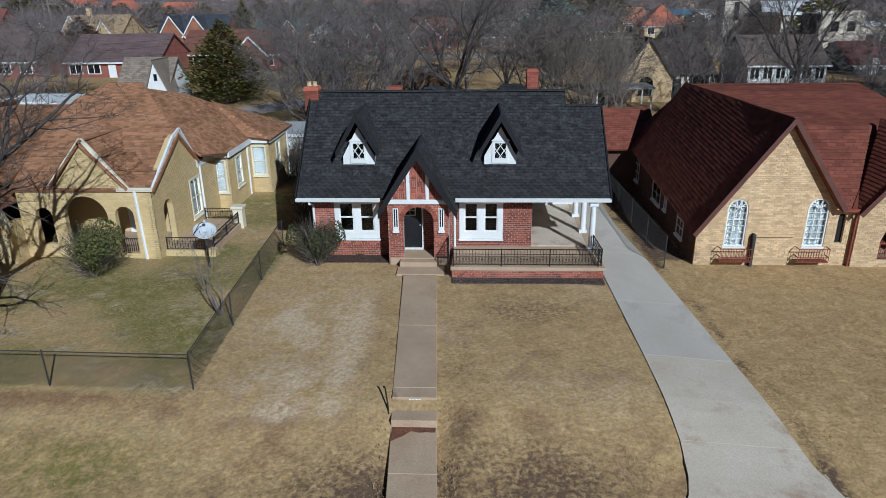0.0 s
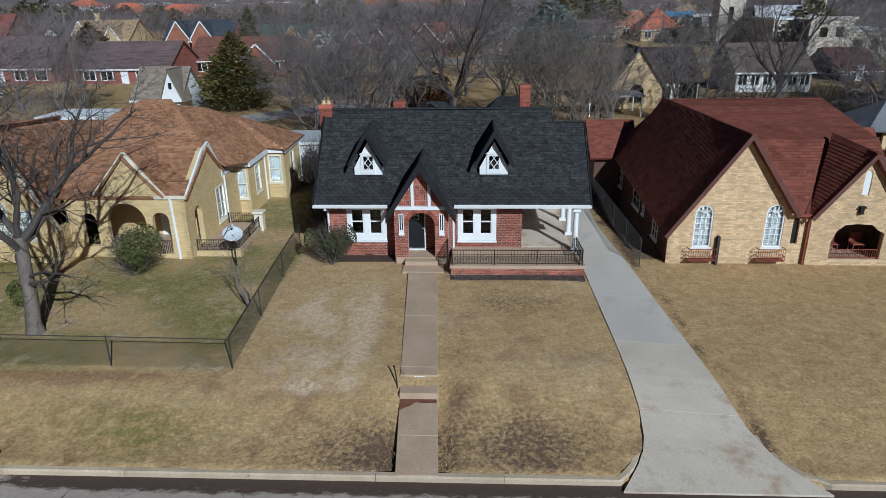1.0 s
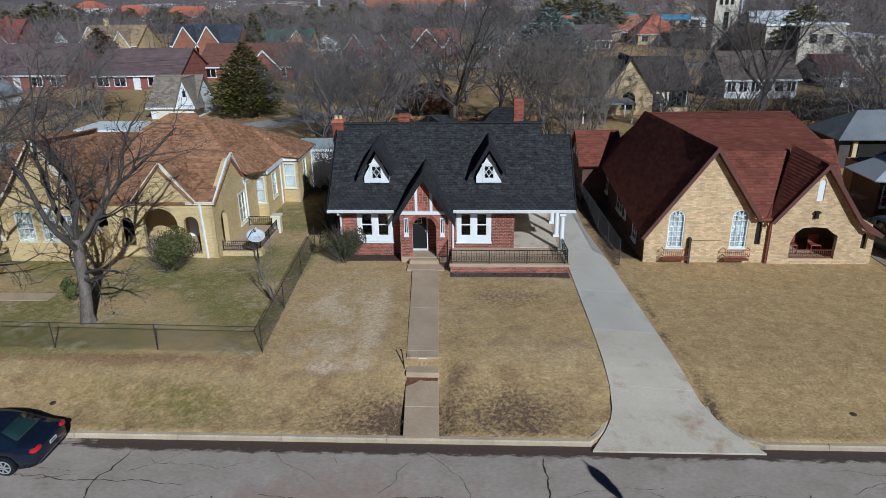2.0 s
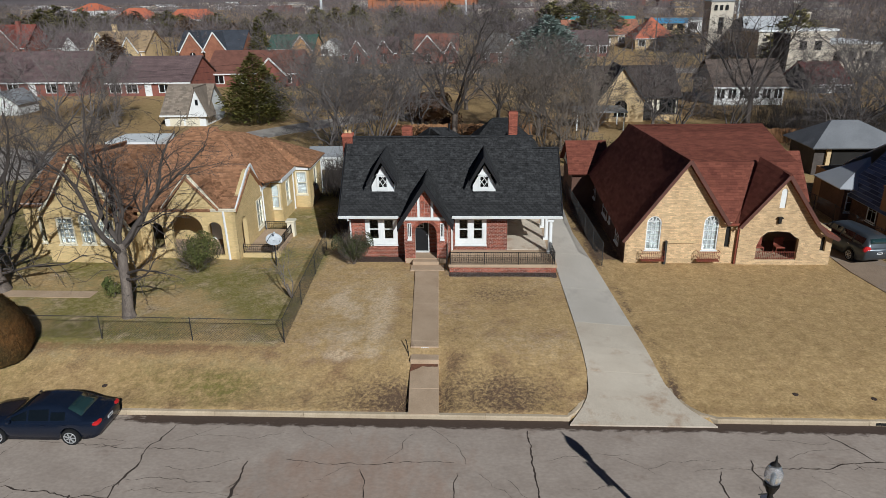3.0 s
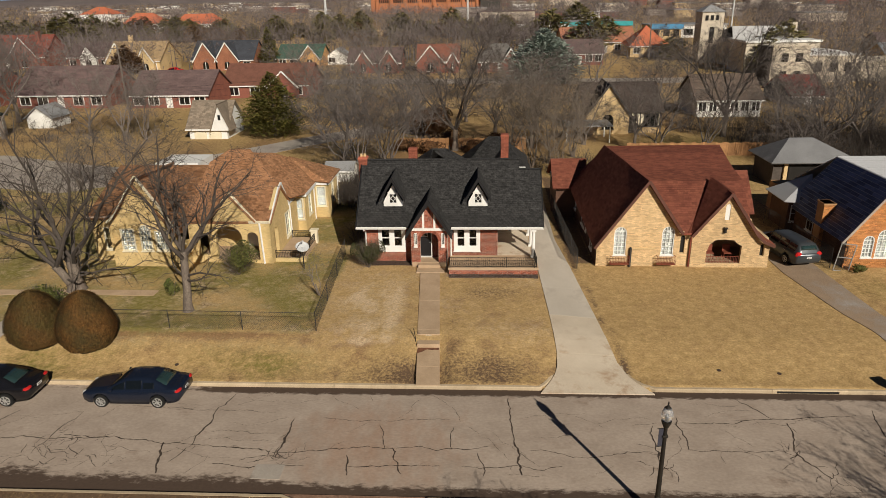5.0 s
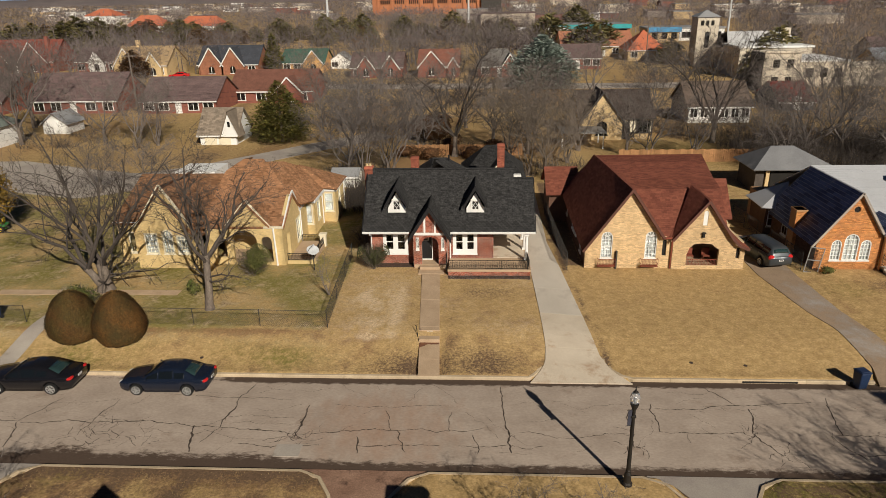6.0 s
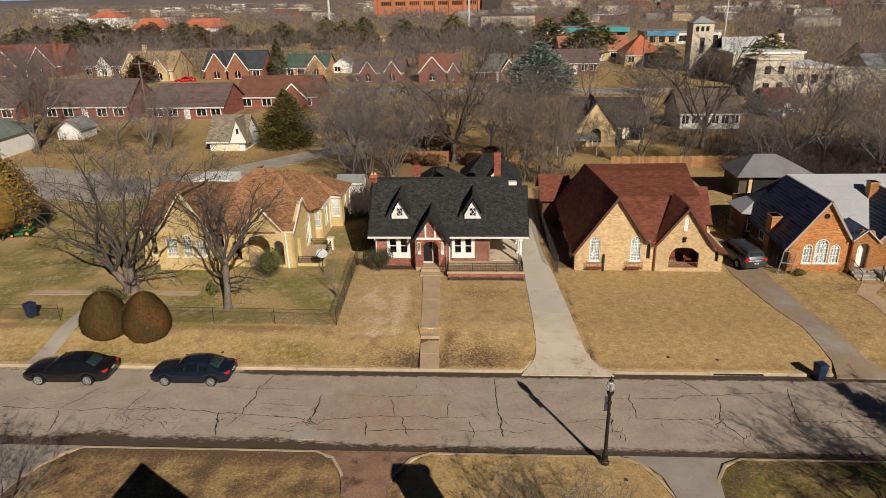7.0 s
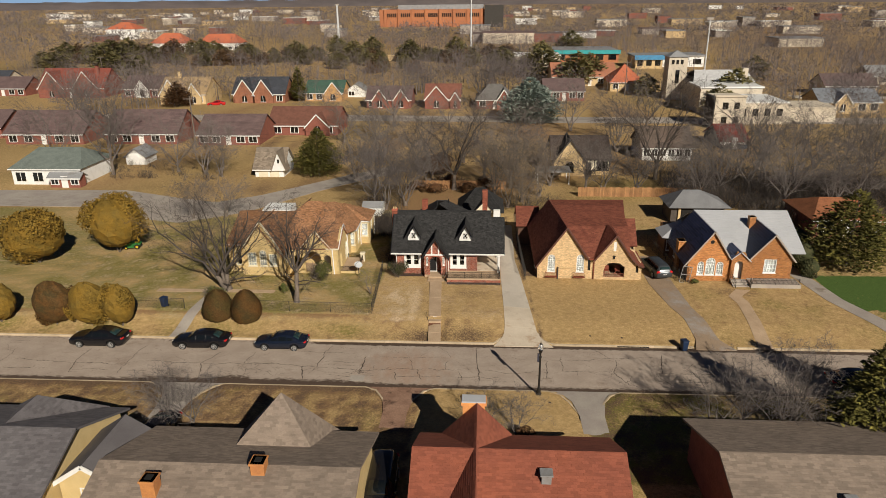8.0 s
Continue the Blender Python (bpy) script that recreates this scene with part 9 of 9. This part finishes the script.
    for i in range(n):
        for j in range(ring):
            a, b_ = i * ring + j, i * ring + (j + 1) % ring
            g.f.append((a, b_, b_ + ring, a + ring))
    g.f.append(tuple(range(ring)))
    g.f.append(tuple(n * ring + j for j in range(ring))[::-1])
    part("body", g, paint, c, smooth=True)
    # cabin
    gx = [p[0] for p in gh]
    top = lambda x: float(np.interp(x, gx, [p[1] for p in gh]))
    g = Geo()
    m = 22
    rows = []
    for i in range(m + 1):
        x = gx[0] + (gx[-1] - gx[0]) * i / m
        b, w, t = belt(x) - 0.03, half(x) * 0.93, top(x) + 0.03
        tw = w * (0.93 - 0.22 * t / 0.5)
        rows.append([(x, -w, b), (x, -(w * 0.35 + tw * 0.65), b + t * 0.62), (x, -tw, b + t * 0.92), (x, -tw * 0.75, b + t), (x, 0, b + t * 1.035), (x, tw * 0.75, b + t), (x, tw, b + t * 0.92), (x, w * 0.35 + tw * 0.65, b + t * 0.62), (x, w, b)])
    g.add([p for r in rows for p in r], [(i * 9 + j, i * 9 + j + 1, (i + 1) * 9 + j + 1, (i + 1) * 9 + j) for i in range(m) for j in range(8)])
    part("cabin", g, paint, c, smooth=True)
    # side glass
    for s in (-1, 1):
        for x0, x1, v0, v1 in glass:
            g = Geo()
            P = []
            for x, v in ((x0, v0), (x1, v0), (x1, min(v1, top(x1) * 0.9)), (x0, min(v1, top(x0) * 0.9))):
                b, w, t = belt(x) - 0.03, half(x) * 0.93, top(x) + 0.03
                tw = w * (0.93 - 0.22 * t / 0.5)
                f = min(1, v / (t * 0.92))
                P.append((x, s * (w + (tw - w) * f + 0.022), b + v))
            P2 = [(p[0], p[1] - s * 0.03, p[2]) for p in P]
            g.add(P + P2, [(0, 1, 2, 3), (7, 6, 5, 4), (0, 4, 5, 1), (1, 5, 6, 2), (2, 6, 7, 3), (3, 7, 4, 0)])
            part("side_window", g, CAR_GLASS, c)
    # windscreen and rear glass
    for name_, xa, xb in (("windscreen", gh[0][0] + 0.1, gh[1][0] - 0.06), ("rear_window", gh[-2][0] - (0.05 if not van else -0.05), gh[-1][0] - 0.08)):
        g = Geo()
        P = []
        for x in (xa, (xa + xb) / 2, xb):
            b, w, t = belt(x) - 0.03, half(x) * 0.93, top(x) + 0.03
            tw = w * (0.93 - 0.22 * t / 0.5)
            for y in (-0.82, -0.4, 0, 0.4, 0.82):
                P.append((x, y * tw, b + t * (1.035 - 0.06 * y * y) + 0.026))
        g.add(P, [(r * 5 + j, r * 5 + j + 1, (r + 1) * 5 + j + 1, (r + 1) * 5 + j) for r in range(2) for j in range(4)])
        ob = part(name_, g, REAR_GLASS if name_ == "rear_window" else CAR_GLASS, c, smooth=True)
        md = ob.modifiers.new("thick", "SOLIDIFY")
        md.thickness = 0.012
    # wheels
    for ax in axles:
        for s in (-1, 1):
            w = part("wheel", Geo().tube([(ax, s * (W - 0.2), 0.32), (ax, s * (W - 0.02), 0.32)], [0.325, 0.325], 22), TYRE, c)
            g = Geo()
            g.tube([(ax, s * (W - 0.03), 0.32), (ax, s * (W - 0.008), 0.32)], [0.225, 0.215], 20)
            part("rim", g, DARK, w)
            g = Geo()
            for k in range(7):
                a = 2 * math.pi * k / 7
                g.bar((ax, s * (W + 0.0), 0.32), (ax + 0.21 * math.cos(a), s * (W + 0.0), 0.32 + 0.21 * math.sin(a)), 0.055, 0.03)
            g.tube([(ax + 0.215 * math.cos(a), s * (W + 0.0), 0.32 + 0.215 * math.sin(a)) for a in np.linspace(0, 2 * math.pi, 19)], [0.018] * 19, 4, False)
            part("spokes", g, CHROME, w)
    # lamps, mirrors, handles, plate and bumpers
    for s in (-1, 1):
        xh, xt = -Lh + 0.13, Lh - 0.12
        part("headlight", Geo().ball((xh + 0.08, s * half(xh) * 0.72, belt(xh) - 0.05), (0.2, 0.17, 0.075), 10, 6), CLEAR_LENS, c)
        part("tail_light", Geo().ball((xt - 0.03, s * half(xt) * 0.78, belt(xt) - 0.1), (0.16, 0.25, 0.09 if not van else 0.2), 10, 6), RED_LENS, c)
        part("mirror", Geo().ball((gh[0][0] + 0.32, s * (W + 0.07), belt(-0.9) + 0.06), (0.07, 0.1, 0.07), 8, 6), paint, c)
        for x in (0.42, 1.22) if not van else (0.2, 1.2):
            part("door_handle", Geo().box(x - 0.07, x + 0.07, s * (half(x) + 0.005) - 0.012, s * (half(x) + 0.005) + 0.012, belt(x) - 0.155, belt(x) - 0.132), CHROME if van else paint, c)
    part("number_plate", Geo().box(Lh - 0.015, Lh + 0.012, -0.17, 0.17, 0.68, 0.79), PLATE, c)
    part("plate_bar", Geo().box(Lh + 0.011, Lh + 0.016, -0.12, 0.12, 0.715, 0.755), DARK, c)
    return c


car("sedan", "dark navy four-door sedan parked at the kerb", NAVY, pose(-13.18, -0.96, 0.0) @ Matrix.Diagonal((0.91, 0.91, 0.91, 1)))
car("sedan", "black four-door sedan parked at the kerb", BLACK_PAINT, pose(-19.98, -1.0, 0.0, 0, 0, 0.6) @ Matrix.Diagonal((0.98, 0.95, 0.95, 1)))
car("sedan", "dark sedan parked at the kerb by the hedge", BLACK_PAINT, pose(-28.8, -1.0, 0.0))
car("sedan", "dark blue sedan parked on the near side of the street", NAVY, pose(31.2, -5.5, 0.0, 0, 0, 180))
car("minivan", "silver-grey minivan parked in the driveway", SILVER, pose(21.15, 15.3, ground_z(21, 15) + 0.04, 0, 0, -80) @ Matrix.Diagonal((0.95, 0.92, 0.95, 1)), "van")
car("sedan", "black car parked beside the tan house", BLACK_PAINT, pose(-17.6, -14.6, 0.2, 0, 0, 88))
car("minivan", "black van parked in the narrow drive", BLACK_PAINT, pose(-2.3, -18.6, 0.2, 0, 0, 92), "van")
car("sedan", "small red car far off between cottages", RED_LENS, pose(-69.5, 131.5, 0.4, 0, 0, 10))


# ---------------------------------------------------------------- street lamp
lamp_glass = glass_mat("lamp_glass", (0.93, 0.95, 0.97), 0.2)
lamp_glass.node_tree.nodes["Principled BSDF"].inputs["Transmission Weight"].default_value = 0.85


def street_lamp(x, y):
    z = ground_z(x, y)
    l = thing("street_lamp", "black iron street lamp with a glass acorn globe and banner", "street lamp", at=pose(x, y, z))
    part("base", Geo().lathe([(0.2, 0), (0.2, 0.08), (0.14, 0.14), (0.13, 0.5), (0.09, 0.6), (0.1, 0.66), (0.065, 0.72)], 14), IRON, l)
    g = Geo().tube([(0, 0, 0.7), (0, 0, 3.42)], [0.082, 0.06], 12)
    part("pole", g, IRON, l)
    part("collar", Geo().lathe([(0.05, 3.36), (0.09, 3.4), (0.11, 3.46), (0.15, 3.56), (0.16, 3.62), (0.1, 3.63)], 14), IRON, l)
    gl = part("globe", Geo().lathe([(0.1, 3.62), (0.16, 3.69), (0.19, 3.8), (0.18, 3.93), (0.14, 4.04), (0.1, 4.1)], 16), lamp_glass, l, "clear ribbed glass globe", smooth=True)
    part("lamp_core", Geo().lathe([(0.03, 3.63), (0.035, 3.72), (0.035, 3.86), (0.02, 3.9)], 10), GREY_ROOF, gl)
    part("cap", Geo().lathe([(0.11, 4.08), (0.09, 4.12), (0.04, 4.16), (0.02, 4.24), (0.03, 4.27), (0.005, 4.34)], 12), IRON, l)
    for zz in (2.68, 3.36):
        part("banner_arm", Geo().tube([(0, 0, zz), (-0.27, -0.06, zz)], [0.014, 0.014], 6), IRON, l)
    b = part("banner", Geo().add(*box_on(Frame((0, 0, 0), (-0.97, -0.22, 0), (0, 0, 1)), 0.07, 0.22, 2.7, 3.34, -0.006, 0.006)), mat("dark_banner", (0.05, 0.05, 0.07), rough=0.8), l, "dark cloth banner")
    part("receptacle", Geo().box(-0.09, 0.09, -0.07, 0.07, 3.02, 3.1), IRON, l, bevel=0.01)


street_lamp(7.6, -7.52)


# ---------------------------------------------------------------- wheeled bins
def bin_(x, y, turn):
    b = thing("wheelie_bin", "dark blue plastic wheeled bin", "bin", "wheeled bins", at=pose(x, y, max(0.0, ground_z(x, y)) if y > 0.1 else 0.0, 0, 0, turn) @ Matrix.Diagonal((0.84, 0.84, 0.9, 1)))
    g = Geo()
    g.add([(-0.24, -0.26, 0.06), (0.24, -0.26, 0.06), (0.24, 0.26, 0.06), (-0.24, 0.26, 0.06), (-0.31, -0.34, 1.0), (0.31, -0.34, 1.0), (0.31, 0.34, 1.0), (-0.31, 0.34, 1.0)],
          [(3, 2, 1, 0), (4, 5, 6, 7), (0, 1, 5, 4), (1, 2, 6, 5), (2, 3, 7, 6), (3, 0, 4, 7)])
    part("body", g, BIN_BLUE, b, bevel=0.03)
    g = Geo().box(-0.33, 0.33, -0.38, 0.34, 1.0, 1.06)
    g.box(-0.28, 0.28, -0.3, 0.28, 1.06, 1.1)
    part("lid", g, BIN_BLUE, b, bevel=0.025)
    part("handle", Geo().tube([(-0.25, 0.4, 0.98), (0.25, 0.4, 0.98)], [0.02, 0.02], 6), BIN_BLUE, b)
    for s in (-1, 1):
        part("wheel", Geo().tube([(s * 0.22, 0.28, 0.12), (s * 0.28, 0.28, 0.12)], [0.12, 0.12], 12), TYRE, b)


bin_(19.9, -0.3, 12)
bin_(-25.6, 4.4, -20)


# ---------------------------------------------------------------- chain-link fences
def chain_fence(pts, height, label, lean=0.0, gap=0.11, post_gap=4.2):
    f = thing("chain_link_fence", label, "fence", "chain-link fences")
    for (x0, y0), (x1, y1) in zip(pts, pts[1:]):
        L_ = math.hypot(x1 - x0, y1 - y0)
        k = max(1, round(L_ / post_gap))
        P = lambda t, h_: Vector((x0 + (x1 - x0) * t, y0 + (y1 - y0) * t, ground_z(x0 + (x1 - x0) * t, y0 + (y1 - y0) * t) + h_))
        for i in range(k + 1):
            a = P(i / k, -0.1)
            part("post", Geo().tube([a, P(i / k, height + 0.04)], [0.022, 0.02], 7), FENCE_WIRE, f)
        part("top_rail", Geo().tube([P(t, height) for t in np.linspace(0, 1, 6)], [0.015] * 6, 6), FENCE_WIRE, f)
        g = Geo()
        n = int(L_ / gap)
        rise = height / (L_ / n) / n
        for i in range(-int(height / gap), n):
            for s in (1, -1):
                t0, t1 = i / n, (i + height / gap) / n
                a, b = max(0, t0), min(1, t1)
                if b <= a:
                    continue
                f0, f1 = (a - t0) / (t1 - t0), (b - t0) / (t1 - t0)
                h0, h1 = (f0, f1) if s > 0 else (1 - f0, 1 - f1)
                g.tube([P(a, h0 * height), P(b, h1 * height)], [0.0035, 0.0035], 3, False)
        ob = part("mesh", g, FENCE_WIRE, f, fix=False)
        ob["kind"] = "stuff"
    return f


chain_fence([(-28.5, 4.1), (-23.6, 4.1)], 1.0, "grey chain-link fence along the yellow house's lawn")
chain_fence([(-21.4, 4.05), (-6.4, 4.0)], 1.0, "grey chain-link fence along the yellow house's lawn")
chain_fence([(-6.4, 4.0), (-6.9, 14.5)], 1.05, "grey chain-link fence between two lawns")
chain_fence([(7.75, 12.9), (7.35, 25.0)], 1.25, "grey chain-link fence beside the driveway", post_gap=2.4)
chain_fence([(23.0, 13.2), (22.3, 24.0)], 1.25, "grey chain-link fence beside the parked van", post_gap=2.4)
gate = thing("gate", "leaning pale metal gate with wire mesh", "gate", at=pose(22.95, 12.75, ground_z(23, 12.7), 0, 8, 5))
g = Geo()
for a, b in (((0, 0, 0.05), (0, 0, 1.75)), ((0, 0, 1.75), (0.95, 0, 1.75)), ((0.95, 0, 1.75), (0.95, 0, 0.05)), ((0.95, 0, 0.05), (0, 0, 0.05)), ((0, 0, 0.9), (0.95, 0, 0.9))):
    g.bar(a, b, 0.05)
part("gate_frame", g, mat("grey_gate", (0.3, 0.3, 0.29), rough=0.5), gate)
g = Geo()
for k in range(14):
    g.bar((0.02 + k * 0.07, 0.01, 0.05), (0.02 + k * 0.07, 0.01, 1.75), 0.008)
for k in range(24):
    g.bar((0.0, 0.01, 0.08 + k * 0.07), (0.95, 0.01, 0.08 + k * 0.07), 0.008)
part("wire_mesh", g, FENCE_WIRE, gate, fix=False)["kind"] = "stuff"

# a cedar board fence behind the gardens
bf = thing("board_fence", "low weathered cedar board fence behind the gardens", "fence")
for k in range(62):
    x = -6.8 + k * 0.22
    part("board", Geo().box(x, x + 0.2, 47.2, 47.23, 0.35, 1.75 + 0.05 * math.sin(k * 1.7)), FENCE_WOOD, bf, fix=False)
bf2 = thing("board_fence", "weathered cedar board fence by the woods", "fence")
for k in range(80):
    x = 17 + k * 0.22
    part("board", Geo().box(x, x + 0.2, 43.9, 43.93, 0.35, 1.75 + 0.05 * math.sin(k * 1.3)), FENCE_WOOD, bf2, fix=False)

# ---------------------------------------------------------------- satellite dish on its pole
dish = thing("satellite_dish", "pale grey satellite dish on a leaning dark pole", "satellite dish", at=pose(-9.0, 12.1, ground_z(-9, 12.1)))
part("pole", Geo().tube([(0, 0, 0), (0, 0, 1.25)], [0.04, 0.035], 8), IRON, dish)
g = Geo()
rings = []
ax_ = Vector((0.25, -0.45, 0.9)).normalized()
e1 = ax_.orthogonal().normalized()
e2 = ax_.cross(e1)
cen = Vector((0, 0, 1.42))
for r in (0.0, 0.13, 0.26, 0.36, 0.41):
    rings.append([cen + ax_ * (r * r * 0.5 - 0.05) + (e1 * math.cos(a) + e2 * math.sin(a)) * max(r, 0.001) for a in np.linspace(0, 2 * math.pi, 25)[:-1]])
g.add([p for r in rings for p in r], [(i * 24 + j, i * 24 + (j + 1) % 24, (i + 1) * 24 + (j + 1) % 24, (i + 1) * 24 + j) for i in range(4) for j in range(24)])
ob = part("reflector", g, DISH_WHITE, dish, smooth=True)
md = ob.modifiers.new("thick", "SOLIDIFY")
md.thickness = 0.015
part("feed_arm", Geo().tube([cen - e1 * 0.45, cen + ax_ * 0.45 - e1 * 0.2, cen + ax_ * 0.5], [0.015] * 3, 6), IRON, dish)
part("feed", Geo().ball(cen + ax_ * 0.5, (0.06, 0.06, 0.06), 8, 6), DISH_WHITE, dish)

# bare sapling leaning on the fence
plant_tree("sapling", "thin bare sapling leaning by the fence", bare_tree(61, 3.0, 0.4, 3, 0.3, (2, 4, 3, 2), radius=0.045, thin=0.005), pose(-7.2, 8.2, ground_z(-7.2, 8.2), 0, -14, 0), category="sapling")

# green ride-on mower by the far hedge
mw = thing("mower", "green ride-on mower with yellow seat and wheels", "mower", at=pose(-36.3, 19.6, ground_z(-36, 19.6), 0, 0, 10))
part("body", Geo().box(-0.85, 0.1, -0.35, 0.35, 0.35, 0.85), MOWER_GREEN, mw, bevel=0.08)
part("deck", Geo().box(-0.5, 0.8, -0.5, 0.5, 0.18, 0.38), MOWER_GREEN, mw, bevel=0.04)
part("fender", Geo().box(0.2, 0.95, -0.45, 0.45, 0.45, 0.68), MOWER_GREEN, mw, bevel=0.08)
part("seat", Geo().box(0.35, 0.8, -0.22, 0.22, 0.68, 0.8).box(0.72, 0.82, -0.22, 0.22, 0.8, 1.15), YELLOW_PAINT, mw, bevel=0.04)
part("steering_wheel", Geo().tube([(0.1, 0, 0.8), (0.2, 0, 1.0)], [0.02, 0.02], 6).tube([(0.2 + 0.05 * math.cos(a), 0.17 * math.sin(a), 1.0 + 0.14 * math.cos(a)) for a in np.linspace(0, 2 * math.pi, 15)], [0.014] * 15, 5, False), BLACK_TRIM, mw)
for x, r in ((-0.6, 0.2), (0.6, 0.3)):
    for s in (-1, 1):
        w = part("wheel", Geo().tube([(x, s * 0.36, r), (x, s * 0.52, r)], [r, r], 14), TYRE, mw)
        part("rim", Geo().tube([(x, s * 0.5, r), (x, s * 0.53, r)], [r * 0.5, r * 0.5], 12), YELLOW_PAINT, w)

# storm drain slot in the kerb, meter lid, small litter
tagged(part("storm_drain", Geo().box(14.6, 17.2, -0.02, 0.02, 0.015, 0.11), DARK), "dark storm drain slot in the kerb", "drain", kind="structure")
for k, (x, y) in enumerate(((15.2, 1.3), (12.6, 1.5), (8.3, -8.6), (-12.5, 1.4))):
    z = ground_z(x, y)
    lid = thing("meter_cover", "small dark utility cover set in the grass", "cover", "utility covers", at=pose(x, y, z))
    part("lid", Geo().lathe([(0.1, -0.05), (0.1, 0.015), (0.085, 0.025), (0.0, 0.026)], 12), MULCH, lid)
# dead stems in the bed below the terrace, and iron porch furniture
rng = random.Random(7)
g = Geo()
for _ in range(650):
    x, y = rng.uniform(0, 5.2), rng.uniform(10.75, 11.3)
    g.tube([(x, y, 0.7), (x + rng.gauss(0, 0.16), y + rng.gauss(0, 0.1), 0.76 + 0.2 * rng.random() ** 2)], [0.006, 0.003], 3, False)
tagged(part("dead_stems", g, TWIG, fix=False), "low dead stems along the terrace foot", "plants", kind="stuff")
for x in (16.0, 17.1):
    ch = thing("porch_chair", "rust-coloured iron porch chair in the shade of the arch", "chair", "porch chairs", at=pose(x, 14.1, 0.7))
    part("seat", Geo().box(-0.25, 0.25, -0.22, 0.22, 0.4, 0.46), TERRACOTTA, ch, bevel=0.02)
    part("backrest", Geo().box(-0.25, 0.25, 0.18, 0.23, 0.46, 0.9), TERRACOTTA, ch, bevel=0.02)
    for sx in (-0.22, 0.22):
        for sy in (-0.18, 0.18):
            part("leg", Geo().bar((sx, sy, 0), (sx, sy, 0.42), 0.03), TERRACOTTA, ch)


# ---------------------------------------------------------------- grass tufts
def tufts():
    rng = random.Random(33)
    g = Geo()
    for _ in range(150000):
        x, y = rng.uniform(-24, 22), rng.uniform(0.22, 13)
        if rng.random() < 0.2:
            y = rng.uniform(-12, -7.2)
        a, b = walk_edges(max(0, y))
        if y > 0 and (a - 0.03 < x < b + 0.03 or (y > 11 and -6 < x < 5.3) or (y > 13 and x > 8)):
            continue
        if y > 0 and inside_drive(x, y):
            continue
        if y < 0 and (-20.7 < x < -16.6 or -4.2 < x < -0.7 or 9.2 < x < 12.8):
            continue
        if 0.5 + noise.noise(Vector((x * 1.3, y * 1.3, 3.0))) < rng.random() * 0.9:
            continue
        z = ground_z(x, y) - 0.012
        h_ = rng.uniform(0.02, 0.055)
        an = rng.uniform(0, 6.28)
        dx, dy = math.cos(an), math.sin(an)
        w = rng.uniform(0.006, 0.016)
        g.add([(x - dy * w, y + dx * w, z), (x + dy * w, y - dx * w, z), (x + dx * h_ * 0.9, y + dy * h_ * 0.9, z + h_)], [(0, 1, 2)])
    tagged(part("grass_tufts", g, TUFT, fix=False), "short dry grass tufts over the lawns", "grass", kind="stuff")


def inside_drive(x, y):
    for L_, R_ in ((DL, DR),):
        ys = [p[1] for p in L_][::-1]
        a = np.interp(y, ys, [p[0] for p in L_][::-1])
        b = np.interp(y, [p[1] for p in R_][::-1], [p[0] for p in R_][::-1])
        if a - 0.05 < x < b + 0.05:
            return True
    return 20.3 + max(0, 12 - y) * 0.0 < x < 24 and y < 13


TUFT = mat("dry_grass_blade", (0.40, 0.28, 0.13), (0.28, 0.19, 0.085), scale=0.8, fine=3, grain=0.25, bump=0, island=0.25)
tufts()
